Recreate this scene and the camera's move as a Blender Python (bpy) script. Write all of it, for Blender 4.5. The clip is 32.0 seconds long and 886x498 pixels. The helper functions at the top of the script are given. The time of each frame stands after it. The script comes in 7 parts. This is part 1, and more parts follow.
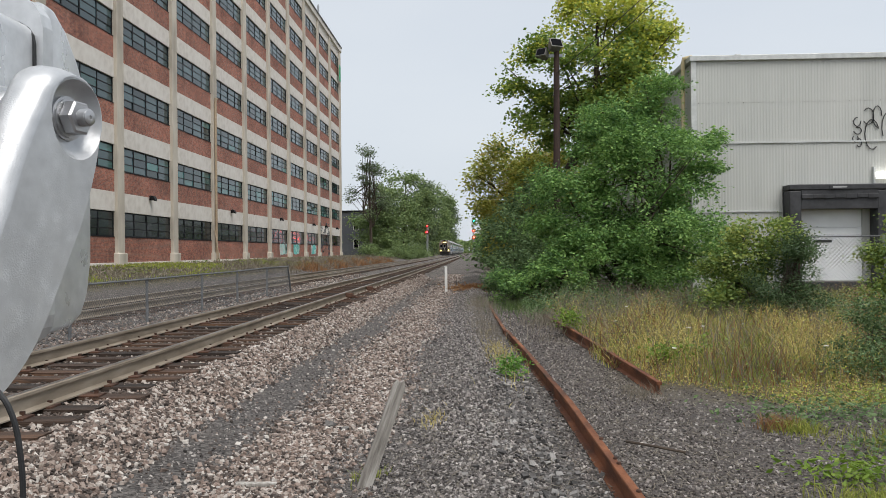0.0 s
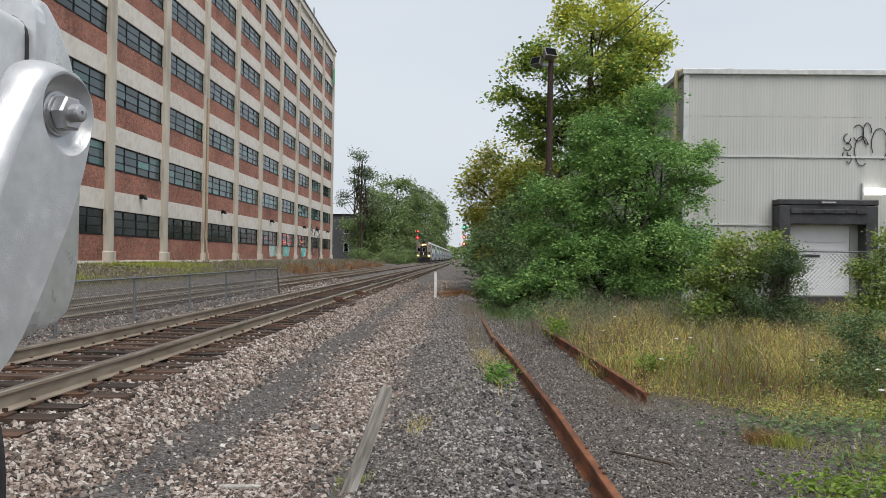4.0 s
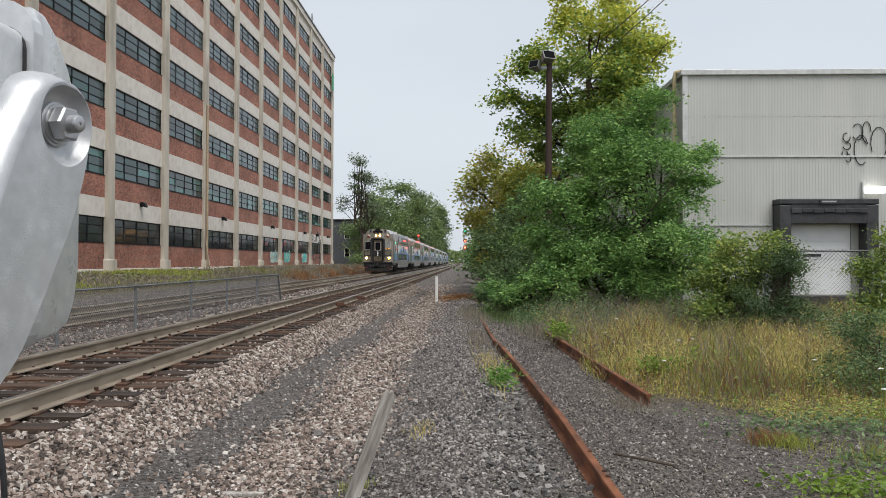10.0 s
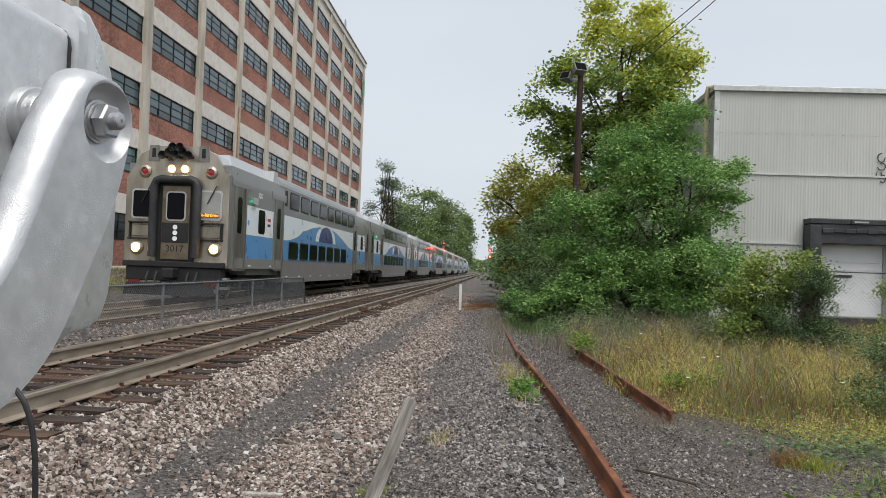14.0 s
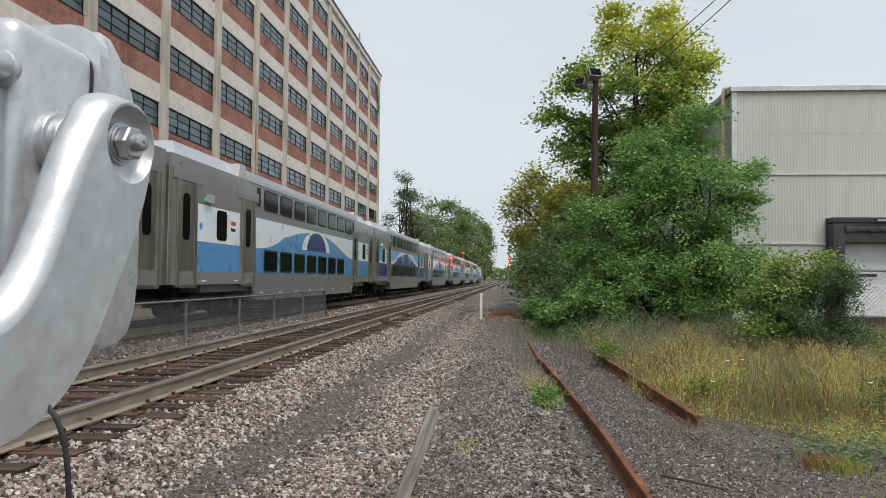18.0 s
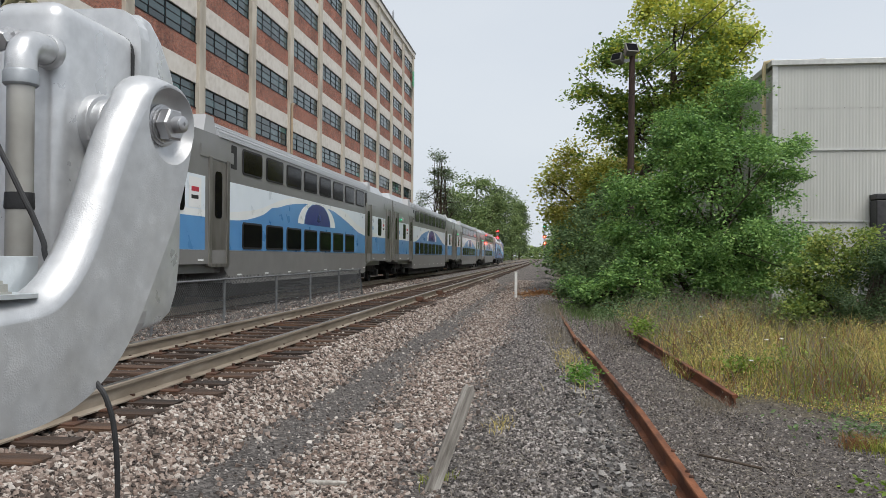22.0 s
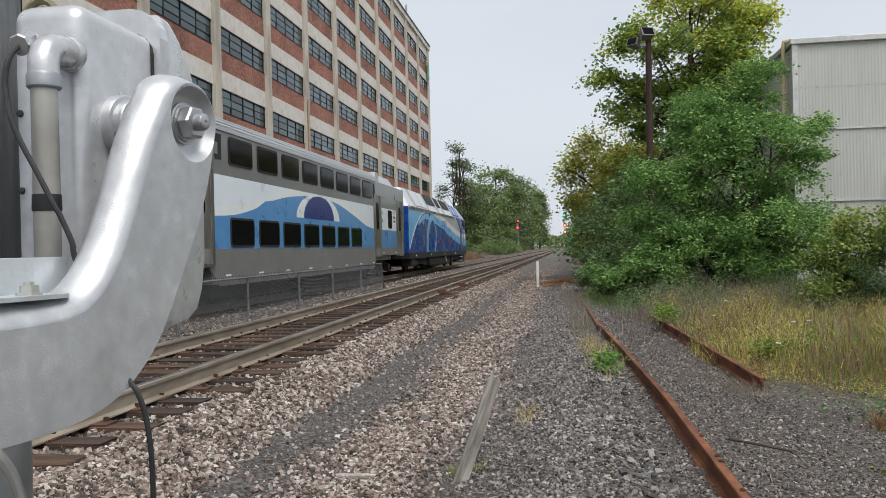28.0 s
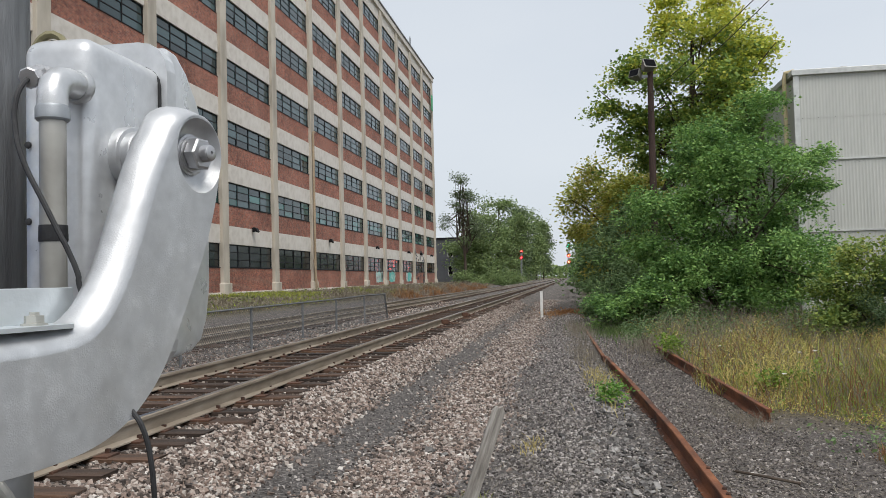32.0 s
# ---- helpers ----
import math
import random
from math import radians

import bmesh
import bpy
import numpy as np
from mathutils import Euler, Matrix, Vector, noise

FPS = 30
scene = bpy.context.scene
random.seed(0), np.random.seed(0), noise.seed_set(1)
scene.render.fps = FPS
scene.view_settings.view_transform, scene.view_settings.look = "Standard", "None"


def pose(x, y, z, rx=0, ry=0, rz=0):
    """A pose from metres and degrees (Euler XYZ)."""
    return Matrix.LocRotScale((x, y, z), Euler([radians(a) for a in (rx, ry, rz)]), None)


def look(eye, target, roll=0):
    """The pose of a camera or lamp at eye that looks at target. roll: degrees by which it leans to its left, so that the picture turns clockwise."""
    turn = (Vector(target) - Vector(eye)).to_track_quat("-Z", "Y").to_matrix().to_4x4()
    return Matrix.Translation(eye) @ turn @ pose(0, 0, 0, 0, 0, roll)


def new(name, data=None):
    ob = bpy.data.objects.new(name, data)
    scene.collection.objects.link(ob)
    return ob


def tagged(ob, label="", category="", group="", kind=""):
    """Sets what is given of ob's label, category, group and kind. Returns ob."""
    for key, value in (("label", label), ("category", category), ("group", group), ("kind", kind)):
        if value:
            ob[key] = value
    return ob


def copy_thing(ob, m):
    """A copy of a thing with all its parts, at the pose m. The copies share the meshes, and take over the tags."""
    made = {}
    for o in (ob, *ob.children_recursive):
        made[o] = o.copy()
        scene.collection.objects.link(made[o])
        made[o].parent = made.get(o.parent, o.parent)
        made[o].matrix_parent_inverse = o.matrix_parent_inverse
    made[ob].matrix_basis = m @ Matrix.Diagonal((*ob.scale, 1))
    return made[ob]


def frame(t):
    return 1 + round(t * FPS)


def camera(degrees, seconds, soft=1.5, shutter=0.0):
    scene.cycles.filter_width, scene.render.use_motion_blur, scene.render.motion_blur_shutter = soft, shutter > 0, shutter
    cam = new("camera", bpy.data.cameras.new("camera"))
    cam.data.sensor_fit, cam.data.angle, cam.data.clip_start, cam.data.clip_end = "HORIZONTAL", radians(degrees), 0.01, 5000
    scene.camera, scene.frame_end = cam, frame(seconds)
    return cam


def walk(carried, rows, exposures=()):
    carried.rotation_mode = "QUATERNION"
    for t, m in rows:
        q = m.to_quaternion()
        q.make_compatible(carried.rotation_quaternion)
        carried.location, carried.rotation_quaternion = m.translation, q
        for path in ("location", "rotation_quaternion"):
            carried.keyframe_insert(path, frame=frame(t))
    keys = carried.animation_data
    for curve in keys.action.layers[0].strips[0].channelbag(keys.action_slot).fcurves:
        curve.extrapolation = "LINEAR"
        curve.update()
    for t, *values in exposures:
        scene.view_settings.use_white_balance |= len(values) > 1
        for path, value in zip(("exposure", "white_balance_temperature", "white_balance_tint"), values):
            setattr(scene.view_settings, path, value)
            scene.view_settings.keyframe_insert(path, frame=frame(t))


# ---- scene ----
EXPOSURE = 0.25
cam = camera(58.0, 32.0, soft=0.6)
PATH = [
    (0, (0.003, 0.006, 1.199), (-0.0809, 2.0040, 1.2053), -0.55),
    (0.5, (-0.002, 0.013, 1.197), (-0.0814, 2.0118, 1.1968), -0.22),
    (1, (0.002, 0.009, 1.197), (-0.0751, 2.0075, 1.1876), 0.06),
    (1.5, (0.001, 0.012, 1.197), (-0.0735, 2.0111, 1.1869), 0.11),
    (2, (-0.003, 0.013, 1.197), (-0.0840, 2.0116, 1.1951), 0.23),
    (2.5, (0.000, 0.006, 1.197), (-0.0897, 2.0036, 1.2001), 0.45),
    (3, (0.000, 0.012, 1.196), (-0.0858, 2.0103, 1.1986), 0.62),
    (3.5, (0.001, 0.012, 1.198), (-0.0638, 2.0104, 1.2096), 0.59),
    (5.5, (-0.005, 0.016, 1.199), (-0.0679, 2.0144, 1.2280), 1.20),
    (6, (-0.005, 0.011, 1.198), (-0.0743, 2.0099, 1.2246), 1.20),
    (6.5, (-0.006, 0.014, 1.199), (-0.0820, 2.0126, 1.2236), 1.42),
    (7, (-0.009, 0.020, 1.197), (-0.0831, 2.0184, 1.2120), 1.73),
    (7.5, (-0.002, 0.016, 1.205), (-0.0787, 2.0141, 1.2141), 0.82),
    (8, (-0.002, 0.021, 1.208), (-0.0717, 2.0196, 1.2136), -0.05),
    (8.5, (0.003, 0.010, 1.203), (-0.0609, 2.0090, 1.2120), -0.45),
    (9, (-0.003, 0.016, 1.205), (-0.0746, 2.0149, 1.2343), -0.09),
    (9.5, (-0.002, 0.019, 1.204), (-0.0743, 2.0174, 1.2389), -0.00),
    (10, (0.002, 0.014, 1.202), (-0.0593, 2.0128, 1.2329), 0.10),
    (10.5, (0.001, 0.012, 1.200), (-0.0572, 2.0111, 1.2176), 0.43),
    (11, (-0.004, 0.015, 1.199), (-0.0719, 2.0139, 1.2177), 0.84),
    (11.5, (-0.004, 0.014, 1.201), (-0.0853, 2.0124, 1.2332), 1.17),
    (12, (-0.003, 0.008, 1.197), (-0.0966, 2.0056, 1.2336), 1.40),
    (12.5, (-0.008, 0.014, 1.197), (-0.1194, 2.0102, 1.2349), 1.67),
    (13, (-0.007, 0.010, 1.197), (-0.1264, 2.0063, 1.2396), 1.70),
    (13.5, (-0.011, 0.014, 1.197), (-0.1304, 2.0102, 1.2461), 1.91),
    (14, (-0.008, 0.010, 1.199), (-0.1319, 2.0055, 1.2493), 2.02),
    (14.5, (-0.002, 0.002, 1.198), (-0.1270, 1.9977, 1.2509), 1.66),
    (16.5, (-0.004, -0.003, 1.199), (-0.1363, 1.9917, 1.2708), 1.11),
    (17, (-0.006, 0.000, 1.202), (-0.1492, 1.9938, 1.2757), 0.97),
    (17.5, (-0.007, 0.001, 1.203), (-0.1659, 1.9932, 1.2743), 0.68),
    (18, (-0.003, -0.010, 1.199), (-0.1757, 1.9812, 1.2725), 0.52),
    (18.5, (-0.000, -0.018, 1.199), (-0.1836, 1.9726, 1.2754), 0.48),
    (19, (0.002, -0.021, 1.198), (-0.1935, 1.9679, 1.2736), 0.40),
    (19.5, (0.004, -0.026, 1.198), (-0.2036, 1.9624, 1.2676), 0.28),
    (20, (0.002, -0.020, 1.198), (-0.2072, 1.9684, 1.2553), 0.18),
    (20.5, (-0.001, -0.019, 1.203), (-0.2338, 1.9662, 1.2558), -0.18),
    (21, (-0.004, -0.019, 1.202), (-0.2488, 1.9656, 1.2479), -0.48),
    (21.5, (-0.007, -0.009, 1.203), (-0.2566, 1.9749, 1.2304), -0.12),
    (22, (-0.006, -0.016, 1.200), (-0.2644, 1.9676, 1.2191), 0.42),
    (22.5, (-0.011, -0.016, 1.201), (-0.2747, 1.9666, 1.2266), -0.01),
    (23, (-0.016, -0.005, 1.200), (-0.2774, 1.9779, 1.2182), -0.25),
    (23.5, (-0.012, -0.011, 1.198), (-0.2731, 1.9714, 1.2046), -0.28),
    (24, (-0.015, -0.011, 1.199), (-0.2601, 1.9737, 1.2088), -0.16),
    (24.5, (-0.016, -0.011, 1.198), (-0.2709, 1.9731, 1.1899), -0.13),
    (26.5, (-0.010, -0.018, 1.194), (-0.2973, 1.9617, 1.1875), -1.19),
    (27, (-0.008, -0.022, 1.193), (-0.3150, 1.9540, 1.1870), -1.35),
    (27.5, (-0.015, -0.010, 1.196), (-0.3267, 1.9658, 1.1885), -1.38),
    (28, (-0.012, -0.016, 1.194), (-0.3212, 1.9595, 1.1940), -1.38),
    (28.5, (-0.013, -0.016, 1.194), (-0.3238, 1.9591, 1.2109), -1.38),
    (29, (-0.012, -0.022, 1.194), (-0.3308, 1.9517, 1.2486), -1.51),
    (29.5, (-0.014, -0.015, 1.196), (-0.3426, 1.9558, 1.2747), -1.55),
    (30, (-0.015, -0.015, 1.196), (-0.3467, 1.9556, 1.2823), -1.61),
    (30.5, (-0.011, -0.022, 1.196), (-0.3432, 1.9481, 1.2862), -1.69),
    (31, (-0.011, -0.022, 1.195), (-0.3380, 1.9497, 1.2806), -1.68),
    (31.5, (-0.014, -0.014, 1.196), (-0.3358, 1.9586, 1.2703), -1.54),
    (32, (-0.013, -0.018, 1.194), (-0.3292, 1.9557, 1.2698), -1.42),
]
walk(cam, [(t, look(eye, target, roll)) for t, eye, target, roll in PATH], exposures=[(0, EXPOSURE), (32, EXPOSURE)])

# ---- sky and sun: an even overcast ----
world = bpy.data.worlds.new("overcast")
scene.world = world
world.use_nodes = True
wn, wl = world.node_tree.nodes, world.node_tree.links
sky = wn.new("ShaderNodeTexSky")
sky.sky_type, sky.sun_disc = "NISHITA", False
sky.sun_elevation, sky.sun_rotation = radians(48), radians(200)
sky.air_density, sky.dust_density = 1.0, 3.0
cloud = wn.new("ShaderNodeTexNoise")
cloud.inputs["Scale"].default_value, cloud.inputs["Detail"].default_value = 1.6, 5.0
ramp = wn.new("ShaderNodeValToRGB")
ramp.color_ramp.elements[0].position, ramp.color_ramp.elements[0].color = 0.3, (5.8, 6.3, 6.95, 1)
ramp.color_ramp.elements[1].position, ramp.color_ramp.elements[1].color = 0.75, (6.5, 6.9, 7.35, 1)
coord = wn.new("ShaderNodeTexCoord")
squash = wn.new("ShaderNodeMapping")
squash.inputs["Scale"].default_value = (1, 1, 3)
mix = wn.new("ShaderNodeMix")
mix.data_type = "RGBA"
mix.inputs["Factor"].default_value = 0.88
back = wn["Background"]
back.inputs["Strength"].default_value = 0.1
wl.new(coord.outputs["Generated"], squash.inputs["Vector"])
wl.new(squash.outputs["Vector"], cloud.inputs["Vector"])
wl.new(cloud.outputs["Fac"], ramp.inputs["Fac"])
wl.new(sky.outputs["Color"], mix.inputs[6])
wl.new(ramp.outputs["Color"], mix.inputs[7])
wl.new(mix.outputs[2], back.inputs["Color"])
sun_data = bpy.data.lights.new("sun", "SUN")
sun_data.energy, sun_data.angle, sun_data.color = 2.5, radians(40), (1.0, 0.97, 0.93)
sun = new("sun", sun_data)
sun.matrix_world = look((0, 0, 40), (-10, 14, 10))

# ---- helpers of this scene ----


class Geo:
    """Collects vertices and faces of one mesh."""

    def __init__(self):
        self.v, self.f = [], []

    def add(self, verts, faces):
        n = len(self.v)
        self.v += [tuple(p) for p in verts]
        self.f += [tuple(n + i for i in face) for face in faces]
        return self

    def box(self, x0, x1, y0, y1, z0, z1, c=0.0):
        """A box; c: width of the chamfer on its edges."""
        if c <= 0:
            v = [(x, y, z) for x in (x0, x1) for y in (y0, y1) for z in (z0, z1)]
            return self.add(v, [(0, 1, 3, 2), (4, 6, 7, 5), (0, 4, 5, 1), (2, 3, 7, 6), (0, 2, 6, 4), (1, 5, 7, 3)])
        bm = bmesh.new()
        bmesh.ops.create_cube(bm, size=1)
        for p in bm.verts:
            p.co = Vector(((x0 + x1) / 2 + p.co.x * (x1 - x0), (y0 + y1) / 2 + p.co.y * (y1 - y0), (z0 + z1) / 2 + p.co.z * (z1 - z0)))
        bmesh.ops.bevel(bm, geom=bm.edges[:], offset=c, segments=2, profile=0.5, affect="EDGES")
        return self.take(bm)

    def take(self, bm):
        bm.verts.index_update()
        self.add([p.co[:] for p in bm.verts], [[p.index for p in face.verts] for face in bm.faces])
        bm.free()
        return self

    def prism(self, outline, axis, a, b):
        """A flat outline of (u, v) drawn out along an axis from a to b; for x the outline is (y, z), for y (x, z), for z (x, y)."""
        put = {"x": lambda u, v, w: (w, u, v), "y": lambda u, v, w: (u, w, v), "z": lambda u, v, w: (u, v, w)}[axis]
        n = len(outline)
        verts = [put(u, v, w) for w in (a, b) for u, v in outline]
        faces = [tuple(range(n))[::-1], tuple(range(n, 2 * n))] + [(i, (i + 1) % n, n + (i + 1) % n, n + i) for i in range(n)]
        return self.add(verts, faces)

    def tube(self, path, r, n=8, r1=None, caps=True):
        """A round tube along a path of points, of radius r (to r1 at its end)."""
        path = [Vector(p) for p in path]
        m, side = len(path), None
        rings = []
        for i, p in enumerate(path):
            way = (path[min(i + 1, m - 1)] - path[max(i - 1, 0)]).normalized()
            if side is None:
                side = way.cross(Vector((0, 0, 1)) if abs(way.z) < 0.9 else Vector((1, 0, 0))).normalized()
            side = (side - way * side.dot(way)).normalized()
            up = way.cross(side)
            k = r if r1 is None else r + (r1 - r) * i / (m - 1)
            rings += [p + (side * math.cos(a) + up * math.sin(a)) * k for a in (2 * math.pi * j / n for j in range(n))]
        faces = [(i * n + j, i * n + (j + 1) % n, (i + 1) * n + (j + 1) % n, (i + 1) * n + j) for i in range(m - 1) for j in range(n)]
        if caps:
            faces += [tuple(range(n))[::-1], tuple(range((m - 1) * n, m * n))]
        return self.add(rings, faces)

    def lathe(self, profile, base, axis, n=16):
        """A turned body: profile of (radius, height) from base along axis."""
        axis = Vector(axis).normalized()
        side = axis.cross(Vector((0, 0, 1)) if abs(axis.z) < 0.9 else Vector((1, 0, 0))).normalized()
        up = axis.cross(side)
        verts = [Vector(base) + axis * h + (side * math.cos(2 * math.pi * j / n) + up * math.sin(2 * math.pi * j / n)) * r for r, h in profile for j in range(n)]
        m = len(profile)
        faces = [(i * n + j, i * n + (j + 1) % n, (i + 1) * n + (j + 1) % n, (i + 1) * n + j) for i in range(m - 1) for j in range(n)]
        faces += [tuple(range(n))[::-1], tuple(range((m - 1) * n, m * n))]
        return self.add(verts, faces)

    def mesh(self, name, material, smooth=False):
        me = bpy.data.meshes.new(name)
        me.from_pydata([tuple(p) for p in self.v], [], self.f)
        bm = bmesh.new()
        bm.from_mesh(me)
        bmesh.ops.recalc_face_normals(bm, faces=bm.faces)
        bm.to_mesh(me)
        bm.free()
        if material:
            me.materials.append(material)
        if smooth:
            me.shade_smooth()
            me.set_sharp_from_angle(angle=radians(38))
        return me


def part(name, geo, material, parent, label="", smooth=False):
    """One mesh object under a thing or under a part."""
    ob = new(name, geo.mesh(name, material, smooth) if isinstance(geo, Geo) else geo)
    ob.parent = parent
    if label:
        ob["label"] = label
    return ob


def thing(name, label, category, group="", kind="", at=None):
    """An empty at a thing's base, to carry its parts."""
    ob = new(name)
    ob.empty_display_size = 0.2
    if at is not None:
        ob.matrix_world = at
    return tagged(ob, label, category, group, kind)


def solid(name, geo, material, label, category="", group="", kind="", smooth=False):
    """A thing of one mesh."""
    return tagged(new(name, geo.mesh(name, material, smooth) if isinstance(geo, Geo) else geo), label, category, group, kind)


def raw_mesh(name, verts, faces, material, smooth=False):
    """A large mesh from numpy arrays of vertices (n, 3) and equal-sided faces (m, k)."""
    me = bpy.data.meshes.new(name)
    m, k = faces.shape
    me.vertices.add(len(verts))
    me.vertices.foreach_set("co", np.ascontiguousarray(verts, np.float32).ravel())
    me.loops.add(m * k)
    me.loops.foreach_set("vertex_index", np.ascontiguousarray(faces, np.int32).ravel())
    me.polygons.add(m)
    me.polygons.foreach_set("loop_start", np.arange(0, m * k, k, dtype=np.int32))
    me.polygons.foreach_set("use_smooth", np.full(m, smooth))
    me.update(calc_edges=True)
    me.validate()
    me.materials.append(material)
    return me


# ---- materials ----


def surface(name, colors, rough=0.7, metal=0.0, scale=6.0, coarse=0.6, bump=0.15, grain=60.0, islands=0.0, objects=0.0, spec=0.5, stretch=(1, 1, 1), rough_var=0.1, coat=0.0):
    """A worn surface: two tones mixed by fine and coarse noise, with grain relief. colors: dark and light tone, or one tone."""
    m = bpy.data.materials.new(name)
    m.use_nodes = True
    n, l = m.node_tree.nodes, m.node_tree.links
    b = n["Principled BSDF"]
    dark, light = (colors[0], colors[-1]) if isinstance(colors[0], tuple) else (tuple(c * 0.82 for c in colors), tuple(min(1, c * 1.15) for c in colors))
    tc = n.new("ShaderNodeTexCoord")
    mp = n.new("ShaderNodeMapping")
    mp.inputs["Scale"].default_value = stretch
    l.new(tc.outputs["Object"], mp.inputs["Vector"])
    fine, wide, tiny = (n.new("ShaderNodeTexNoise") for _ in range(3))
    for node, s, d in ((fine, scale, 6), (wide, coarse, 4), (tiny, grain, 3)):
        node.inputs["Scale"].default_value, node.inputs["Detail"].default_value = s, d
        l.new(mp.outputs["Vector"], node.inputs["Vector"])
    both = n.new("ShaderNodeMath")
    both.operation = "ADD"
    l.new(fine.outputs["Fac"], both.inputs[0])
    l.new(wide.outputs["Fac"], both.inputs[1])
    spread = n.new("ShaderNodeMapRange")
    spread.inputs["From Min"].default_value, spread.inputs["From Max"].default_value = 0.72, 1.28
    l.new(both.outputs[0], spread.inputs["Value"])
    amount = spread.outputs["Result"]
    for weight, source in ((islands, "ShaderNodeNewGeometry"), (objects, "ShaderNodeObjectInfo")):
        if weight > 0:
            info = n.new(source)
            mixer = n.new("ShaderNodeMix")
            mixer.inputs["Factor"].default_value = weight
            l.new(amount, mixer.inputs[2])
            l.new(info.outputs["Random Per Island" if source == "ShaderNodeNewGeometry" else "Random"], mixer.inputs[3])
            amount = mixer.outputs[0]
    tones = n.new("ShaderNodeValToRGB")
    steps = colors if isinstance(colors[0], tuple) else (dark, light)
    while len(tones.color_ramp.elements) < len(steps):
        tones.color_ramp.elements.new(0.5)
    for i, c in enumerate(steps):
        tones.color_ramp.elements[i].position, tones.color_ramp.elements[i].color = i / (len(steps) - 1), (*c, 1)
    l.new(amount, tones.inputs["Fac"])
    l.new(tones.outputs["Color"], b.inputs["Base Color"])
    rr = n.new("ShaderNodeMapRange")
    rr.inputs["To Min"].default_value, rr.inputs["To Max"].default_value = max(0.02, rough - rough_var), min(1, rough + rough_var)
    l.new(fine.outputs["Fac"], rr.inputs["Value"])
    l.new(rr.outputs["Result"], b.inputs["Roughness"])
    b.inputs["Metallic"].default_value = metal
    b.inputs["Specular IOR Level"].default_value = spec
    b.inputs["Coat Weight"].default_value = coat
    if bump > 0:
        bp = n.new("ShaderNodeBump")
        bp.inputs["Strength"].default_value, bp.inputs["Distance"].default_value = bump, 0.02
        l.new(tiny.outputs["Fac"], bp.inputs["Height"])
        l.new(bp.outputs["Normal"], b.inputs["Normal"])
    return m


def lit(name, color, strength):
    m = bpy.data.materials.new(name)
    m.use_nodes = True
    b = m.node_tree.nodes["Principled BSDF"]
    b.inputs["Base Color"].default_value = (*color, 1)
    b.inputs["Emission Color"].default_value = (*color, 1)
    b.inputs["Emission Strength"].default_value = strength
    return m


def leafy(name, tones, rough=0.6):
    """Leaves: each leaf has a tone of its own; some light passes through."""
    m = surface(name, tones, rough, islands=0.62, bump=0, scale=1.6, coarse=0.45)
    n, l = m.node_tree.nodes, m.node_tree.links
    b, out = n["Principled BSDF"], n["Material Output"]
    through_leaf = n.new("ShaderNodeBsdfTranslucent")
    blend = n.new("ShaderNodeMixShader")
    blend.inputs[0].default_value = 0.34
    l.new(b.inputs["Base Color"].links[0].from_socket, through_leaf.inputs["Color"])
    l.new(b.outputs[0], blend.inputs[1])
    l.new(through_leaf.outputs[0], blend.inputs[2])
    l.new(blend.outputs[0], out.inputs["Surface"])
    return m


def cast_paint(name, tones, rough, metal, relief=1.0):
    """Aluminium paint brushed over a rough casting: smooth and sandy patches, blisters, dull smudges."""
    m = surface(name, tones, rough, metal, 34, 8, bump=0, rough_var=0.0)
    n, l = m.node_tree.nodes, m.node_tree.links
    b = n["Principled BSDF"]
    tc = n.new("ShaderNodeTexCoord")

    def noise(scale, detail):
        k = n.new("ShaderNodeTexNoise")
        k.inputs["Scale"].default_value, k.inputs["Detail"].default_value = scale, detail
        l.new(tc.outputs["Object"], k.inputs["Vector"])
        return k.outputs["Fac"]

    def span(value, a, c, lo, hi):
        k = n.new("ShaderNodeMapRange")
        for key, v in (("From Min", a), ("From Max", c), ("To Min", lo), ("To Max", hi)):
            k.inputs[key].default_value = v
        l.new(value, k.inputs["Value"])
        return k.outputs["Result"]

    l.new(span(noise(13, 5), 0.35, 0.68, rough - 0.07, rough + 0.13), b.inputs["Roughness"])
    sandy = n.new("ShaderNodeMath")
    sandy.operation = "MULTIPLY"
    l.new(noise(360, 2), sandy.inputs[0])
    l.new(span(noise(17, 4), 0.42, 0.62, 0.15, 1.0), sandy.inputs[1])
    bp = n.new("ShaderNodeBump")
    bp.inputs["Strength"].default_value, bp.inputs["Distance"].default_value = 0.30 * relief, 0.0022
    l.new(sandy.outputs[0], bp.inputs["Height"])
    blister = n.new("ShaderNodeTexVoronoi")
    blister.inputs["Scale"].default_value = 130
    l.new(tc.outputs["Object"], blister.inputs["Vector"])
    bp2 = n.new("ShaderNodeBump")
    bp2.inputs["Strength"].default_value, bp2.inputs["Distance"].default_value = 0.25 * relief, 0.0008
    l.new(span(blister.outputs["Distance"], 0.04, 0.16, 1.0, 0.0), bp2.inputs["Height"])
    l.new(bp.outputs["Normal"], bp2.inputs["Normal"])
    l.new(bp2.outputs["Normal"], b.inputs["Normal"])
    return m


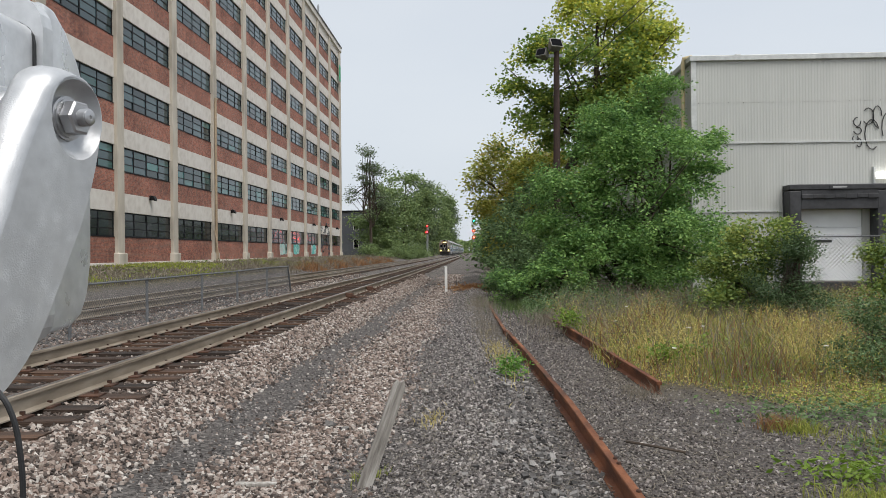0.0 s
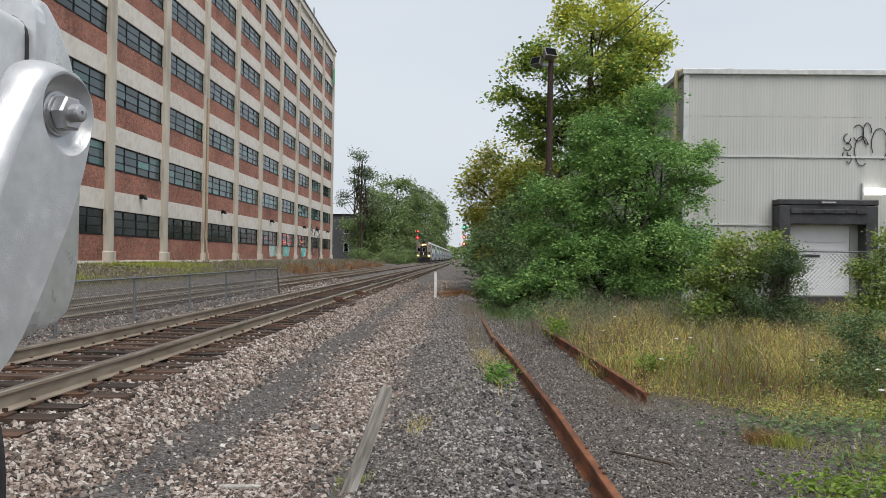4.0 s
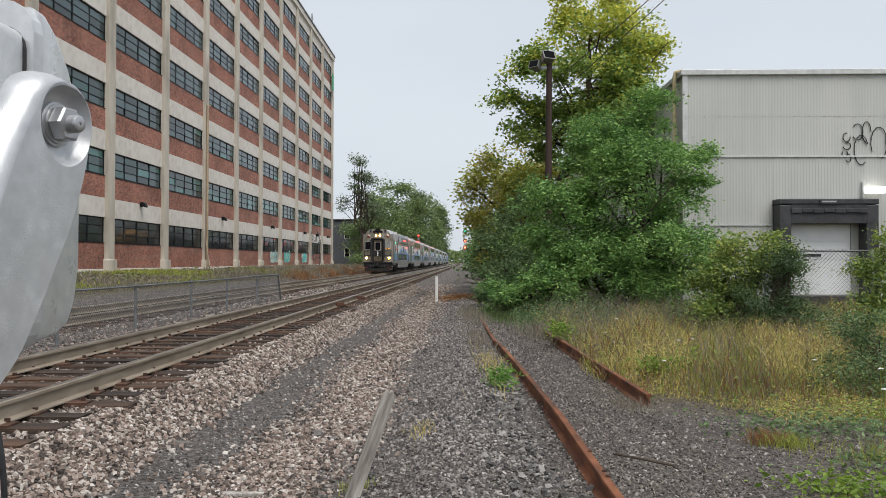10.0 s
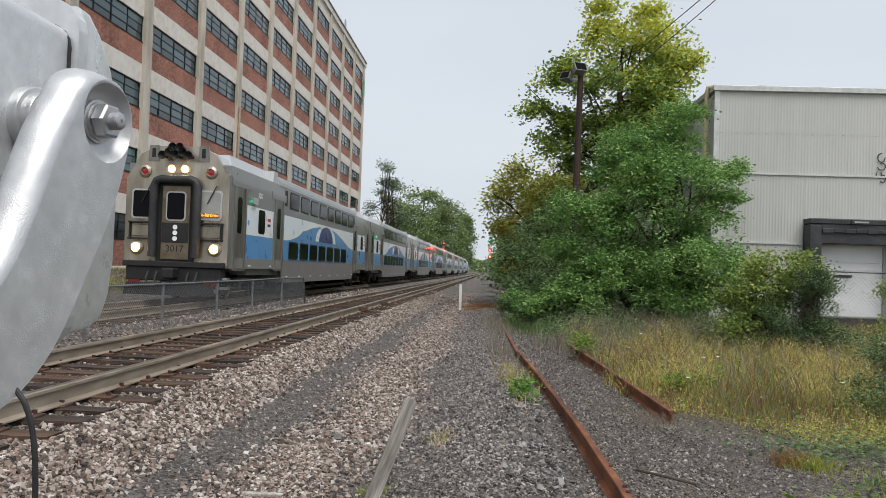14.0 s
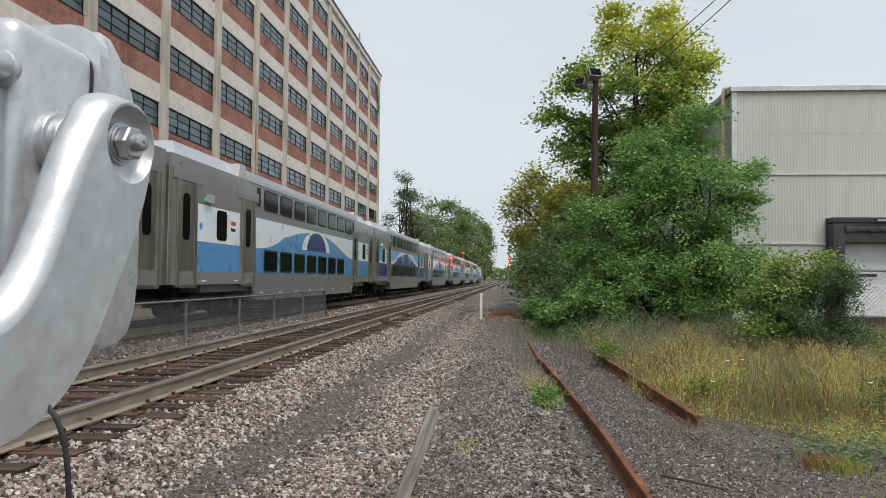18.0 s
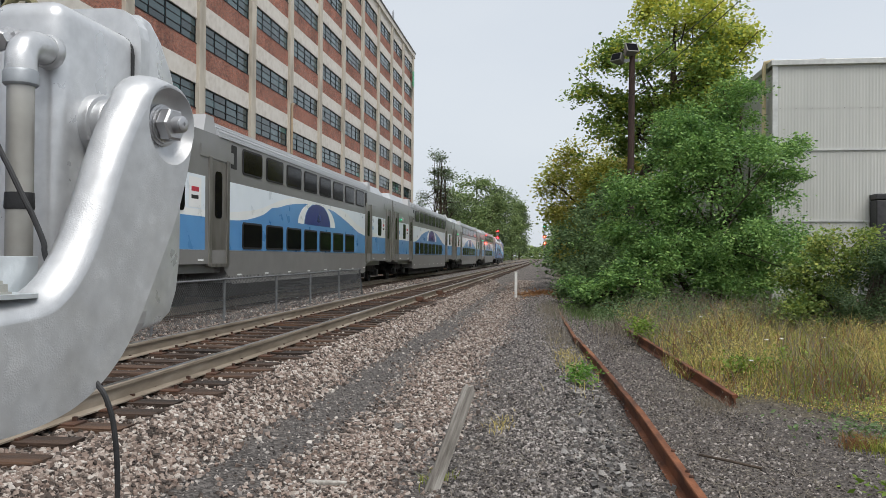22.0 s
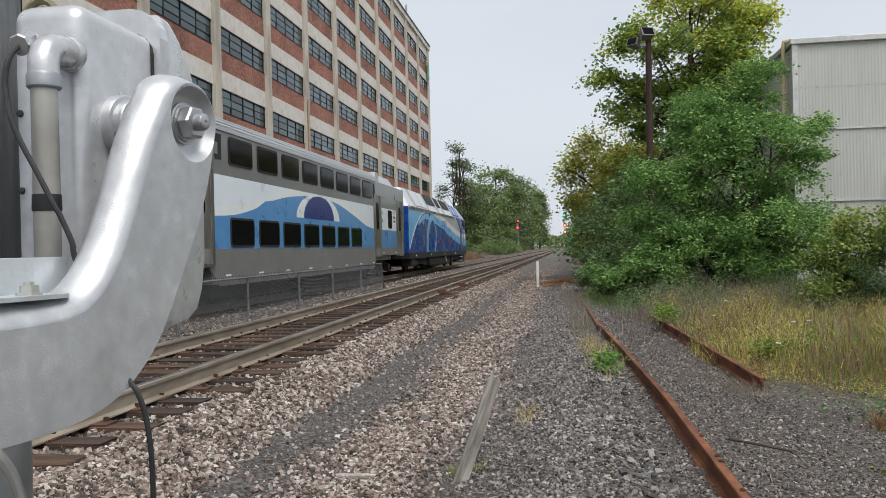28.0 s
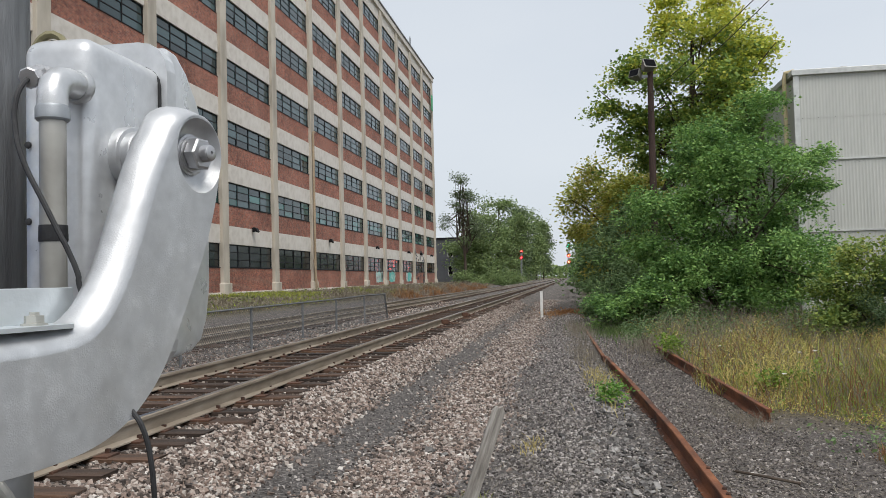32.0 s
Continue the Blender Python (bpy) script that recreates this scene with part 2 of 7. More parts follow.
M_RAIL = surface("worn_rail_steel", [(0.17, 0.135, 0.10), (0.26, 0.215, 0.165), (0.36, 0.31, 0.25)], 0.6, 0.1, 8, 0.7, stretch=(1, 0.25, 1))
M_RAILTOP = surface("polished_rail_head", [(0.30, 0.29, 0.28), (0.46, 0.45, 0.44)], 0.3, 0.9, 4, 1, bump=0.03, stretch=(1, 0.1, 1))
M_RUST = surface("rusted_rail", [(0.03, 0.013, 0.008), (0.13, 0.046, 0.020), (0.27, 0.10, 0.042)], 0.85, 0.1, 7, 1.1, bump=0.35, grain=70, stretch=(1, 0.35, 1))
M_TIE = surface("creosoted_timber", [(0.009, 0.007, 0.006), (0.028, 0.019, 0.014), (0.065, 0.039, 0.026), (0.14, 0.075, 0.043)], 0.9, 0, 9, 1.4, bump=0.6, grain=35, objects=0.5, stretch=(0.25, 2, 2))
M_TIEPLATE = surface("rusty_tie_plate", [(0.04, 0.02, 0.014), (0.13, 0.065, 0.04)], 0.85, 0.2, 14, 2)
M_BALLAST = surface("limestone_ballast", [(0.028, 0.022, 0.019), (0.10, 0.079, 0.067), (0.235, 0.172, 0.140), (0.36, 0.305, 0.265), (0.60, 0.565, 0.52)], 0.9, 0, 14, 3, bump=0.3, grain=90, islands=0.85)
M_CRIB = surface("brown_stained_ballast", [(0.018, 0.013, 0.010), (0.055, 0.040, 0.031), (0.13, 0.10, 0.082), (0.33, 0.29, 0.255)], 0.9, 0, 14, 3, bump=0.3, grain=90, islands=0.85)
M_CINDER = surface("dark_cinder_gravel", [(0.022, 0.019, 0.018), (0.078, 0.069, 0.065), (0.165, 0.147, 0.137), (0.29, 0.264, 0.245), (0.52, 0.48, 0.445)], 0.92, 0, 14, 3, bump=0.3, grain=90, islands=0.85)
M_CONCRETE = surface("weathered_concrete", [(0.54, 0.495, 0.44), (0.64, 0.597, 0.54), (0.69, 0.655, 0.60)], 0.88, 0, 2.2, 0.3, bump=0.25, grain=14)
M_COLUMN = surface("grey_stained_concrete", [(0.36, 0.32, 0.265), (0.50, 0.45, 0.375), (0.60, 0.55, 0.47)], 0.9, 0, 1.2, 0.25, bump=0.3, grain=12, stretch=(1, 1, 0.4))
M_FRAME = surface("dark_steel_sash", [(0.006, 0.0065, 0.007), (0.015, 0.015, 0.016)], 0.6, 0.0, 8, 1, bump=0.05, spec=0.2)
M_GALV = surface("galvanised_steel", [(0.27, 0.28, 0.29), (0.40, 0.41, 0.42)], 0.42, 0.75, 9, 1.2, bump=0.1, grain=40)
M_WIRE = surface("dull_galvanised_wire", [(0.06, 0.062, 0.065), (0.12, 0.123, 0.126)], 0.6, 0.5, 9, 1.2, bump=0)
M_PAINT = cast_paint("aluminium_paint", [(0.47, 0.478, 0.488), (0.52, 0.529, 0.539), (0.56, 0.57, 0.58), (0.64, 0.65, 0.66)], 0.38, 0.58)
M_BOXPAINT = cast_paint("pale_grey_enamel", [(0.52, 0.532, 0.545), (0.60, 0.612, 0.625), (0.70, 0.712, 0.725)], 0.34, 0.45, 0.45)
M_BLACK = surface("black_rubber", [(0.012, 0.012, 0.013), (0.035, 0.035, 0.037)], 0.6, 0, 12, 2, bump=0.12)
M_WOOD = surface("grey_weathered_wood", [(0.13, 0.117, 0.10), (0.31, 0.287, 0.255), (0.54, 0.51, 0.47)], 0.9, 0, 12, 2, bump=0.5, grain=40, stretch=(3, 3, 0.3))
M_WHITE = surface("chalky_white_paint", [(0.62, 0.61, 0.58), (0.78, 0.77, 0.75)], 0.7, 0, 6, 1, bump=0.1)
M_BARK = surface("brown_bark", [(0.03, 0.022, 0.016), (0.10, 0.075, 0.055)], 0.95, 0, 8, 1.2, bump=0.8, grain=18, stretch=(2, 2, 0.5))
M_POLE = surface("creosoted_pole", [(0.022, 0.014, 0.011), (0.075, 0.045, 0.036)], 0.9, 0, 8, 1.2, bump=0.4, grain=22, stretch=(3, 3, 0.3))

# ---- ground ----
RAIL_Z, NEAR_X, FAR_X = 0.05, -4.57, -8.9
GX = [-400, -60, -30, -21.5, -16, -13, -11.4, -10.4, -7.4, -6.6, -5.8, -3.2, -2.75, -2.1, -1.0, -0.5, -0.15, 0.25, 0.7, 1.1, 2.4, 6, 12, 60, 400]
GZ = [1.5, 0.9, 0.62, 0.60, 0.30, -0.05, -0.28, -0.12, -0.12, -0.11, -0.12, -0.13, -0.40, -0.49, -0.50, -0.44, -0.36, -0.42, -0.53, -0.56, -0.56, -0.52, -0.55, -0.5, -0.4]


def ground_z(x, y):
    x, y = np.asarray(x, float), np.asarray(y, float)
    near = np.exp(-((y - 8) / 22.0) ** 2)
    uneven = 0.018 * np.sin(1.7 * x + 0.6 * y) * np.sin(0.9 * y - 1.1 * x) + 0.012 * np.sin(4.3 * x + 2.1) * np.sin(3.1 * y)
    beds = (np.abs(x - NEAR_X) < 1.6) | (np.abs(x - FAR_X) < 1.6)
    return np.interp(x, GX, GZ) + uneven * near * np.where(beds, 0.25, 1.0) - 0.05


xs = np.unique(np.r_[[-3000, -1200, -400, -150, -60, -40], np.arange(-30, -12, 0.75), np.arange(-12, 5, 0.16), np.arange(5, 20, 0.6), [24, 30, 45, 60, 150, 400, 1200, 3000]])
ys = np.unique(np.r_[[-1500, -300, -60, -20, -8], np.arange(-3, 22, 0.16), np.arange(22, 60, 0.5), np.arange(60, 160, 3), np.arange(160, 520, 12), [700, 1000, 1600, 3000]])
gx, gy = np.meshgrid(xs, ys)
gverts = np.stack([gx, gy, ground_z(gx, gy)], -1).reshape(-1, 3)
ii = (np.arange(len(ys) - 1)[:, None] * len(xs) + np.arange(len(xs) - 1)).ravel()
gfaces = np.stack([ii, ii + 1, ii + 1 + len(xs), ii + len(xs)], -1)


def ground_material():
    """Gravel, cinders and soil laid in strips along the tracks, with ragged borders."""
    m = bpy.data.materials.new("railway_ground")
    m.use_nodes = True
    n, l = m.node_tree.nodes, m.node_tree.links
    b = n["Principled BSDF"]
    geo = n.new("ShaderNodeNewGeometry")
    sep = n.new("ShaderNodeSeparateXYZ")
    l.new(geo.outputs["Position"], sep.inputs[0])
    rag = n.new("ShaderNodeTexNoise")
    rag.inputs["Scale"].default_value, rag.inputs["Detail"].default_value = 1.3, 6
    l.new(geo.outputs["Position"], rag.inputs["Vector"])

    def math_node(op, a, c, clamp=False):
        k = n.new("ShaderNodeMath")
        k.operation, k.use_clamp = op, clamp
        for i, v in enumerate((a, c)):
            if isinstance(v, (int, float)):
                k.inputs[i].default_value = v
            else:
                l.new(v, k.inputs[i])
        return k.outputs[0]

    wobble = math_node("MULTIPLY", math_node("SUBTRACT", rag.outputs["Fac"], 0.5), 1.5)
    x = math_node("ADD", sep.outputs["X"], wobble)
    y = math_node("ADD", sep.outputs["Y"], wobble)

    def step(value, edge, soft):
        return math_node("DIVIDE", math_node("SUBTRACT", value, edge - soft / 2), soft, True)

    def tones(scale, cols, detail=4):
        v = n.new("ShaderNodeTexVoronoi")
        v.inputs["Scale"].default_value = scale
        l.new(geo.outputs["Position"], v.inputs["Vector"])
        r = n.new("ShaderNodeValToRGB")
        while len(r.color_ramp.elements) < len(cols):
            r.color_ramp.elements.new(0.5)
        for i, c in enumerate(cols):
            r.color_ramp.elements[i].position, r.color_ramp.elements[i].color = i / (len(cols) - 1), (*c, 1)
        sp = n.new("ShaderNodeSeparateColor")
        l.new(v.outputs["Color"], sp.inputs[0])
        l.new(sp.outputs[0], r.inputs["Fac"])
        return r.outputs["Color"], v.outputs["Distance"]

    def blend(fac, a, c):
        k = n.new("ShaderNodeMix")
        k.data_type = "RGBA"
        l.new(fac, k.inputs["Factor"])
        l.new(a, k.inputs[6])
        l.new(c, k.inputs[7])
        return k.outputs[2]

    # ballast tones darkened to act as shaded gaps between the loose stones
    ballast, d1 = tones(20, [(0.022, 0.019, 0.017), (0.085, 0.074, 0.066), (0.24, 0.21, 0.19)])
    cinder, d2 = tones(45, [(0.026, 0.023, 0.021), (0.072, 0.064, 0.059), (0.155, 0.140, 0.13)])
    soil, d3 = tones(12, [(0.045, 0.038, 0.022), (0.085, 0.07, 0.04), (0.13, 0.105, 0.06)])
    verge, d4 = tones(5, [(0.045, 0.045, 0.022), (0.10, 0.085, 0.042), (0.16, 0.125, 0.065)])
    c = blend(step(x, -13.4, 0.9), verge, ballast)
    path = math_node("MULTIPLY", step(x, -2.75, 0.4), math_node("SUBTRACT", 1.0, step(x, -2.0, 0.5)))
    c = blend(path, c, cinder)
    c = blend(step(x, -1.0, 0.4), c, cinder)
    dirt, d5 = tones(60, [(0.026, 0.022, 0.019), (0.070, 0.059, 0.052), (0.165, 0.142, 0.125)])
    c = blend(math_node("MULTIPLY", step(x, 1.1, 0.5), 0.75), c, dirt)
    # grass starts beyond a slanting border right of the siding
    border = math_node("ADD", math_node("MULTIPLY", x, 0.8), y)
    grass = math_node("MULTIPLY", step(border, 12.0, 1.2), step(x, 2.1, 0.7))
    c = blend(grass, c, soil)
    c = blend(math_node("MULTIPLY", step(y, 26, 14), math_node("MULTIPLY", step(x, -3.0, 0.6), math_node("SUBTRACT", 1.0, step(x, 0.9, 1.0)))), c, ballast)
    c = blend(math_node("MULTIPLY", step(y, 30, 4), step(x, 0.9, 1.0)), c, soil)
    c = blend(step(y, 480, 40), c, verge)
    l.new(c, b.inputs["Base Color"])
    b.inputs["Roughness"].default_value = 0.95
    bp = n.new("ShaderNodeBump")
    bp.inputs["Strength"].default_value, bp.inputs["Distance"].default_value = 0.8, 0.03
    l.new(d1, bp.inputs["Height"])
    bp2 = n.new("ShaderNodeBump")
    bp2.inputs["Strength"].default_value, bp2.inputs["Distance"].default_value = 0.5, 0.015
    l.new(d2, bp2.inputs["Height"])
    l.new(bp.outputs["Normal"], bp2.inputs["Normal"])
    l.new(bp2.outputs["Normal"], b.inputs["Normal"])
    return m


solid("ground", raw_mesh("ground", gverts, gfaces, ground_material(), True), None, "gravel, cinders and soil beside the railway tracks", kind="structure")

# loose stones
BLOCK_V = np.array([(x, y, z) for x in (-1, 1) for y in (-1, 1) for z in (-1, 1)]) * 0.72
BLOCK_F = np.array([(0, 1, 3), (0, 3, 2), (4, 6, 7), (4, 7, 5), (0, 4, 5), (0, 5, 1), (2, 3, 7), (2, 7, 6), (0, 2, 6), (0, 6, 4), (1, 5, 7), (1, 7, 3)])


def stones(name, px, py, size, material, label, sink=0.25):
    """Broken angular stones lying on the ground at the given places."""
    rng = np.random.default_rng(len(px))
    k = len(px)
    shape = (BLOCK_V[None] * rng.uniform(0.72, 1.18, (k, 8, 1)) + rng.normal(0, 0.09, (k, 8, 3))) * rng.uniform((0.8, 0.6, 0.4), (1.25, 1.0, 0.8), (k, 3))[:, None]
    ang, tilt = rng.uniform(0, 2 * np.pi, k), rng.uniform(0, np.pi, k)
    c, s, ct, st = np.cos(ang)[:, None], np.sin(ang)[:, None], np.cos(tilt)[:, None], np.sin(tilt)[:, None]
    x, y, z = shape[..., 0], shape[..., 1] * ct - shape[..., 2] * st, shape[..., 1] * st + shape[..., 2] * ct
    x, z = x * c[:, ::-1] + z * s[:, ::-1], z * c[:, ::-1] - x * s[:, ::-1]
    c, s = np.cos(7 * ang)[:, None], np.sin(7 * ang)[:, None]
    shape = np.stack([x * c - y * s, x * s + y * c, 0.85 * z], -1) * size[:, None, None]
    at = np.stack([px, py, ground_z(px, py) + size * sink], -1)
    verts = (shape + at[:, None]).reshape(-1, 3)
    faces = (BLOCK_F[None] + 8 * np.arange(k)[:, None, None]).reshape(-1, 3)
    return solid(name, raw_mesh(name, verts, faces, material), None, label, "gravel", kind="stuff")


rng = np.random.default_rng(4)


def spread_y(k, y0, y1):
    """Places along the track, denser near the camera."""
    return y0 * (y1 / y0) ** rng.uniform(0, 1, k)


k = 70000
py = spread_y(k, 4.0, 48)
px = np.where(rng.uniform(0, 1, k) < 0.66, rng.uniform(-3.7, -2.75, k), rng.uniform(-11.2, -3.4, k)) + rng.normal(0, 0.10, k)
off_tie = (np.abs(px - NEAR_X) > 1.25) | (rng.uniform(0, 1, k) < 0.12)
px, py = px[off_tie], py[off_tie]
k = len(px)
stones("ballast", px, py, (0.010 + 0.022 * rng.uniform(0, 1, k) ** 1.3) * (1 + py / 80), M_BALLAST, "pale broken limestone ballast round the ties", 0.35)
k = 15000
py = spread_y(k, 4.0, 44)
px = rng.uniform(-6.1, -3.2, k)
stones("crib_ballast", px, py, rng.uniform(0.012, 0.034, k), M_CRIB, "brown-stained ballast filling the cribs between the ties", 0.1)
k = 30000
py = spread_y(k, 4.2, 60)
px = rng.normal(-1.5, 0.30, k) - 0.004 * (py - 10) + 0.12 * np.sin(0.8 * py)
stones("loose_ballast", px, py, (0.008 + 0.022 * rng.uniform(0, 1, k) ** 1.5) * (1 + py / 80), M_BALLAST, "scattered pale ballast stones on the dark path", 0.3)
k = 64000
py = spread_y(k, 3.6, 36)
px = np.where(rng.uniform(0, 1, k) < 0.5, rng.normal(-0.1, 0.45, k), rng.uniform(-2.9, 4.2, k))
keep = (px < 1.0) | (0.8 * px + py < 11.6)
px, py = px[keep], py[keep]
stones("cinders", px, py, 0.005 + 0.015 * rng.uniform(0, 1, len(px)) ** 1.8 * (1 + py / 50), M_CINDER, "dark grey crushed cinders along the siding", 0.3)
k = 26000
py = spread_y(k, 4.0, 28)
px = np.where(rng.uniform(0, 1, k) < 0.5, rng.uniform(0.75, 2.3, k) - 0.02 * (py - 8), rng.uniform(1.1, 5.5, k))
keep = (px < 2.3) | (0.8 * px + py < 12.6)
px, py = px[keep], py[keep]
M_FINE = surface("brown_black_fine_gravel", [(0.024, 0.020, 0.018), (0.075, 0.064, 0.058), (0.165, 0.142, 0.128), (0.43, 0.39, 0.355)], 0.95, 0, 14, 3, bump=0.2, grain=90, islands=0.85)
stones("siding_gravel", px, py, rng.uniform(0.004, 0.015, len(px)) * (1 + py / 30), M_FINE, "fine dark brown gravel round the siding rails")
px = np.array([-1.46, -1.30, 0.42, 0.62, 0.34, -0.15, 0.1, -0.4])
py = np.array([7.9, 7.75, 6.3, 6.75, 5.9, 8.0, 7.2, 6.4])
k = 900
qy = spread_y(k, 3.8, 11)
qx = rng.normal(0.52, 0.22, k) - 0.03 * (qy - 6)
M_ROCK = surface("pale_grey_rock", [(0.02, 0.019, 0.018), (0.075, 0.070, 0.067), (0.17, 0.16, 0.152), (0.36, 0.345, 0.325)], 0.9, 0, 12, 3, bump=0.35, grain=70, islands=0.85)
stones("rocks", qx, qy, rng.uniform(0.012, 0.038, k), M_ROCK, "pale and dark rocks along the siding rail", 0.35)
stones("rocks", px, py, np.array([0.085, 0.06, 0.07, 0.065, 0.055, 0.05, 0.05, 0.045]) * 0.8, M_ROCK, "larger pale rocks lying in the gravel", 0.4)

# ---- the two main tracks ----
PROFILE = [(-0.07, -0.175), (0.07, -0.175), (0.07, -0.163), (0.012, -0.145), (0.009, -0.045), (0.036, -0.034), (0.036, -0.008), (0.030, 0), (-0.030, 0), (-0.036, -0.008), (-0.036, -0.034), (-0.009, -0.045), (-0.012, -0.145), (-0.07, -0.163)]
tie_meshes = []
for i in range(4):
    g = Geo().box(-1.3 - 0.03 * i, 1.3 + 0.02 * (3 - i), -0.115, 0.115, -0.18, 0, 0.012)
    r2 = random.Random(i)
    g.v = [(a + r2.uniform(-0.012, 0.012), b + r2.uniform(-0.008, 0.008), c + r2.uniform(-0.006, 0.004)) for a, b, c in g.v]
    tie_meshes.append(g.mesh("tie", M_TIE))
plate = Geo().box(-0.17, 0.17, -0.09, 0.09, 0, 0.016).box(-0.11, -0.075, -0.06, -0.03, 0.016, 0.05).box(0.075, 0.11, 0.03, 0.06, 0.016, 0.05).box(-0.12, -0.09, 0.02, 0.05, 0.016, 0.045).mesh("tie_plate", M_TIEPLATE)


def track(cx, label, y0, ties, plates):
    t = thing("railway_track", label, "railway track", "main tracks", "structure", pose(cx, 0, RAIL_Z))
    for side in (-1, 1):
        x = side * 0.7525
        rail = part("rail", Geo().prism([(x + u, v) for u, v in PROFILE], "y", -30, 470), M_RAIL, t, "brown weathered steel rail", False)
        part("rail_head", Geo().box(x - 0.024, x + 0.024, -30, 470, 0.0, 0.003), M_RAILTOP, rail, "polished running surface")
    r2 = random.Random(int(-cx * 100))
    y = y0
    for i in range(ties):
        tie = part("tie", tie_meshes[r2.randrange(4)], None, t)
        tie.matrix_local = pose(r2.uniform(-0.09, 0.09), y, -0.178 + r2.uniform(-0.014, 0.0), 0, 0, r2.uniform(-1.5, 1.5))
        if i < plates:
            for side in (-1, 1):
                p = part("tie_plate", plate, None, tie)
                p.matrix_local = pose(side * 0.7525, 0, 0.001)
        y += 0.53 + r2.uniform(-0.03, 0.03)
    g = Geo()
    while y < 470:
        g.box(-1.3, 1.3, y - 0.115, y + 0.115, -0.34, -0.18)
        y += 0.53
    part("far_ties", g, M_TIE, t)["kind"] = "stuff"
    return t


track(NEAR_X, "main railway track with brown rails on dark timber ties", 3.2, 280, 60)
track(FAR_X, "second main track with brown rails behind the wire fence", 9.0, 230, 0)
# insulated joint boxes clamped to the near rail
for y in (23.2, 27.6):
    jb = Geo().box(-0.10, 0.12, -0.16, 0.16, -0.17, -0.03, 0.02).tube([(0.1, -0.1, -0.08), (0.22, -0.14, -0.14), (0.3, -0.1, -0.2)], 0.02, 6)
    b = solid("rail_bond_box", jb, M_TIEPLATE, "dark rusty bond box clamped to the rail", "rail fitting", "bond boxes")
    b.matrix_world = pose(NEAR_X + 0.7525 + 0.09, y, RAIL_Z)

# ---- the rusted siding ----
def bent_rail(name, pts, label):
    """A rail that follows points on the ground, its head at their height."""
    pts = [Vector(p) for p in pts]
    verts, m = [], len(PROFILE)
    for i, p in enumerate(pts):
        d = (pts[min(i + 1, len(pts) - 1)] - pts[max(i - 1, 0)]).normalized()
        side = Vector((d.y, -d.x, 0)).normalized()
        verts += [p + side * u * 0.95 + Vector((0, 0, v)) for u, v in PROFILE]
    faces = [(i * m + j, i * m + (j + 1) % m, (i + 1) * m + (j + 1) % m, (i + 1) * m + j) for i in range(len(pts) - 1) for j in range(m)]
    faces += [tuple(range(m))[::-1], tuple(range((len(pts) - 1) * m, len(pts) * m))]
    return solid(name, Geo().add(verts, faces), M_RUST, label, "rail", "siding rails")


bent_rail("siding_rail", [(1.19, 1.5, -0.415), (1.12, 3.5, -0.415), (1.06, 5.3, -0.42), (0.99, 8.6, -0.42), (0.80, 12.9, -0.42), (0.61, 16.4, -0.42)], "rusted orange-brown siding rail in the gravel")
bent_rail("siding_rail", [(0.585, 16.5, -0.44), (0.43, 22.5, -0.46), (0.24, 30.5, -0.50)], "rusted siding rail sinking into weeds beyond a broken joint")
bent_rail("siding_rail", [(2.27, 10.1, -0.455), (2.1, 13.4, -0.43), (1.92, 17.2, -0.42), (1.75, 21, -0.47)], "short rusted rail whose cut end lies in the grass")
for y in (5.4, 6.1, 6.25, 6.9):
    solid("rail_bolt", Geo().lathe([(0.02, 0), (0.02, 0.012), (0.012, 0.02)], (1.075 - 0.012 * (y - 5), y, -0.422), (0, 0, 1), 6), M_TIEPLATE, "loose rusty bolt lying on the siding rail", "bolt", "bolts on the siding rail")

# grey wooden stake and white marker post
stake = Geo().prism([(-0.056, 0), (0.048, 0), (0.046, 0.40), (0.042, 0.825), (0.014, 0.872), (-0.008, 0.85), (-0.034, 0.862), (-0.052, 0.82), (-0.050, 0.45)], "y", -0.016, 0.018)
s = solid("wooden_stake", stake, M_WOOD, "leaning grey weathered wooden stake in the gravel", "stake")
s.matrix_world = pose(-0.845, 5.83, -0.56, 3, 19.5, 14)
mp = thing("marker_post", "thin white marker post with a dark foot in gravel", "post", at=pose(-1.3, 33.8, -0.5))
part("post", Geo().box(-0.055, 0.055, -0.04, 0.04, 0, 1.06, 0.008), M_WHITE, mp)
part("cap", Geo().box(-0.06, 0.06, -0.045, 0.045, 1.06, 1.085, 0.008), M_WHITE, mp)

# ---- low chain-link fence between the tracks ----
FENCE_X = -6.6


def chain_link(y0, y1, z0, z1, pitch, r):
    """Woven wire in the plane x = 0: two sets of slanting wires, each a thin three-sided bar."""
    g, h, y = Geo(), z1 - z0, y0 - (z1 - z0)
    while y < y1:
        for s, a in ((1, y), (-1, y + h)):
            p, q = [a, z0], [a + s * h, z1]
            if s == 1:
                if p[0] < y0:
                    p = [y0, z0 + (y0 - p[0])]
                if q[0] > y1:
                    q = [y1, z1 - (q[0] - y1)]
            else:
                if p[0] > y1:
                    p = [y1, z0 + (p[0] - y1)]
                if q[0] < y0:
                    q = [y0, z1 - (y0 - q[0])]
            if q[1] - p[1] > 0.02:
                g.tube([(0.003 * s, *p), (0.003 * s, *q)], r, 3, caps=False)
        y += pitch
    return g


M_POST = surface("dull_galvanised_post", [(0.12, 0.125, 0.13), (0.22, 0.225, 0.23)], 0.55, 0.5, 9, 1.2, bump=0.1)
fence = thing("chain_link_fence", "low galvanised chain-link fence between the two tracks", "fence", at=pose(FENCE_X, 0, 0))
posts = [3.5, 6.6, 9.65, 12.7, 15.75, 18.95, 21.8, 24.9, 28.1]
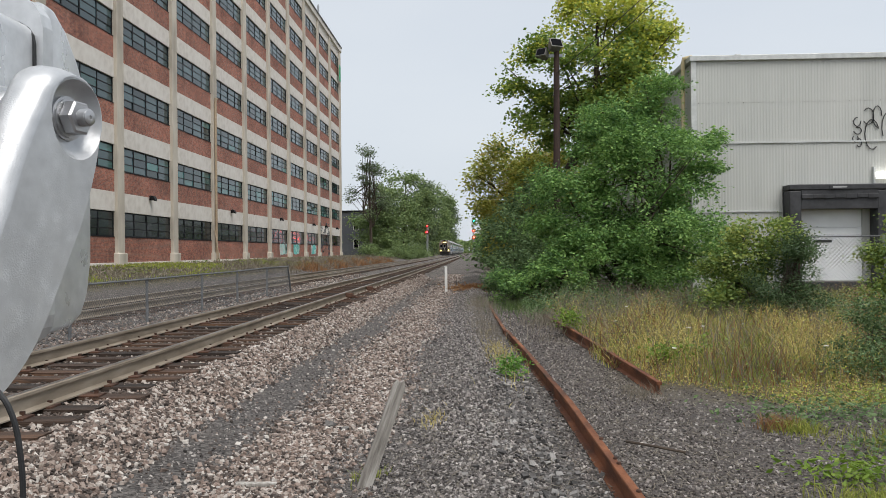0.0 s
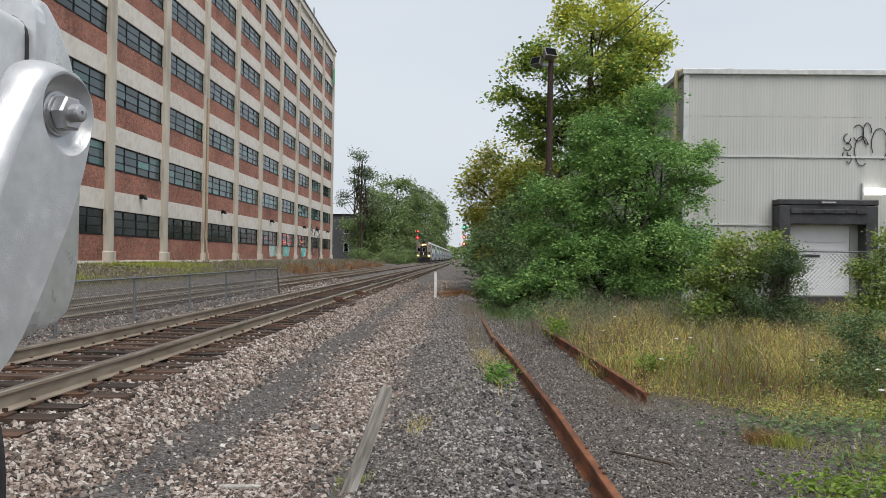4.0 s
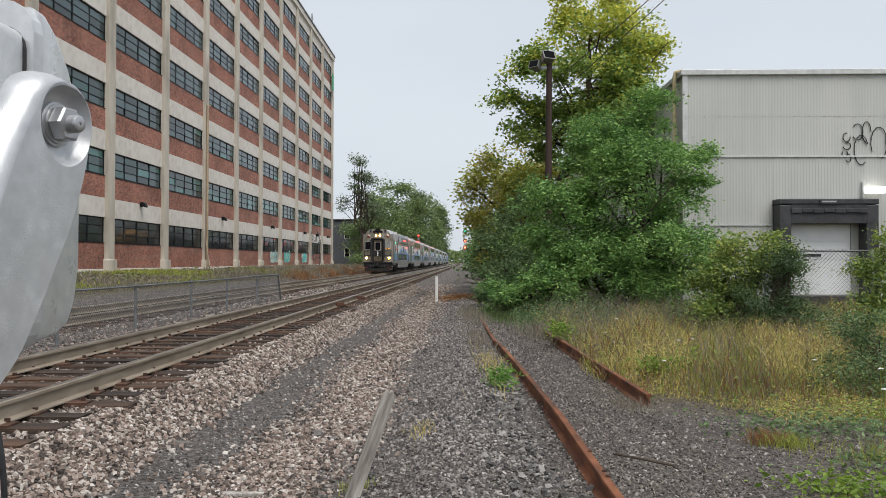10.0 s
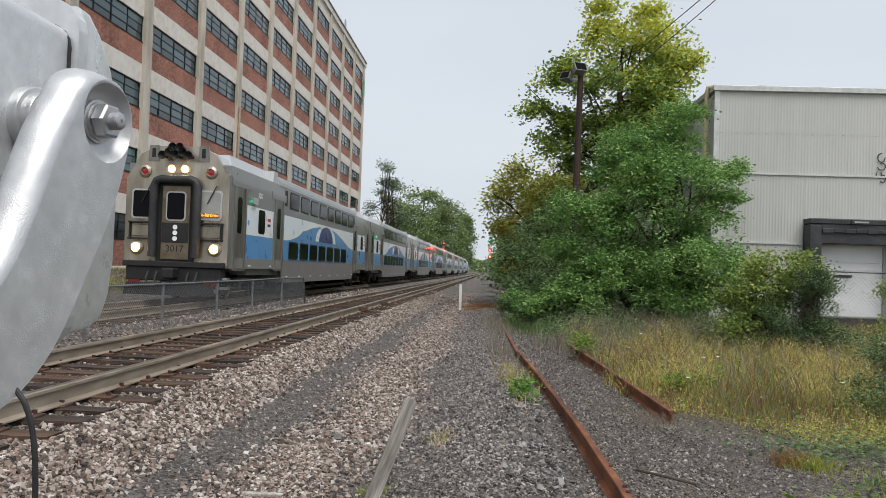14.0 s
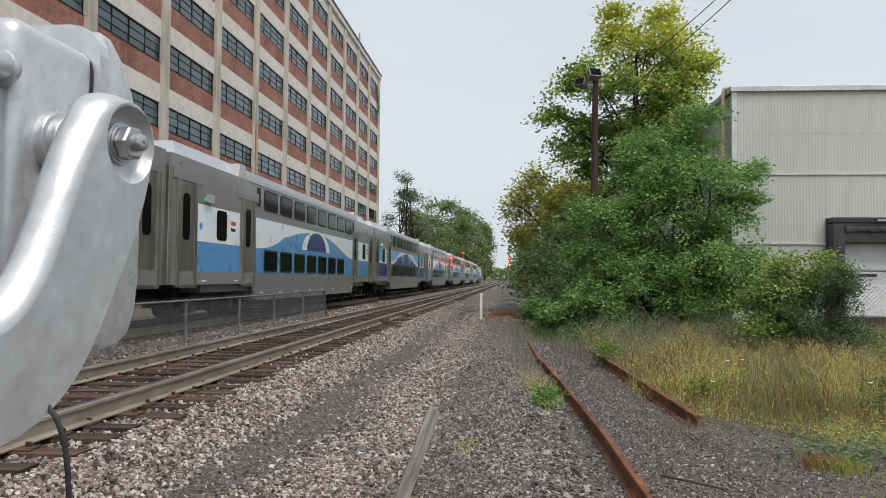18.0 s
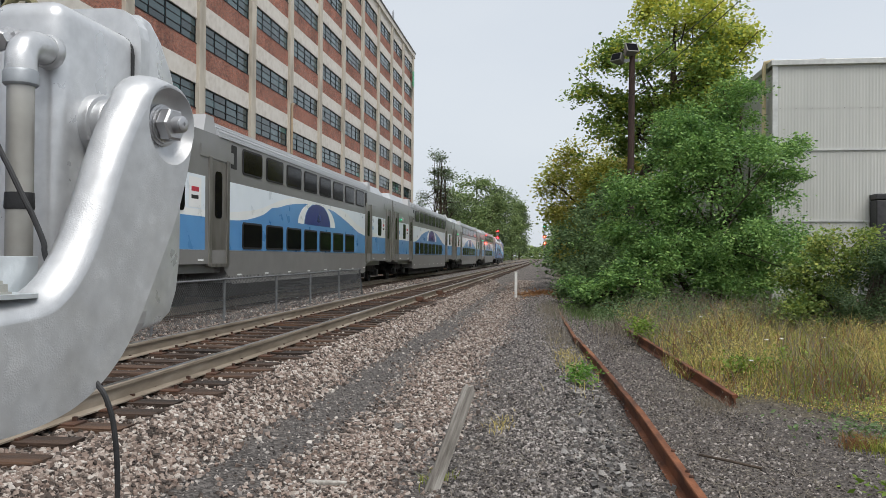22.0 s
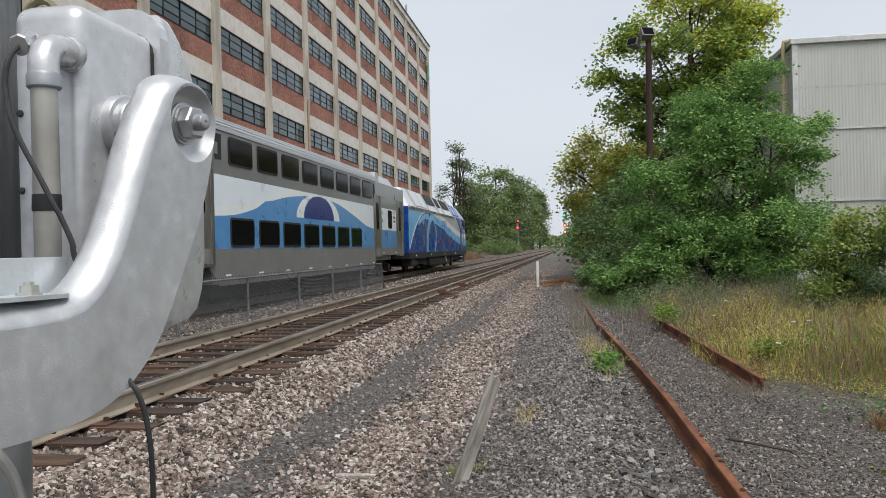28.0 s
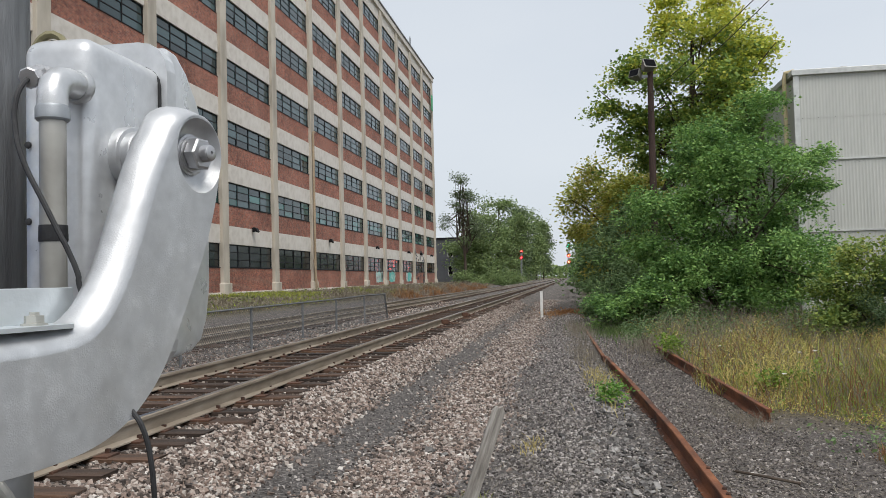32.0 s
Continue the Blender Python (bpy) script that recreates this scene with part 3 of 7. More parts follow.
for y in posts[:-1]:
    part("fence_post", Geo().tube([(0, y, -0.3), (0, y, 0.70)], 0.03, 8).lathe([(0.036, 0), (0.036, 0.02), (0.02, 0.035)], (0, y, 0.70), (0, 0, 1), 8), M_POST, fence, smooth=True)
part("fence_post", Geo().tube([(0, 28.2, -0.3), (0, 27.7, 0.72)], 0.032, 8).lathe([(0.045, 0), (0.045, 0.03), (0.02, 0.05)], (0, 27.7, 0.71), (0, 0, 1), 8), M_POST, fence, "leaning end post", smooth=True)
part("top_rail", Geo().tube([(0, 4, 0.68), (0, 10, 0.70), (0.01, 16.1, 0.70), (0, 22, 0.71), (0, 24.9, 0.74), (0, 27.7, 0.73)], 0.021, 6), M_POST, fence, smooth=True)
twists = Geo()
for i in range(280):
    y_ = 4.02 + 0.085 * i
    twists.tube([(0.0, y_, 0.70), (0.004, y_ + 0.008, 0.765)], 0.004, 3)
part("twisted_selvage", twists, M_WIRE, fence, "twisted wire ends along the top")["kind"] = "stuff"
part("mesh", chain_link(3.5, 27.9, -0.16, 0.73, 0.085, 0.0030), M_WIRE, fence, "woven wire mesh")

# ---- brick and concrete factory building ----
def brick_material():
    m = bpy.data.materials.new("red_brick")
    m.use_nodes = True
    n, l = m.node_tree.nodes, m.node_tree.links
    b = n["Principled BSDF"]
    geo = n.new("ShaderNodeNewGeometry")
    sep, com = n.new("ShaderNodeSeparateXYZ"), n.new("ShaderNodeCombineXYZ")
    l.new(geo.outputs["Position"], sep.inputs[0])
    l.new(sep.outputs["Y"], com.inputs["X"])
    l.new(sep.outputs["Z"], com.inputs["Y"])
    br = n.new("ShaderNodeTexBrick")
    br.inputs["Color1"].default_value = (0.345, 0.128, 0.082, 1)
    br.inputs["Color2"].default_value = (0.185, 0.068, 0.052, 1)
    br.inputs["Mortar"].default_value = (0.24, 0.19, 0.155, 1)
    for key, value in (("Scale", 1.0), ("Mortar Size", 0.006), ("Brick Width", 0.215), ("Row Height", 0.075), ("Bias", -0.1)):
        br.inputs[key].default_value = value
    l.new(com.outputs[0], br.inputs["Vector"])
    speck = n.new("ShaderNodeTexNoise")
    speck.inputs["Scale"].default_value, speck.inputs["Detail"].default_value = 5.0, 3
    l.new(geo.outputs["Position"], speck.inputs["Vector"])
    stain = n.new("ShaderNodeTexNoise")
    stain.inputs["Scale"].default_value, stain.inputs["Detail"].default_value = 0.45, 6
    l.new(geo.outputs["Position"], stain.inputs["Vector"])
    r = n.new("ShaderNodeMapRange")
    r.inputs["From Min"].default_value, r.inputs["From Max"].default_value = 0.65, 1.25
    r.inputs["To Min"].default_value, r.inputs["To Max"].default_value = 0.65, 1.5
    both = n.new("ShaderNodeMath")
    both.operation = "MULTIPLY_ADD"
    l.new(speck.outputs["Fac"], both.inputs[0])
    both.inputs[1].default_value = 0.9
    l.new(stain.outputs["Fac"], both.inputs[2])
    l.new(both.outputs[0], r.inputs["Value"])
    mul = n.new("ShaderNodeVectorMath")
    mul.operation = "SCALE"
    l.new(br.outputs["Color"], mul.inputs[0])
    l.new(r.outputs["Result"], mul.inputs["Scale"])
    l.new(mul.outputs[0], b.inputs["Base Color"])
    b.inputs["Roughness"].default_value = 0.9
    bp = n.new("ShaderNodeBump")
    bp.inputs["Strength"].default_value, bp.inputs["Distance"].default_value = 0.5, 0.01
    bp.invert = True
    l.new(br.outputs["Fac"], bp.inputs["Height"])
    l.new(bp.outputs["Normal"], b.inputs["Normal"])
    return m


def glass_material(name, tint, rough=0.08):
    m = bpy.data.materials.new(name)
    m.use_nodes = True
    n, l = m.node_tree.nodes, m.node_tree.links
    b = n["Principled BSDF"]
    info = n.new("ShaderNodeObjectInfo")
    r = n.new("ShaderNodeValToRGB")
    r.color_ramp.elements[0].color = (*tint[0], 1)
    r.color_ramp.elements[1].color = (*tint[1], 1)
    l.new(info.outputs["Random"], r.inputs["Fac"])
    l.new(r.outputs["Color"], b.inputs["Base Color"])
    b.inputs["Roughness"].default_value = rough
    b.inputs["Specular IOR Level"].default_value = 0.4
    b.inputs["IOR"].default_value = 1.5
    wob = n.new("ShaderNodeTexNoise")
    wob.inputs["Scale"].default_value = 0.8
    bp = n.new("ShaderNodeBump")
    bp.inputs["Strength"].default_value, bp.inputs["Distance"].default_value = 0.06, 0.05
    l.new(wob.outputs["Fac"], bp.inputs["Height"])
    l.new(bp.outputs["Normal"], b.inputs["Normal"])
    return m


M_BRICK = brick_material()
# base tones lightened to stand for sky reflected in the panes
M_GLASS = glass_material("old_factory_glass", ((0.015, 0.030, 0.034), (0.065, 0.115, 0.125)))
M_GLASS_DARK = glass_material("dark_ground_floor_glass", ((0.005, 0.008, 0.009), (0.018, 0.028, 0.03)), 0.15)
# green reflections of the low rows, put into the pane colour
M_GLASS_LOW = glass_material("glass_with_green_reflections", ((0.012, 0.035, 0.033), (0.08, 0.22, 0.205)))
BX, BAY0, BAY, WIN_W, ROW0, STOREY, WIN_H = -21.5, 30.78, 8.713, 7.2, -0.213, 3.988, 1.5
CLEAR, LEFT = 7.793, -0.593
B_TOP, B_END, B_START = 33.7, 126.2, 21.0
factory = thing("factory_building", "eight-storey brick and concrete factory with steel windows", "building", at=pose(BX, 0, 0.5))


def fp(g):
    """Shifts geometry given in world metres into the factory's space."""
    g.v = [(a - BX, b, c - 0.5) for a, b, c in g.v]
    return g


# shell behind the windows, end walls and roof
shell = Geo().box(BX - 24, BX - 0.45, B_START, B_END - 0.4, 0.3, B_TOP - 0.9)
part("wall", fp(shell), M_BRICK, factory, "plain inner walls")
part("roof", fp(Geo().box(BX - 24.2, BX + 0.1, B_START - 0.2, B_END + 0.1, B_TOP - 0.85, B_TOP - 0.55)), M_CONCRETE, factory, "flat roof")
part("cornice", fp(Geo().box(BX - 0.5, BX + 0.30, B_START, B_END + 0.25, B_TOP - 0.75, B_TOP - 0.05, 0.03)), M_CONCRETE, factory, "concrete cornice")
part("coping", fp(Geo().box(BX - 0.6, BX + 0.42, B_START, B_END + 0.35, B_TOP - 0.05, B_TOP + 0.12, 0.02)), surface("grey_metal_coping", (0.22, 0.22, 0.225), 0.5, 0.6), factory, "metal coping")
part("plinth", fp(Geo().box(BX - 0.4, BX + 0.06, B_START, B_END, 0.2, 0.72, 0.02)), M_CONCRETE, factory, "concrete plinth")
NB = range(-1, 11)
column_mesh = fp(Geo().box(BX - 0.4, BX + 0.22, -0.46, 0.46, 0.4, B_TOP - 0.7, 0.03)).mesh("column", M_COLUMN)
base_mesh = fp(Geo().box(BX - 0.3, BX + 0.34, -0.58, 0.58, 0.2, 1.28, 0.05)).mesh("column_base", M_COLUMN)
for i in range(-1, 12):
    y = BAY0 + BAY * i - 1.053
    c = part("column", column_mesh, None, factory)
    c.location = (0, y, 0)
    part("column_base", base_mesh, None, c)
brick_mesh = fp(Geo().box(BX - 0.4, BX, 0, CLEAR, 0, 1.25 + 0.05)).mesh("brick_panel", M_BRICK)
low_mesh = fp(Geo().box(BX - 0.4, BX, 0, CLEAR, 0.72, ROW0 + STOREY - WIN_H - 0.03)).mesh("brick_panel", M_BRICK)
band_mesh = fp(Geo().box(BX - 0.4, BX + 0.03, 0, CLEAR, 0, STOREY - WIN_H - 1.25 - 0.08, 0.012)).mesh("concrete_band", M_CONCRETE)
top_mesh = fp(Geo().box(BX - 0.4, BX + 0.03, 0, CLEAR, 0, 1.4)).mesh("concrete_band", M_CONCRETE)
sill_mesh = fp(Geo().box(BX - 0.3, BX + 0.03, 0, CLEAR, 0.05, 0.08)).mesh("sill", M_FRAME)
COLS, ROWS = 4, 3
fr = Geo()
fw, fh = CLEAR, WIN_H
fr.box(-0.04, 0.04, 0, fw, 0, 0.07).box(-0.04, 0.04, 0, fw, fh - 0.07, fh).box(-0.04, 0.04, 0, 0.07, 0.07, fh - 0.07).box(-0.04, 0.04, fw - 0.07, fw, 0.07, fh - 0.07)
for j in range(1, COLS):
    w = 0.055 if j == 2 else 0.04
    fr.box(-0.035, 0.035, fw * j / COLS - w, fw * j / COLS + w, 0.07, fh - 0.07)
for j in range(1, ROWS):
    for q in range(COLS):
        fr.box(-0.025, 0.025, fw * q / COLS + 0.055, fw * (q + 1) / COLS - 0.055, fh * j / ROWS - 0.025, fh * j / ROWS + 0.025)
frame_mesh = fr.mesh("window", M_FRAME)
pane_meshes = [Geo().box(-0.008, 0.0, 0.03, fw / COLS - 0.03, 0.015, fh / ROWS - 0.015).mesh("pane", gm) for gm in (M_GLASS, M_GLASS_LOW, M_GLASS_DARK)]
r2 = random.Random(5)
for i in NB:
    y = BAY0 + BAY * i
    p = part("brick_panel", low_mesh, None, factory)
    p.location = (0, y + LEFT, 0)
    for row in range(1, 9):
        top = ROW0 + STOREY * row
        win = part("window", frame_mesh, None, factory)
        win.location = (-0.09, y + LEFT, top - WIN_H - 0.5)
        for a in range(COLS):
            for b in range(ROWS):
                low = (row == 2 and r2.random() < 0.65) or (row == 1 and i == 0) or (row == 3 and r2.random() < 0.15)
                pane = part("pane", pane_meshes[1 if low else 2 if row == 1 else 0], None, win)
                pane.matrix_local = pose(0.0, fw * a / COLS, fh * b / ROWS, 0, r2.uniform(-0.6, 0.6), r2.uniform(-0.5, 0.5))
        s = part("sill", sill_mesh, None, factory)
        s.location = (0, y + LEFT, top - WIN_H - 0.08)
        if row == 8:
            p = part("concrete_band", top_mesh, None, factory)
            p.location = (0, y + LEFT, top)
        else:
            p = part("concrete_band", band_mesh, None, factory)
            p.location = (0, y + LEFT, top)
            p = part("brick_panel", brick_mesh, None, factory)
            p.location = (0, y + LEFT, top + STOREY - WIN_H - 1.25 - 0.08)
# rainwater pipe, prop, wall lamps, sign, aerials
py_ = BAY0 + BAY * 4 - 1.053 - 0.25
M_PIPE = surface("tan_painted_pipe", [(0.27, 0.20, 0.13), (0.40, 0.31, 0.21)], 0.6)
part("downpipe", fp(Geo().tube([(BX + 0.34, py_, 0.6), (BX + 0.34, py_, 13.6), (BX + 0.36, py_ + 0.05, 13.85), (BX + 0.36, py_ + 0.4, 13.9)], 0.10, 8)), M_PIPE, factory, "tan rainwater pipe", True)
part("timber_prop", fp(Geo().tube([(BX + 0.75, py_ - 0.55, 0.5), (BX + 0.3, py_ - 0.3, 3.1)], 0.05, 6)), M_PIPE, factory, "pale leaning pole")
for i in (2, 4, 6, 8, 9, 10):
    yl = BAY0 + BAY * i + WIN_W * 0.5
    lamp = part("wall_lamp", fp(Geo().box(BX + 0.03, BX + 0.18, yl - 0.12, yl + 0.12, 4.75, 5.02, 0.02)), M_FRAME, factory, "black wall lamp")
    head = Geo()
    head.prism([(BX + 0.16, 4.86), (BX + 0.40, 4.70), (BX + 0.46, 4.78), (BX + 0.34, 5.02), (BX + 0.16, 5.06)], "y", yl - 0.2, yl + 0.2)
    part("lamp_head", fp(head), M_FRAME, lamp)
part("sign", fp(Geo().box(BX + 0.36, BX + 0.44, 123.6, 124.8, 28.0, 30.4)), surface("green_sign", (0.02, 0.33, 0.12), 0.4), factory, "green sign panel")
for y, h in ((117.5, 3.2), (119.5, 5.0), (121.0, 3.8)):
    part("aerial", fp(Geo().tube([(BX - 2, y, B_TOP - 0.5), (BX - 2, y, B_TOP + h)], 0.06, 6).box(BX - 2.1, BX - 1.9, y - 0.25, y + 0.25, B_TOP + h * 0.55, B_TOP + h * 0.95)), M_GALV, factory, "aerial on the roof")
# sprayed tags on the ground storey: loops and blocks of colour, no letters
r2 = random.Random(11)
TEAL = surface("turquoise_spray_paint", (0.12, 0.52, 0.47), 0.6)
MINT = surface("mint_spray_paint", (0.42, 0.66, 0.60), 0.6)
DARKSPRAY = surface("dark_spray_paint", (0.05, 0.06, 0.07), 0.6)
for i, mat_a, mat_b, y_in, w in ((6, MINT, M_WHITE, 3.6, 2.2), (7, TEAL, MINT, 1.4, 2.8), (8, TEAL, M_WHITE, 2.6, 3.2), (6, M_WHITE, MINT, 5.9, 1.0)):
    y0 = BAY0 + BAY * i + y_in
    g = Geo()
    for q in range(7):
        cy, cz = y0 + w * r2.random(), 1.35 + 0.6 * r2.random()
        rr = r2.uniform(0.2, 0.42)
        a0 = r2.uniform(0, 6)
        ring = [(BX + 0.016, cy + rr * math.cos(a0 + 0.6 * j), cz + rr * 1.2 * math.sin(a0 + 0.6 * j)) for j in range(8)]
        for u, v in zip(ring, ring[1:]):
            d = (Vector(v) - Vector(u)).normalized().cross(Vector((1, 0, 0))) * 0.09
            g.add([Vector(u) + d, Vector(v) + d, Vector(v) - d, Vector(u) - d], [(0, 1, 2, 3)])
    tag = part("graffiti", fp(Geo().prism([(y0 + w * a, 1.75 + b) for a, b in ((0, -0.6), (0.4, -0.75), (1, -0.65), (1.05, 0.3), (0.7, 0.55), (0.3, 0.4), (0.02, 0.5))], "x", BX - 0.1, BX + 0.008)), mat_a, factory, "sprayed tag in turquoise tones")
    part("graffiti_line", fp(g), mat_b, tag)
g = Geo()
for q in range(22):
    cy, cz = BAY0 + BAY * 9 + r2.uniform(-1.2, 6.5), r2.uniform(1.0, 5.4)
    rr = r2.uniform(0.2, 0.6)
    g.tube([(BX + 0.06 + (0.34 if abs(cy - (BAY0 + BAY * 9 - 0.9)) < 0.9 else 0), cy + rr * math.cos(0.7 * j + q), cz + rr * math.sin(0.7 * j + q)) for j in range(7)], 0.035, 4)
part("graffiti", fp(g), DARKSPRAY, factory, "dark scribbled tags round the corner bay")["kind"] = "stuff"

# ---- corrugated warehouse ----
M_CORR = surface("grey_painted_corrugated_steel", [(0.44, 0.445, 0.42), (0.475, 0.48, 0.452), (0.505, 0.507, 0.478)], 0.55, 0.05, 1.2, 0.15, bump=0.05, stretch=(2, 2, 0.25))
M_TRIM = surface("pale_metal_trim", (0.54, 0.55, 0.535), 0.45, 0.2)
WX, WY, WTOP = 8.06, 30.0, 8.25
warehouse = thing("warehouse", "grey corrugated steel warehouse with a loading dock", "building", at=pose(WX, WY, -0.6))


def wp(g):
    g.v = [(a - WX, b - WY, c + 0.6) for a, b, c in g.v]
    return g


def corrugated(u0, u1, z0, z1, pitch=0.11, d=0.0045):
    """A ribbed sheet in the plane y = 0 (ribs towards -y), as strips of (u, depth)."""
    pts, u = [], u0
    while u < u1 - 1e-6:
        for du, dd in ((0, 0), (0.40, 0), (0.52, 1), (0.88, 1)):
            pts.append((min(u + du * pitch, u1), -d * dd))
        u += pitch
    pts.append((u1, 0))
    v = [(a, b, z) for z in (z0, z1) for a, b in pts]
    n = len(pts)
    return Geo().add(v, [(i, i + 1, n + i + 1, n + i) for i in range(n - 1)])


def shifted(g, dx, dy, dz):
    g.v = [(a + dx, b + dy, c + dz) for a, b, c in g.v]
    return g


M_DOOR = surface("white_enamelled_door", [(0.82, 0.83, 0.84), (0.88, 0.89, 0.90)], 0.4, 0, 3, 0.5, bump=0.02)
DOCK = (11.75, 14.2, 0.0, 2.6)
core = Geo().box(WX + 0.1, DOCK[0], WY + 0.05, WY + 0.3, -0.7, WTOP).box(DOCK[1], 42, WY + 0.05, WY + 0.3, -0.7, WTOP).box(DOCK[0], DOCK[1], WY + 0.05, WY + 0.3, DOCK[3], WTOP).box(DOCK[0], DOCK[1], WY + 0.05, WY + 0.3, -0.7, DOCK[2])
core.box(WX + 0.1, WX + 0.3, WY + 0.3, WY + 60, -0.7, WTOP).box(WX + 0.3, 42, WY + 59.8, WY + 60, -0.7, WTOP).box(41.8, 42, WY + 0.3, WY + 59.8, -0.7, WTOP).box(WX + 0.3, 41.8, WY + 0.3, WY + 59.8, WTOP - 0.5, WTOP - 0.3)
part("wall", wp(core), M_CORR, warehouse, "inner wall")
for z0, z1 in ((5.12, 6.6), (6.6, 8.22)):
    part("wall_panel", wp(shifted(corrugated(WX, 42, z0, z1), 0, WY + (0.0 if z0 > 6 else 0.004), 0)), M_CORR, warehouse)
for u0, u1, z0, z1 in ((WX, 42, 2.58, 5.11), (WX, 11.3, -0.7, 2.57), (14.9, 42, -0.7, 2.57)):
    a = 3.52 if (u0, u1) == (WX, 42) else None
    if a:
        for v0, v1, w0 in ((WX, 11.3, 2.58), (11.3, 14.9, 3.50), (14.9, 42, 2.58)):
            part("wall_panel", wp(shifted(corrugated(v0, v1, w0, z1), 0, WY, 0)), M_CORR, warehouse)
    else:
        part("wall_panel", wp(shifted(corrugated(u0, u1, z0, z1), 0, WY, 0)), M_CORR, warehouse)
side = corrugated(0, 60, -0.7, 8.1)
side.v = [(WX + b, WY + a, c) for a, b, c in side.v]
part("wall_panel", wp(side), M_CORR, warehouse)
for z in (2.575, 5.115):
    if z < 3:
        part("flashing", wp(Geo().box(WX - 0.02, 11.3, WY - 0.05, WY + 0.02, z - 0.03, z + 0.03)), M_TRIM, warehouse)
    else:
        part("flashing", wp(Geo().box(WX - 0.02, 42, WY - 0.05, WY + 0.02, z - 0.03, z + 0.03)), M_TRIM, warehouse)
g = Geo()
for j in range(60):
    g.box(WX + 0.2 + j * 0.55, WX + 0.216 + j * 0.55, WY - 0.03, WY - 0.01, 6.60, 6.615)
part("screw_row", wp(g), M_FRAME, warehouse, "row of dark screw heads")["kind"] = "stuff"
part("corner_trim", wp(Geo().box(WX - 0.06, WX + 0.13, WY - 0.06, WY + 0.0, -0.7, WTOP)), M_TRIM, warehouse)
part("roof_edge", wp(Geo().box(WX - 0.12, 42, WY - 0.12, WY + 0.1, WTOP - 0.10, WTOP + 0.10, 0.015).box(WX - 0.12, WX + 0.1, WY + 0.1, WY + 60, WTOP - 0.1, WTOP + 0.10, 0.015)), M_TRIM, warehouse, "pale roof edge trim")
part("roof_vent", wp(Geo().box(9.7, 9.9, WY + 0.2, WY + 0.5, WTOP, WTOP + 0.2)), M_TRIM, warehouse)
part("gas_pipe", wp(Geo().tube([(WX - 0.22, WY + 0.5, -0.6), (WX - 0.22, WY + 0.5, WTOP - 0.05), (WX - 0.2, WY + 0.45, WTOP + 0.12), (WX + 0.1, WY + 0.4, WTOP + 0.17)], 0.075, 8)), surface("yellow_pipe_paint", [(0.48, 0.39, 0.22), (0.58, 0.50, 0.32)], 0.5), warehouse, "yellowish upright pipe", True)
# loading dock
M_VINYL = surface("black_dock_vinyl", [(0.018, 0.018, 0.02), (0.05, 0.05, 0.054)], 0.55, 0, 7, 1.5, bump=0.2)
shelter = part("dock_shelter", wp(Geo().box(11.32, 14.9, WY - 0.62, WY + 0.02, 3.30, 3.50, 0.03)), M_VINYL, warehouse, "black vinyl dock shelter")
for q in range(7):
    x = 11.75 + q * 0.39
    part("flap", wp(Geo().box(x, x + 0.385, WY - 0.655, WY - 0.60, 2.98 + 0.02 * (q % 2), 3.14, 0.015)), M_VINYL, shelter)
part("header_curtain", wp(Geo().box(11.75, 14.5, WY - 0.59, WY - 0.50, 2.60, 3.32, 0.02)), M_VINYL, shelter)
for x0, x1 in ((11.32, 11.76), (14.45, 14.9)):
    part("side_pad", wp(Geo().box(x0, x1, WY - 0.60, WY + 0.02, -0.45, 3.28, 0.04)), M_VINYL, shelter)
    part("bumper", wp(Geo().box(x0 + 0.1, x1, WY - 0.70, WY - 0.60, -0.5, 0.0, 0.02)), M_BLACK, shelter)
sg = part("sign", wp(Geo().box(12.75, 13.45, WY - 0.66, WY - 0.62, 3.32, 3.46)), M_VINYL, shelter, "black maker's plate")
part("sign_bar", wp(Geo().box(12.85, 13.35, WY - 0.664, WY - 0.66, 3.365, 3.42)), surface("faded_print", (0.4, 0.4, 0.4), 0.6), sg, "faded lettering as a bar")
part("dock_pit", wp(Geo().box(DOCK[0], DOCK[1], WY - 0.10, WY - 0.02, -0.6, -0.03, 0.02)), surface("maroon_dock_plate", [(0.03, 0.016, 0.014), (0.07, 0.035, 0.03)], 0.7), warehouse, "dark maroon plate under the dock door")
door = part("dock_door", wp(Geo().box(DOCK[0], DOCK[1], WY + 0.12, WY + 0.16, 0.0, DOCK[3])), M_DOOR, warehouse, "white sectional dock door")
for z in (0.0, 0.65, 1.30, 1.95):
    part("door_panel", wp(Geo().box(DOCK[0] + 0.02, DOCK[1] - 0.02, WY + 0.07, WY + 0.12, z + 0.006, z + 0.644, 0.006)), M_DOOR, door)
part("door_bar", wp(Geo().box(12.5, 13.1, WY + 0.04, WY + 0.07, 1.40, 1.50)), M_BLACK, door, "black handle bar")
part("dock_leveller", wp(Geo().box(DOCK[0] - 0.1, DOCK[1] + 0.1, WY - 0.35, WY + 0.05, -0.62, -0.04, 0.02)), M_VINYL, warehouse, "dark dock leveller plate")
wl_ = part("wall_light", wp(Geo().box(14.55, 14.62, WY - 0.12, WY, 3.55, 4.15)), M_TRIM, warehouse, "white wall light")
part("shade", wp(Geo().box(14.62, 15.3, WY - 0.34, WY - 0.03, 3.72, 3.97, 0.04)), lit("lamp_glow", (1.0, 0.98, 0.92), 1.3), wl_, "lit lamp body")
g = Geo()
r2 = random.Random(3)
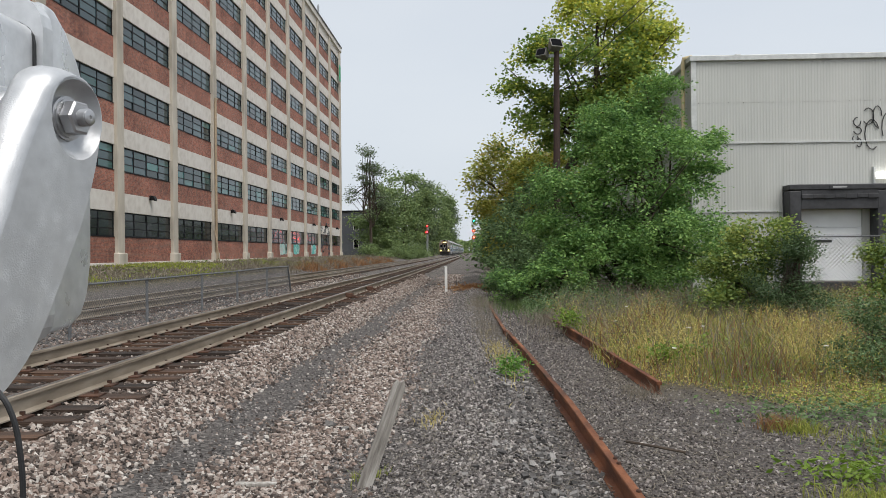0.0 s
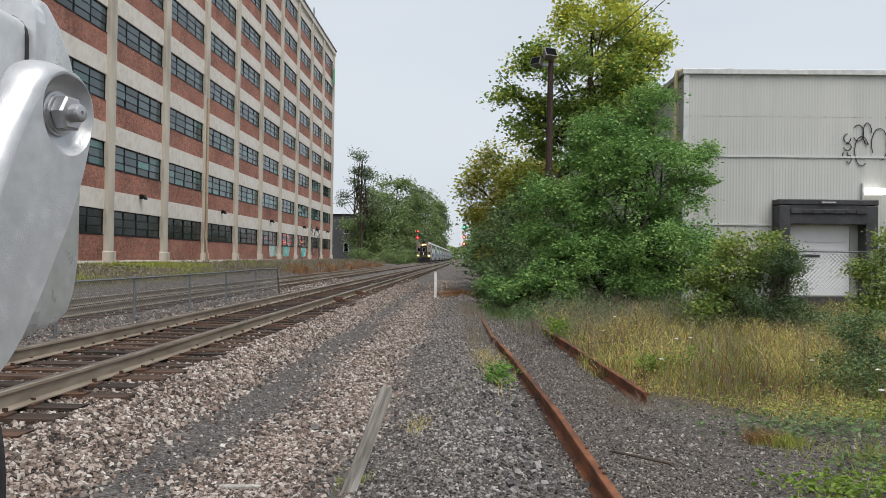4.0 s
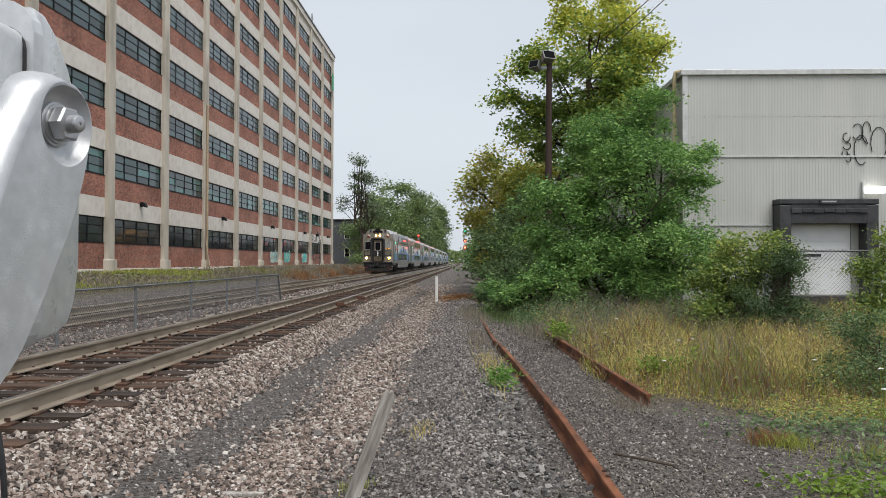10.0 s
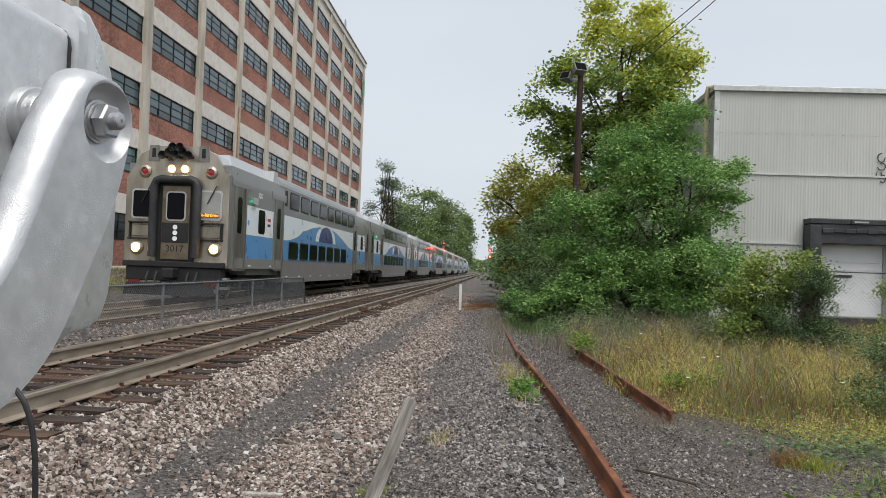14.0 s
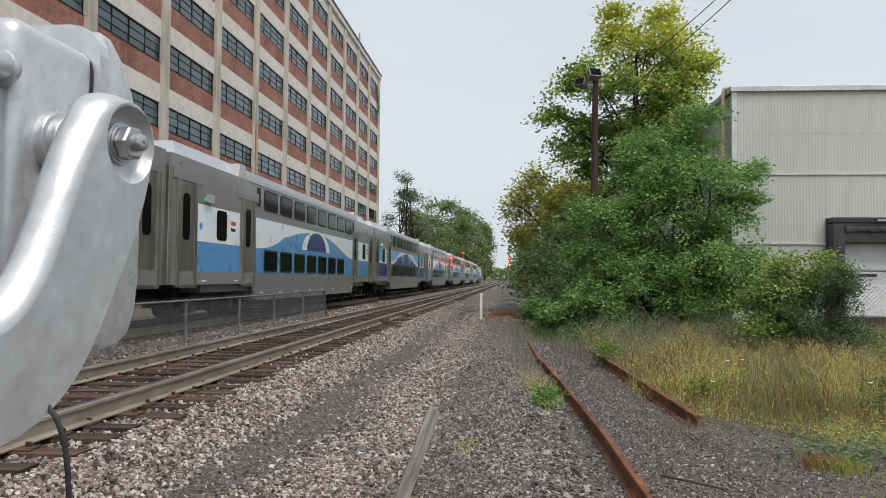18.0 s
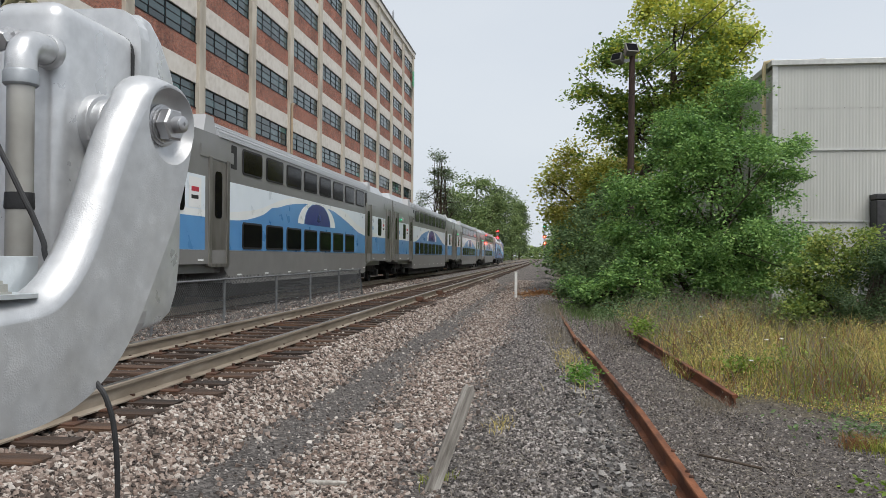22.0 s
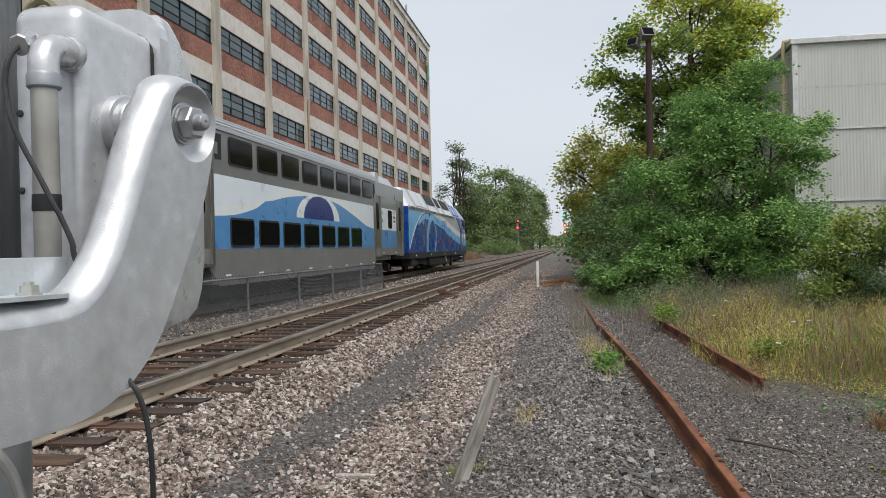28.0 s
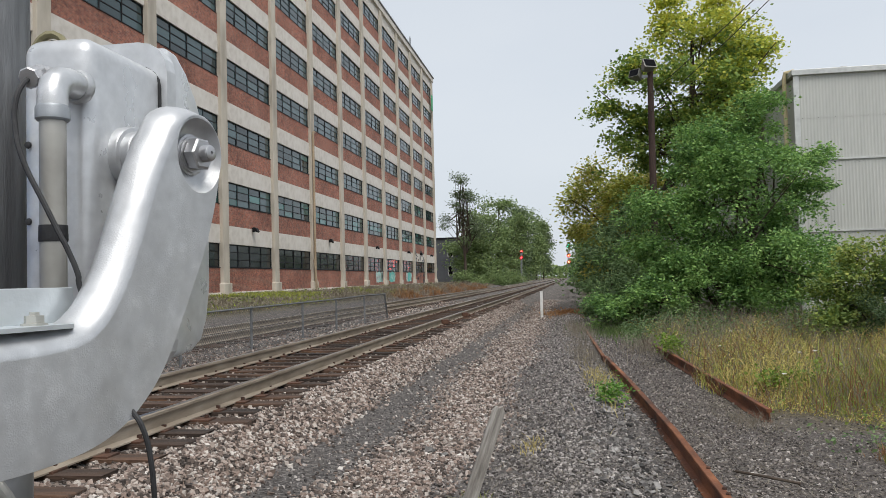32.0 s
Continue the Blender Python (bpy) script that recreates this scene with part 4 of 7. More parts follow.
LOOPS = [(14.02, 5.82, 0.13, 0.16), (14.03, 5.50, 0.14, 0.13), (13.95, 5.2, 0.10, 0.12), (14.08, 5.05, 0.09, 0.15), (14.42, 6.02, 0.20, 0.30), (14.55, 5.35, 0.26, 0.55), (14.75, 6.0, 0.16, 0.4), (15.2, 5.6, 0.3, 0.6), (15.8, 5.7, 0.35, 0.5)]
for cx, cz, ra, rb in LOOPS:
    a0 = r2.uniform(0, 6)
    pts = [(cx + ra * math.cos(a0 + 0.45 * j), WY - 0.034, cz + rb * math.sin(a0 + 0.45 * j)) for j in range(12)]
    g.tube(pts, 0.018, 4)
part("graffiti", wp(g), M_BLACK, warehouse, "looping black spray-paint tag")

# ---- the commuter train ----
T_GREY = surface("dark_grey_coach_paint", [(0.165, 0.163, 0.16), (0.22, 0.217, 0.212)], 0.32, 0.1, 2, 0.3, bump=0.02, coat=0.3)
T_SKIRT = surface("dusty_grey_skirt", [(0.17, 0.165, 0.158), (0.245, 0.238, 0.228)], 0.45, 0.1, 2, 0.4, bump=0.03)
T_WHITE = surface("dusty_white_coach_paint", [(0.80, 0.81, 0.80), (0.88, 0.89, 0.88)], 0.3, 0, 2, 0.3, bump=0.02, coat=0.3)
T_BLUE = surface("mid_blue_coach_paint", [(0.085, 0.25, 0.52), (0.12, 0.32, 0.61)], 0.3, 0, 2, 0.3, bump=0.02, coat=0.3)
T_PALE = surface("pale_blue_white_coach_paint", [(0.74, 0.81, 0.87), (0.82, 0.88, 0.93)], 0.3, 0, 2, 0.3, bump=0.02, coat=0.3)
T_DOOR = surface("stained_grey_door_steel", [(0.12, 0.107, 0.09), (0.20, 0.185, 0.165), (0.27, 0.255, 0.235)], 0.36, 0.5, 4, 1.2, bump=0.03, stretch=(1, 1, 0.25))
T_RED = surface("red_print", (0.45, 0.03, 0.05), 0.5)
T_SKY = surface("light_blue_coach_paint", [(0.15, 0.45, 0.80), (0.20, 0.53, 0.87)], 0.3, 0, 2, 0.3, bump=0.02, coat=0.3)
T_NAVY = surface("navy_coach_paint", [(0.012, 0.022, 0.16), (0.02, 0.038, 0.23)], 0.3, 0, 2, 0.3, bump=0.02, coat=0.3)
T_ROYAL = surface("royal_blue_engine_paint", [(0.006, 0.052, 0.27), (0.010, 0.074, 0.35)], 0.28, 0, 2, 0.3, bump=0.02, coat=0.4)
T_ROOF = surface("silver_ribbed_roof", [(0.53, 0.545, 0.565), (0.67, 0.685, 0.705)], 0.38, 0.4, 2, 0.3, bump=0.03, stretch=(1, 0.2, 1))
T_HOOD = surface("dull_silver_hood_paint", [(0.40, 0.415, 0.435), (0.50, 0.515, 0.535)], 0.4, 0.35, 2, 0.3, bump=0.02)
T_POST = surface("dull_stainless_post", [(0.15, 0.14, 0.125), (0.27, 0.255, 0.23), (0.40, 0.385, 0.355)], 0.36, 0.7, 5, 1, bump=0.03, stretch=(1, 1, 0.2))
T_BRONZE = surface("stained_stainless_door", [(0.09, 0.07, 0.045), (0.21, 0.17, 0.115)], 0.42, 0.6, 4, 1.5, bump=0.04)
T_STEEL = surface("brushed_stainless", [(0.17, 0.145, 0.108), (0.36, 0.318, 0.255), (0.54, 0.495, 0.42)], 0.30, 0.75, 2.2, 0.7, bump=0.03, stretch=(1, 1, 0.3))
T_LGREY = surface("pale_grey_engine_paint", [(0.40, 0.40, 0.405), (0.47, 0.47, 0.475)], 0.35, 0.2, 2, 0.3, bump=0.02)
# black of frames and fittings; below the floor it also stands for shade
T_BLACK = surface("black_and_underfloor_shade", [(0.008, 0.008, 0.008), (0.022, 0.021, 0.02)], 0.65, 0.1, 6, 1, bump=0.1)
T_GLASS = bpy.data.materials.new("smoked_window_glass")
T_GLASS.use_nodes = True
tb = T_GLASS.node_tree.nodes["Principled BSDF"]
tb.inputs["Base Color"].default_value, tb.inputs["Roughness"].default_value = (0.006, 0.006, 0.007, 1), 0.08
tb.inputs["Specular IOR Level"].default_value, tb.inputs["IOR"].default_value = 0.3, 1.2
L_HEAD, L_GREEN = lit("headlight_glow", (1.0, 0.45, 0.07), 30), lit("green_lamp_glow", (0.03, 1.0, 0.40), 1.6)
# pale grey glass colour stands for the sky reflected in the right cab window
T_SKYGLASS = surface("glass_with_painted_sky_reflection", [(0.20, 0.20, 0.185), (0.34, 0.34, 0.32)], 0.15, 0, 3, 1, bump=0)
L_SIGN = lit("amber_sign_glow", (1.0, 0.40, 0.02), 1.6)
W = 1.48


def rounded(y0, y1, z0, z1, r, n=4):
    """A rectangle with rounded corners, as points."""
    out = []
    for cy, cz, a in ((y1 - r, z1 - r, 0), (y0 + r, z1 - r, 90), (y0 + r, z0 + r, 180), (y1 - r, z0 + r, 270)):
        out += [(cy + r * math.cos(radians(a + 90 * i / n)), cz + r * math.sin(radians(a + 90 * i / n))) for i in range(n + 1)]
    return out


def strip(y0, y1, low, high, x0, x1, n=24):
    """A thin panel on the side between two curves z(y)."""
    ys_ = [y0 + (y1 - y0) * i / n for i in range(n + 1)]
    v = [(x, y, fz(y)) for x in (x0, x1) for fz in (low, high) for y in ys_]
    m = n + 1
    f = []
    for i in range(n):
        f += [(2 * m + i, 2 * m + i + 1, 3 * m + i + 1, 3 * m + i), (i, m + i, m + i + 1, i + 1), (m + i, 3 * m + i, 3 * m + i + 1, m + i + 1), (i, i + 1, 2 * m + i + 1, 2 * m + i)]
    f += [(0, 2 * m, 3 * m, m), (n, m + n, 3 * m + n, 2 * m + n)]
    return Geo().add(v, f)


def flat(z):
    return lambda y: z


HILL = ((5.86, 6.8, 7.9, 8.8, 9.6, 10.4, 11.6, 13.2, 14.65, 15.5, 16.3, 17.1, 17.8, 18.8, 20.0), (1.97, 2.0, 2.16, 2.36, 2.53, 2.64, 2.74, 2.80, 2.74, 2.66, 2.53, 2.40, 2.27, 2.08, 1.98))
CREST = ((5.86, 6.8, 7.6, 8.2, 8.8, 9.5, 10.2, 10.8, 15.6, 16.3, 17.0, 18.15, 19.2, 20.0), (2.16, 2.22, 2.31, 2.41, 2.54, 2.69, 2.80, 2.86, 2.86, 2.81, 2.72, 2.47, 2.30, 2.24))


def hill(y):
    """Upper edge of the blue hill on a coach side."""
    return float(np.interp(y, *HILL)) + (0.07 if 8.5 < y < 8.9 else 0.0)


def crest(y):
    """Upper edge of the white wave that lies on the hill."""
    return float(np.interp(y, *CREST))


def arch(cy, z0, a, b, a2, b2, x0, x1, n=20):
    """A half ring standing on z0."""
    v = [(x, cy + ra * math.cos(math.pi * i / n), z0 + rb * math.sin(math.pi * i / n)) for x in (x0, x1) for ra, rb in ((a, b), (a2, b2)) for i in range(n + 1)]
    m = n + 1
    f = [(2 * m + i, 2 * m + i + 1, 3 * m + i + 1, 3 * m + i) for i in range(n)] + [(i, i + 1, 2 * m + i + 1, 2 * m + i) for i in range(n)] + [(m + i, 3 * m + i, 3 * m + i + 1, m + i + 1) for i in range(n)]
    return Geo().add(v, f)


ROOF_XZ = [(1.475, 3.86), (1.44, 4.0), (1.30, 4.14), (1.0, 4.27), (0.5, 4.36), (0, 4.385)]
ROOF_OUT = ROOF_XZ + [(-a, b) for a, b in ROOF_XZ[-2::-1]]


def truck(parent, cy, wheel_r=0.42, base=2.6):
    """A bogie: side frames, bolster, axle boxes and four wheels."""
    # frames and wheels coloured black in place of the train's own shade
    fr_ = Geo()
    for s in (-1, 1):
        x = s * 1.02
        fr_.prism([(cy - base / 2 - 0.35, 0.42), (cy - base / 2 - 0.2, 0.34), (cy - 0.5, 0.5), (cy + 0.5, 0.5), (cy + base / 2 + 0.2, 0.34), (cy + base / 2 + 0.35, 0.42), (cy + base / 2 + 0.2, 0.62), (cy + 0.5, 0.78), (cy - 0.5, 0.78), (cy - base / 2 - 0.2, 0.62)], "x", x - 0.07, x + 0.07)
    fr_.box(-1.1, 1.1, cy - 0.3, cy + 0.3, 0.5, 0.95)
    b = part("truck", fr_, T_BLACK, parent, "black bogie frame")
    for s in (-1, 1):
        for e in (-1, 1):
            y = cy + e * base / 2
            part("wheel", Geo().lathe([(0.30, 0), (wheel_r + 0.025, 0), (wheel_r + 0.025, 0.03), (wheel_r, 0.045), (wheel_r, 0.13), (wheel_r - 0.07, 0.13), (wheel_r - 0.09, 0.10), (0.12, 0.09), (0.12, 0.15), (0.0, 0.15)], (s * 0.70, y, wheel_r), (s, 0, 0), 20), T_BLACK, b)
            part("axle_box", Geo().box(s * 1.02 - 0.13 + 0.08 * s, s * 1.02 + 0.13 + 0.08 * s, y - 0.16, y + 0.16, wheel_r - 0.16, wheel_r + 0.14, 0.03), T_BLACK, b)
            part("spring", Geo().tube([(s * 1.06, y - 0.33 * e, 0.5), (s * 1.06, y - 0.33 * e, 0.82)], 0.10, 8), T_BLACK, b)
    return b


def coach(name, label, colours, cab=False):
    """A two-level coach, 25.6 m long; y = 0 is its leading end, z = 0 the rail top."""
    upper, middle, lower, line, dome, band = colours
    c = thing(name, label, "train car", "cars of the commuter train")
    L = 25.75
    body = Geo().box(-W, W, 0.12, L, 1.02, 3.86).box(-W, W, 5.75, 20.1, 0.50, 1.02).box(-1.35, 1.35, 2.2, 5.7, 0.75, 1.02).box(-1.35, 1.35, 20.2, 23.5, 0.75, 1.02)
    part("body", body, T_GREY, c, "dark grey car body")
    # boxes added only to block light and blacken the gap below the skirt
    part("underfloor_shade_boxes", Geo().box(-1.2, 1.2, 6.2, 11.8, 0.14, 0.5, 0.04).box(-1.2, 1.2, 12.3, 19.6, 0.18, 0.5, 0.04).box(-0.5, 0.5, 2.0, 24.0, 0.45, 0.75), T_BLACK, c, "black boxes added to darken the gap under the floor")
    part("skirt", Geo().prism([(5.62, 1.26), (5.62, 0.82), (6.1, 0.46), (19.8, 0.46), (20.25, 0.82), (20.25, 1.26)], "x", W, W + 0.012), T_SKIRT, c, "dusty grey skirt panel")
    for y0, y1 in ((0.15, 5.60), (20.27, L - 0.03)):
        part("end_skirt", Geo().box(W, W + 0.010, y0, y1, 0.95, 1.26), T_SKIRT, c)
    # ribbed silver roof over the middle, sloped hoods over the ends
    part("roof", Geo().prism(ROOF_OUT, "y", 5.3, 20.5), T_ROOF, c, "silver ribbed roof")
    for a, z in ((1.478, 3.90), (1.452, 3.97), (1.40, 4.055), (1.30, 4.145), (1.16, 4.21)):
        part("roof_rib", Geo().box(a - 0.02, a + 0.018, 5.3, 20.5, z - 0.012, z + 0.02), T_ROOF, c)
    part("gutter", Geo().box(W, W + 0.03, 5.3, 20.5, 3.84, 3.875), T_ROOF, c)
    for y0, y1, e in ((0.5, 5.3, 1), (20.5, L - 0.4, -1)):
        hood = Geo()
        ya, yb = (y0 + 0.7, y1) if e == 1 else (y0, y1 - 0.7)
        ring0 = [(W - 0.02, y0, 3.52), (W - 0.02, y1, 3.52), (-W + 0.02, y1, 3.52), (-W + 0.02, y0, 3.52)]
        ring1 = [(1.02, ya, 4.30), (1.02, yb, 4.30), (-1.02, yb, 4.30), (-1.02, ya, 4.30)]
        hood.add(ring0 + ring1, [(0, 1, 5, 4), (1, 2, 6, 5), (2, 3, 7, 6), (3, 0, 4, 7), (4, 5, 6, 7)])
        part("hood", hood, T_HOOD, c, "sloped silver roof hood")
        yv = 4.55 if e == 1 else 20.55
        part("hood_flap", Geo().prism([(yv - 0.05, 3.60), (yv + 0.85, 3.60), (yv + 0.55, 4.26), (yv + 0.15, 4.26)], "x", 1.05, W - 0.06), T_LGREY, c, "raised silver roof corner")
        part("canopy", Geo().box(W, W + 0.02, (4.3 if e == 1 else 20.3), (6.1 if e == 1 else 22.1), 3.30, 3.56), T_GREY, c)
        part("end_canopy", Geo().box(W, W + 0.02, (0.2 if e == 1 else L - 1.9), (1.9 if e == 1 else L - 0.2), 3.32, 3.56), T_GREY, c)
    part("louvre", Geo().box(W, W + 0.015, 6.0, 6.3, 3.20, 3.75), T_BLACK, c)
    part("louvre", Geo().box(W, W + 0.015, 20.0, 20.25, 3.20, 3.75), T_BLACK, c)
    # livery panels
    x1 = W + 0.006
    spans = ((1.62, 4.55), (5.86, 20.0), (21.3, 24.1))
    for y0, y1 in spans:
        long = y1 - y0 > 6
        top = part("upper_panel", Geo().box(W, x1, y0, y1, 1.26, 2.87), upper, c)
        if long:
            part("wave", strip(y0, y1, flat(1.262), crest, x1, x1 + 0.003), line, top)
            part("hill", strip(y0, y1, flat(1.264), hill, x1 + 0.003, x1 + 0.006), lower, top)
            part("arch", arch(13.2, 2.12, 2.1, 0.745, 1.5, 0.72, x1 + 0.006, x1 + 0.009, 28), middle, top)
            if band:
                part("swoosh", strip(9.4, 18.2, lambda y: hill(y) - 0.20 * max(0.0, 1 - ((y - 13.8) / 4.4) ** 2) - 0.02, hill, x1 + 0.006, x1 + 0.008, 30), band, top, "light blue band under the white wave")
            part("dome", arch(13.2, 2.12, 1.45, 0.69, 0.0, 0.0, x1 + 0.006, x1 + 0.009, 28), dome, top)
        else:
            part("lower_panel", Geo().box(x1, x1 + 0.003, y0, y1, 1.262, 1.98), lower, top)
            part("line", Geo().box(x1, x1 + 0.003, y0, y1, 1.984, 2.13), line, top)
            part("vestibule_window", Geo().prism(rounded(y0 + 1.22, y0 + 1.92, 2.06, 2.82, 0.12), "x", x1 + 0.003, x1 + 0.014), T_GLASS, top)
            part("notice", Geo().box(x1 + 0.003, x1 + 0.005, y0 + 2.12, y0 + 2.72, 2.16, 2.80), T_WHITE, top, "white notice")
            part("notice_print", Geo().box(x1 + 0.005, x1 + 0.007, y0 + 2.24, y0 + 2.60, 2.50, 2.60), T_RED, top, "red print as a bar")
            part("notice_print", Geo().box(x1 + 0.005, x1 + 0.007, y0 + 2.24, y0 + 2.58, 2.34, 2.42), T_BLACK, top, "dark print as a bar")
            part("hatch", Geo().box(x1 + 0.003, x1 + 0.012, y0 + 1.3, y0 + 1.75, 1.38, 1.60), lower, top)
            part("emblem", Geo().lathe([(0.0, 0), (0.09, 0), (0.09, 0.004)], (x1 + 0.003, y0 + 0.2, 2.35), (1, 0, 0), 10), T_BLUE, top)
    for i in range(8):
        y = 6.68 + 1.675 * i
        g = part("upper_window", Geo().prism(rounded(y, y + 1.36, 3.13, 3.76, 0.10), "x", W, W + 0.018), T_BLACK, c, "black rubber window frame")
        part("glass", Geo().prism(rounded(y + 0.05, y + 1.31, 3.18, 3.71, 0.07), "x", W + 0.018, W + 0.022), T_GLASS, g)
    for i in range(7):
        y = 6.68 + 1.675 * i
        g = part("lower_window", Geo().prism(rounded(y, y + 1.36, 1.30, 1.96, 0.10), "x", W + 0.012, W + 0.030), T_BLACK, c, "black rubber window frame")
        part("glass", Geo().prism(rounded(y + 0.05, y + 1.31, 1.35, 1.91, 0.07), "x", W + 0.030, W + 0.034), T_GLASS, g)
    part("side_hatch", Geo().prism(rounded(18.5, 19.5, 1.36, 2.0, 0.05), "x", W + 0.012, W + 0.02), lower, c)
    # doors in stainless frames
    for y in (0.42, 4.72, 20.12, L - 1.42):
        d = part("door", Geo().box(W - 0.05, W + 0.004, y + 0.16, y + 0.96, 1.0, 3.26), T_DOOR, c, "stained grey steel door")
        part("door_window", Geo().prism(rounded(y + 0.36, y + 0.74, 1.98, 3.04, 0.11), "x", W + 0.004, W + 0.012), T_GLASS, d)
        for a in (y, y + 0.98):
            part("door_post", Geo().box(W - 0.03, W + 0.035, a, a + 0.16, 0.9, 3.34, 0.01), T_POST, d, "stainless door post")
        part("door_step", Geo().box(W - 0.1, W + 0.06, y + 0.1, y + 1.02, 0.88, 0.96), T_POST, d)
    for y in (0.0, L - 0.16):
        part("corner_post", Geo().box(W - 0.22, W + 0.012, y, y + 0.16, 0.95, 3.6, 0.015), T_POST, c, "stainless corner post")
    for y in [6.4 + 1.9 * i for i in range(8)] + [1.9, 4.2, 21.5, 23.8]:
        part("stencil", Geo().box(W + 0.012, W + 0.014, y, y + 0.28, 1.02 if y < 5 or y > 20 else 0.66, 1.06 if y < 5 or y > 20 else 0.70), T_WHITE, c)
    # side plate added to hide the green from abreast, for a directional lens
    mk = part("marker_lamp", Geo().box(W + 0.002, W + 0.115, 2.26, 2.42, 2.93, 3.13, 0.01).box(W + 0.105, W + 0.117, 1.92, 2.26, 2.93, 3.13), T_LGREY, c, "grey marker lamp with an added plate screening its lens")
    part("green_lens", Geo().lathe([(0.05, 0), (0.04, 0.02), (0, 0.03)], (W + 0.06, 2.26, 3.03), (0, -1, 0), 10), L_GREEN, mk, "lit green lens")
    part("diaphragm", Geo().box(-0.75, 0.75, L, L + 0.15, 0.9, 3.5), T_BLACK, c, "black gangway diaphragm")
    if not cab:
        part("diaphragm", Geo().box(-0.75, 0.75, -0.0, 0.12, 0.9, 3.5), T_BLACK, c, "black gangway diaphragm")
    part("underframe", Geo().box(-1.2, 1.2, 6.2, 19.8, 0.28, 0.50).box(-0.3, 0.3, 0.3, 6.2, 0.7, 1.0).box(-0.3, 0.3, 19.8, L, 0.7, 1.0), T_BLACK, c)
    truck(c, 3.35)
    truck(c, 22.4)
    if cab:
        nose = [(-W, 1.02), (W, 1.02), (W, 3.42), (1.08, 4.12), (0.6, 4.34), (-0.6, 4.34), (-1.08, 4.12), (-W, 3.42)]
        part("front", Geo().prism(nose, "y", -0.02, 0.14), T_STEEL, c, "brushed stainless front")
        part("front_hood", Geo().prism([(a * 0.99, b) for a, b in nose if b > 3.3], "y", 0.14, 1.4), T_HOOD, c, "silver cab roof")
        part("door_frame", Geo().tube([(-0.62, -0.16, 1.22), (-0.62, -0.16, 3.20), (-0.56, -0.16, 3.34), (-0.42, -0.16, 3.40), (0.42, -0.16, 3.40), (0.56, -0.16, 3.34), (0.62, -0.16, 3.20), (0.62, -0.16, 1.22)], 0.12, 10), M_BLACK, c, "black rubber gangway frame", True)
        part("door_recess", Geo().box(-0.55, 0.55, -0.05, -0.022, 1.1, 3.32), T_BLACK, c)
        fd = part("front_door", Geo().box(-0.40, 0.40, -0.09, -0.05, 1.15, 3.22, 0.01), T_BRONZE, c, "stained stainless front door")
        part("window_rim", Geo().prism(rounded(-0.285, 0.285, 2.235, 3.065, 0.10), "y", -0.10, -0.09), T_LGREY, fd, "pale window rim")
        part("door_glass", Geo().prism(rounded(-0.245, 0.245, 2.275, 3.025, 0.08), "y", -0.112, -0.10), T_GLASS, fd)
        part("door_panel", Geo().box(-0.38, 0.38, -0.10, -0.09, 1.62, 2.18), T_BLACK, fd, "black panel")
        for z in (2.06, 1.90, 1.74):
            part("emblem", Geo().lathe([(0.035, 0), (0.068, 0), (0.068, 0.006), (0.035, 0.006)], (0, -0.101, z), (0, -1, 0), 12), T_WHITE, fd, "pale rounded emblem")
        for sx in (-1, 1):
            fw_ = part("front_window", Geo().prism([(sx * 0.94 + a, b) for a, b in rounded(-0.36, 0.36, 2.28, 3.12, 0.09)], "y", -0.05, -0.02), T_LGREY, c, "pale window rim")
            part("front_glass", Geo().prism([(sx * 0.94 + a, b) for a, b in rounded(-0.31, 0.31, 2.33, 3.07, 0.07)], "y", -0.062, -0.05), T_GLASS if sx < 0 else T_SKYGLASS, fw_)
            part("wiper", Geo().tube([(sx * 0.94 + 0.2, -0.09, 3.25), (sx * 0.94 - 0.05, -0.09, 2.75)], 0.016, 5), T_BLACK, fw_)
            hl = part("headlamp_rim", Geo().lathe([(0.21, 0), (0.20, 0.04), (0.13, 0.07), (0.10, 0.03)], (sx * 1.12, -0.02, 1.47), (0, -1, 0), 16), T_STEEL, c)
            part("headlamp", Geo().lathe([(0.128, 0), (0.125, 0.075), (0.0, 0.085)], (sx * 1.12, -0.02, 1.47), (0, -1, 0), 16), L_HEAD, hl, "lit headlamp")
            mk_ = part("marker_rim", Geo().lathe([(0.19, 0), (0.17, 0.05), (0.11, 0.08), (0.09, 0.04)], (sx * 0.95, -0.02, 3.62), (0, -1, 0), 14), T_STEEL, c)
            part("marker_glass", Geo().lathe([(0.09, 0), (0.085, 0.045), (0, 0.06)], (sx * 0.95, -0.02, 3.62), (0, -1, 0), 12), surface("red_lens", (0.35, 0.01, 0.01), 0.2), mk_, "red marker lens")
            part("step_panel", Geo().box(sx * 0.94 - 0.33, sx * 0.94 + 0.33, -0.06, -0.02, 1.78, 2.12, 0.02), T_STEEL, c)
            for z in (1.72, 2.18):
                part("grab_bar", Geo().box(sx * 0.94 - 0.42, sx * 0.94 + 0.42, -0.12, -0.02, z - 0.025, z + 0.025, 0.01), T_BLACK, c)
            part("panel_frame", Geo().box(sx * 0.94 - 0.40, sx * 0.94 - 0.35, -0.08, -0.02, 1.70, 2.20).box(sx * 0.94 + 0.35, sx * 0.94 + 0.40, -0.08, -0.02, 1.70, 2.20), T_BLACK, c)
            part("grab_iron", Geo().tube([(sx * 0.72, -0.04, 1.13), (sx * 0.72, -0.14, 1.03), (sx * 1.34, -0.14, 1.03), (sx * 1.34, -0.04, 1.13)], 0.018, 5), M_GALV, c)
            part("red_reflector", Geo().box(sx * 1.08 - 0.15, sx * 1.08 + 0.15, -0.22, -0.13, 0.44, 0.56), surface("red_reflector", (0.17, 0.012, 0.012), 0.4), c)
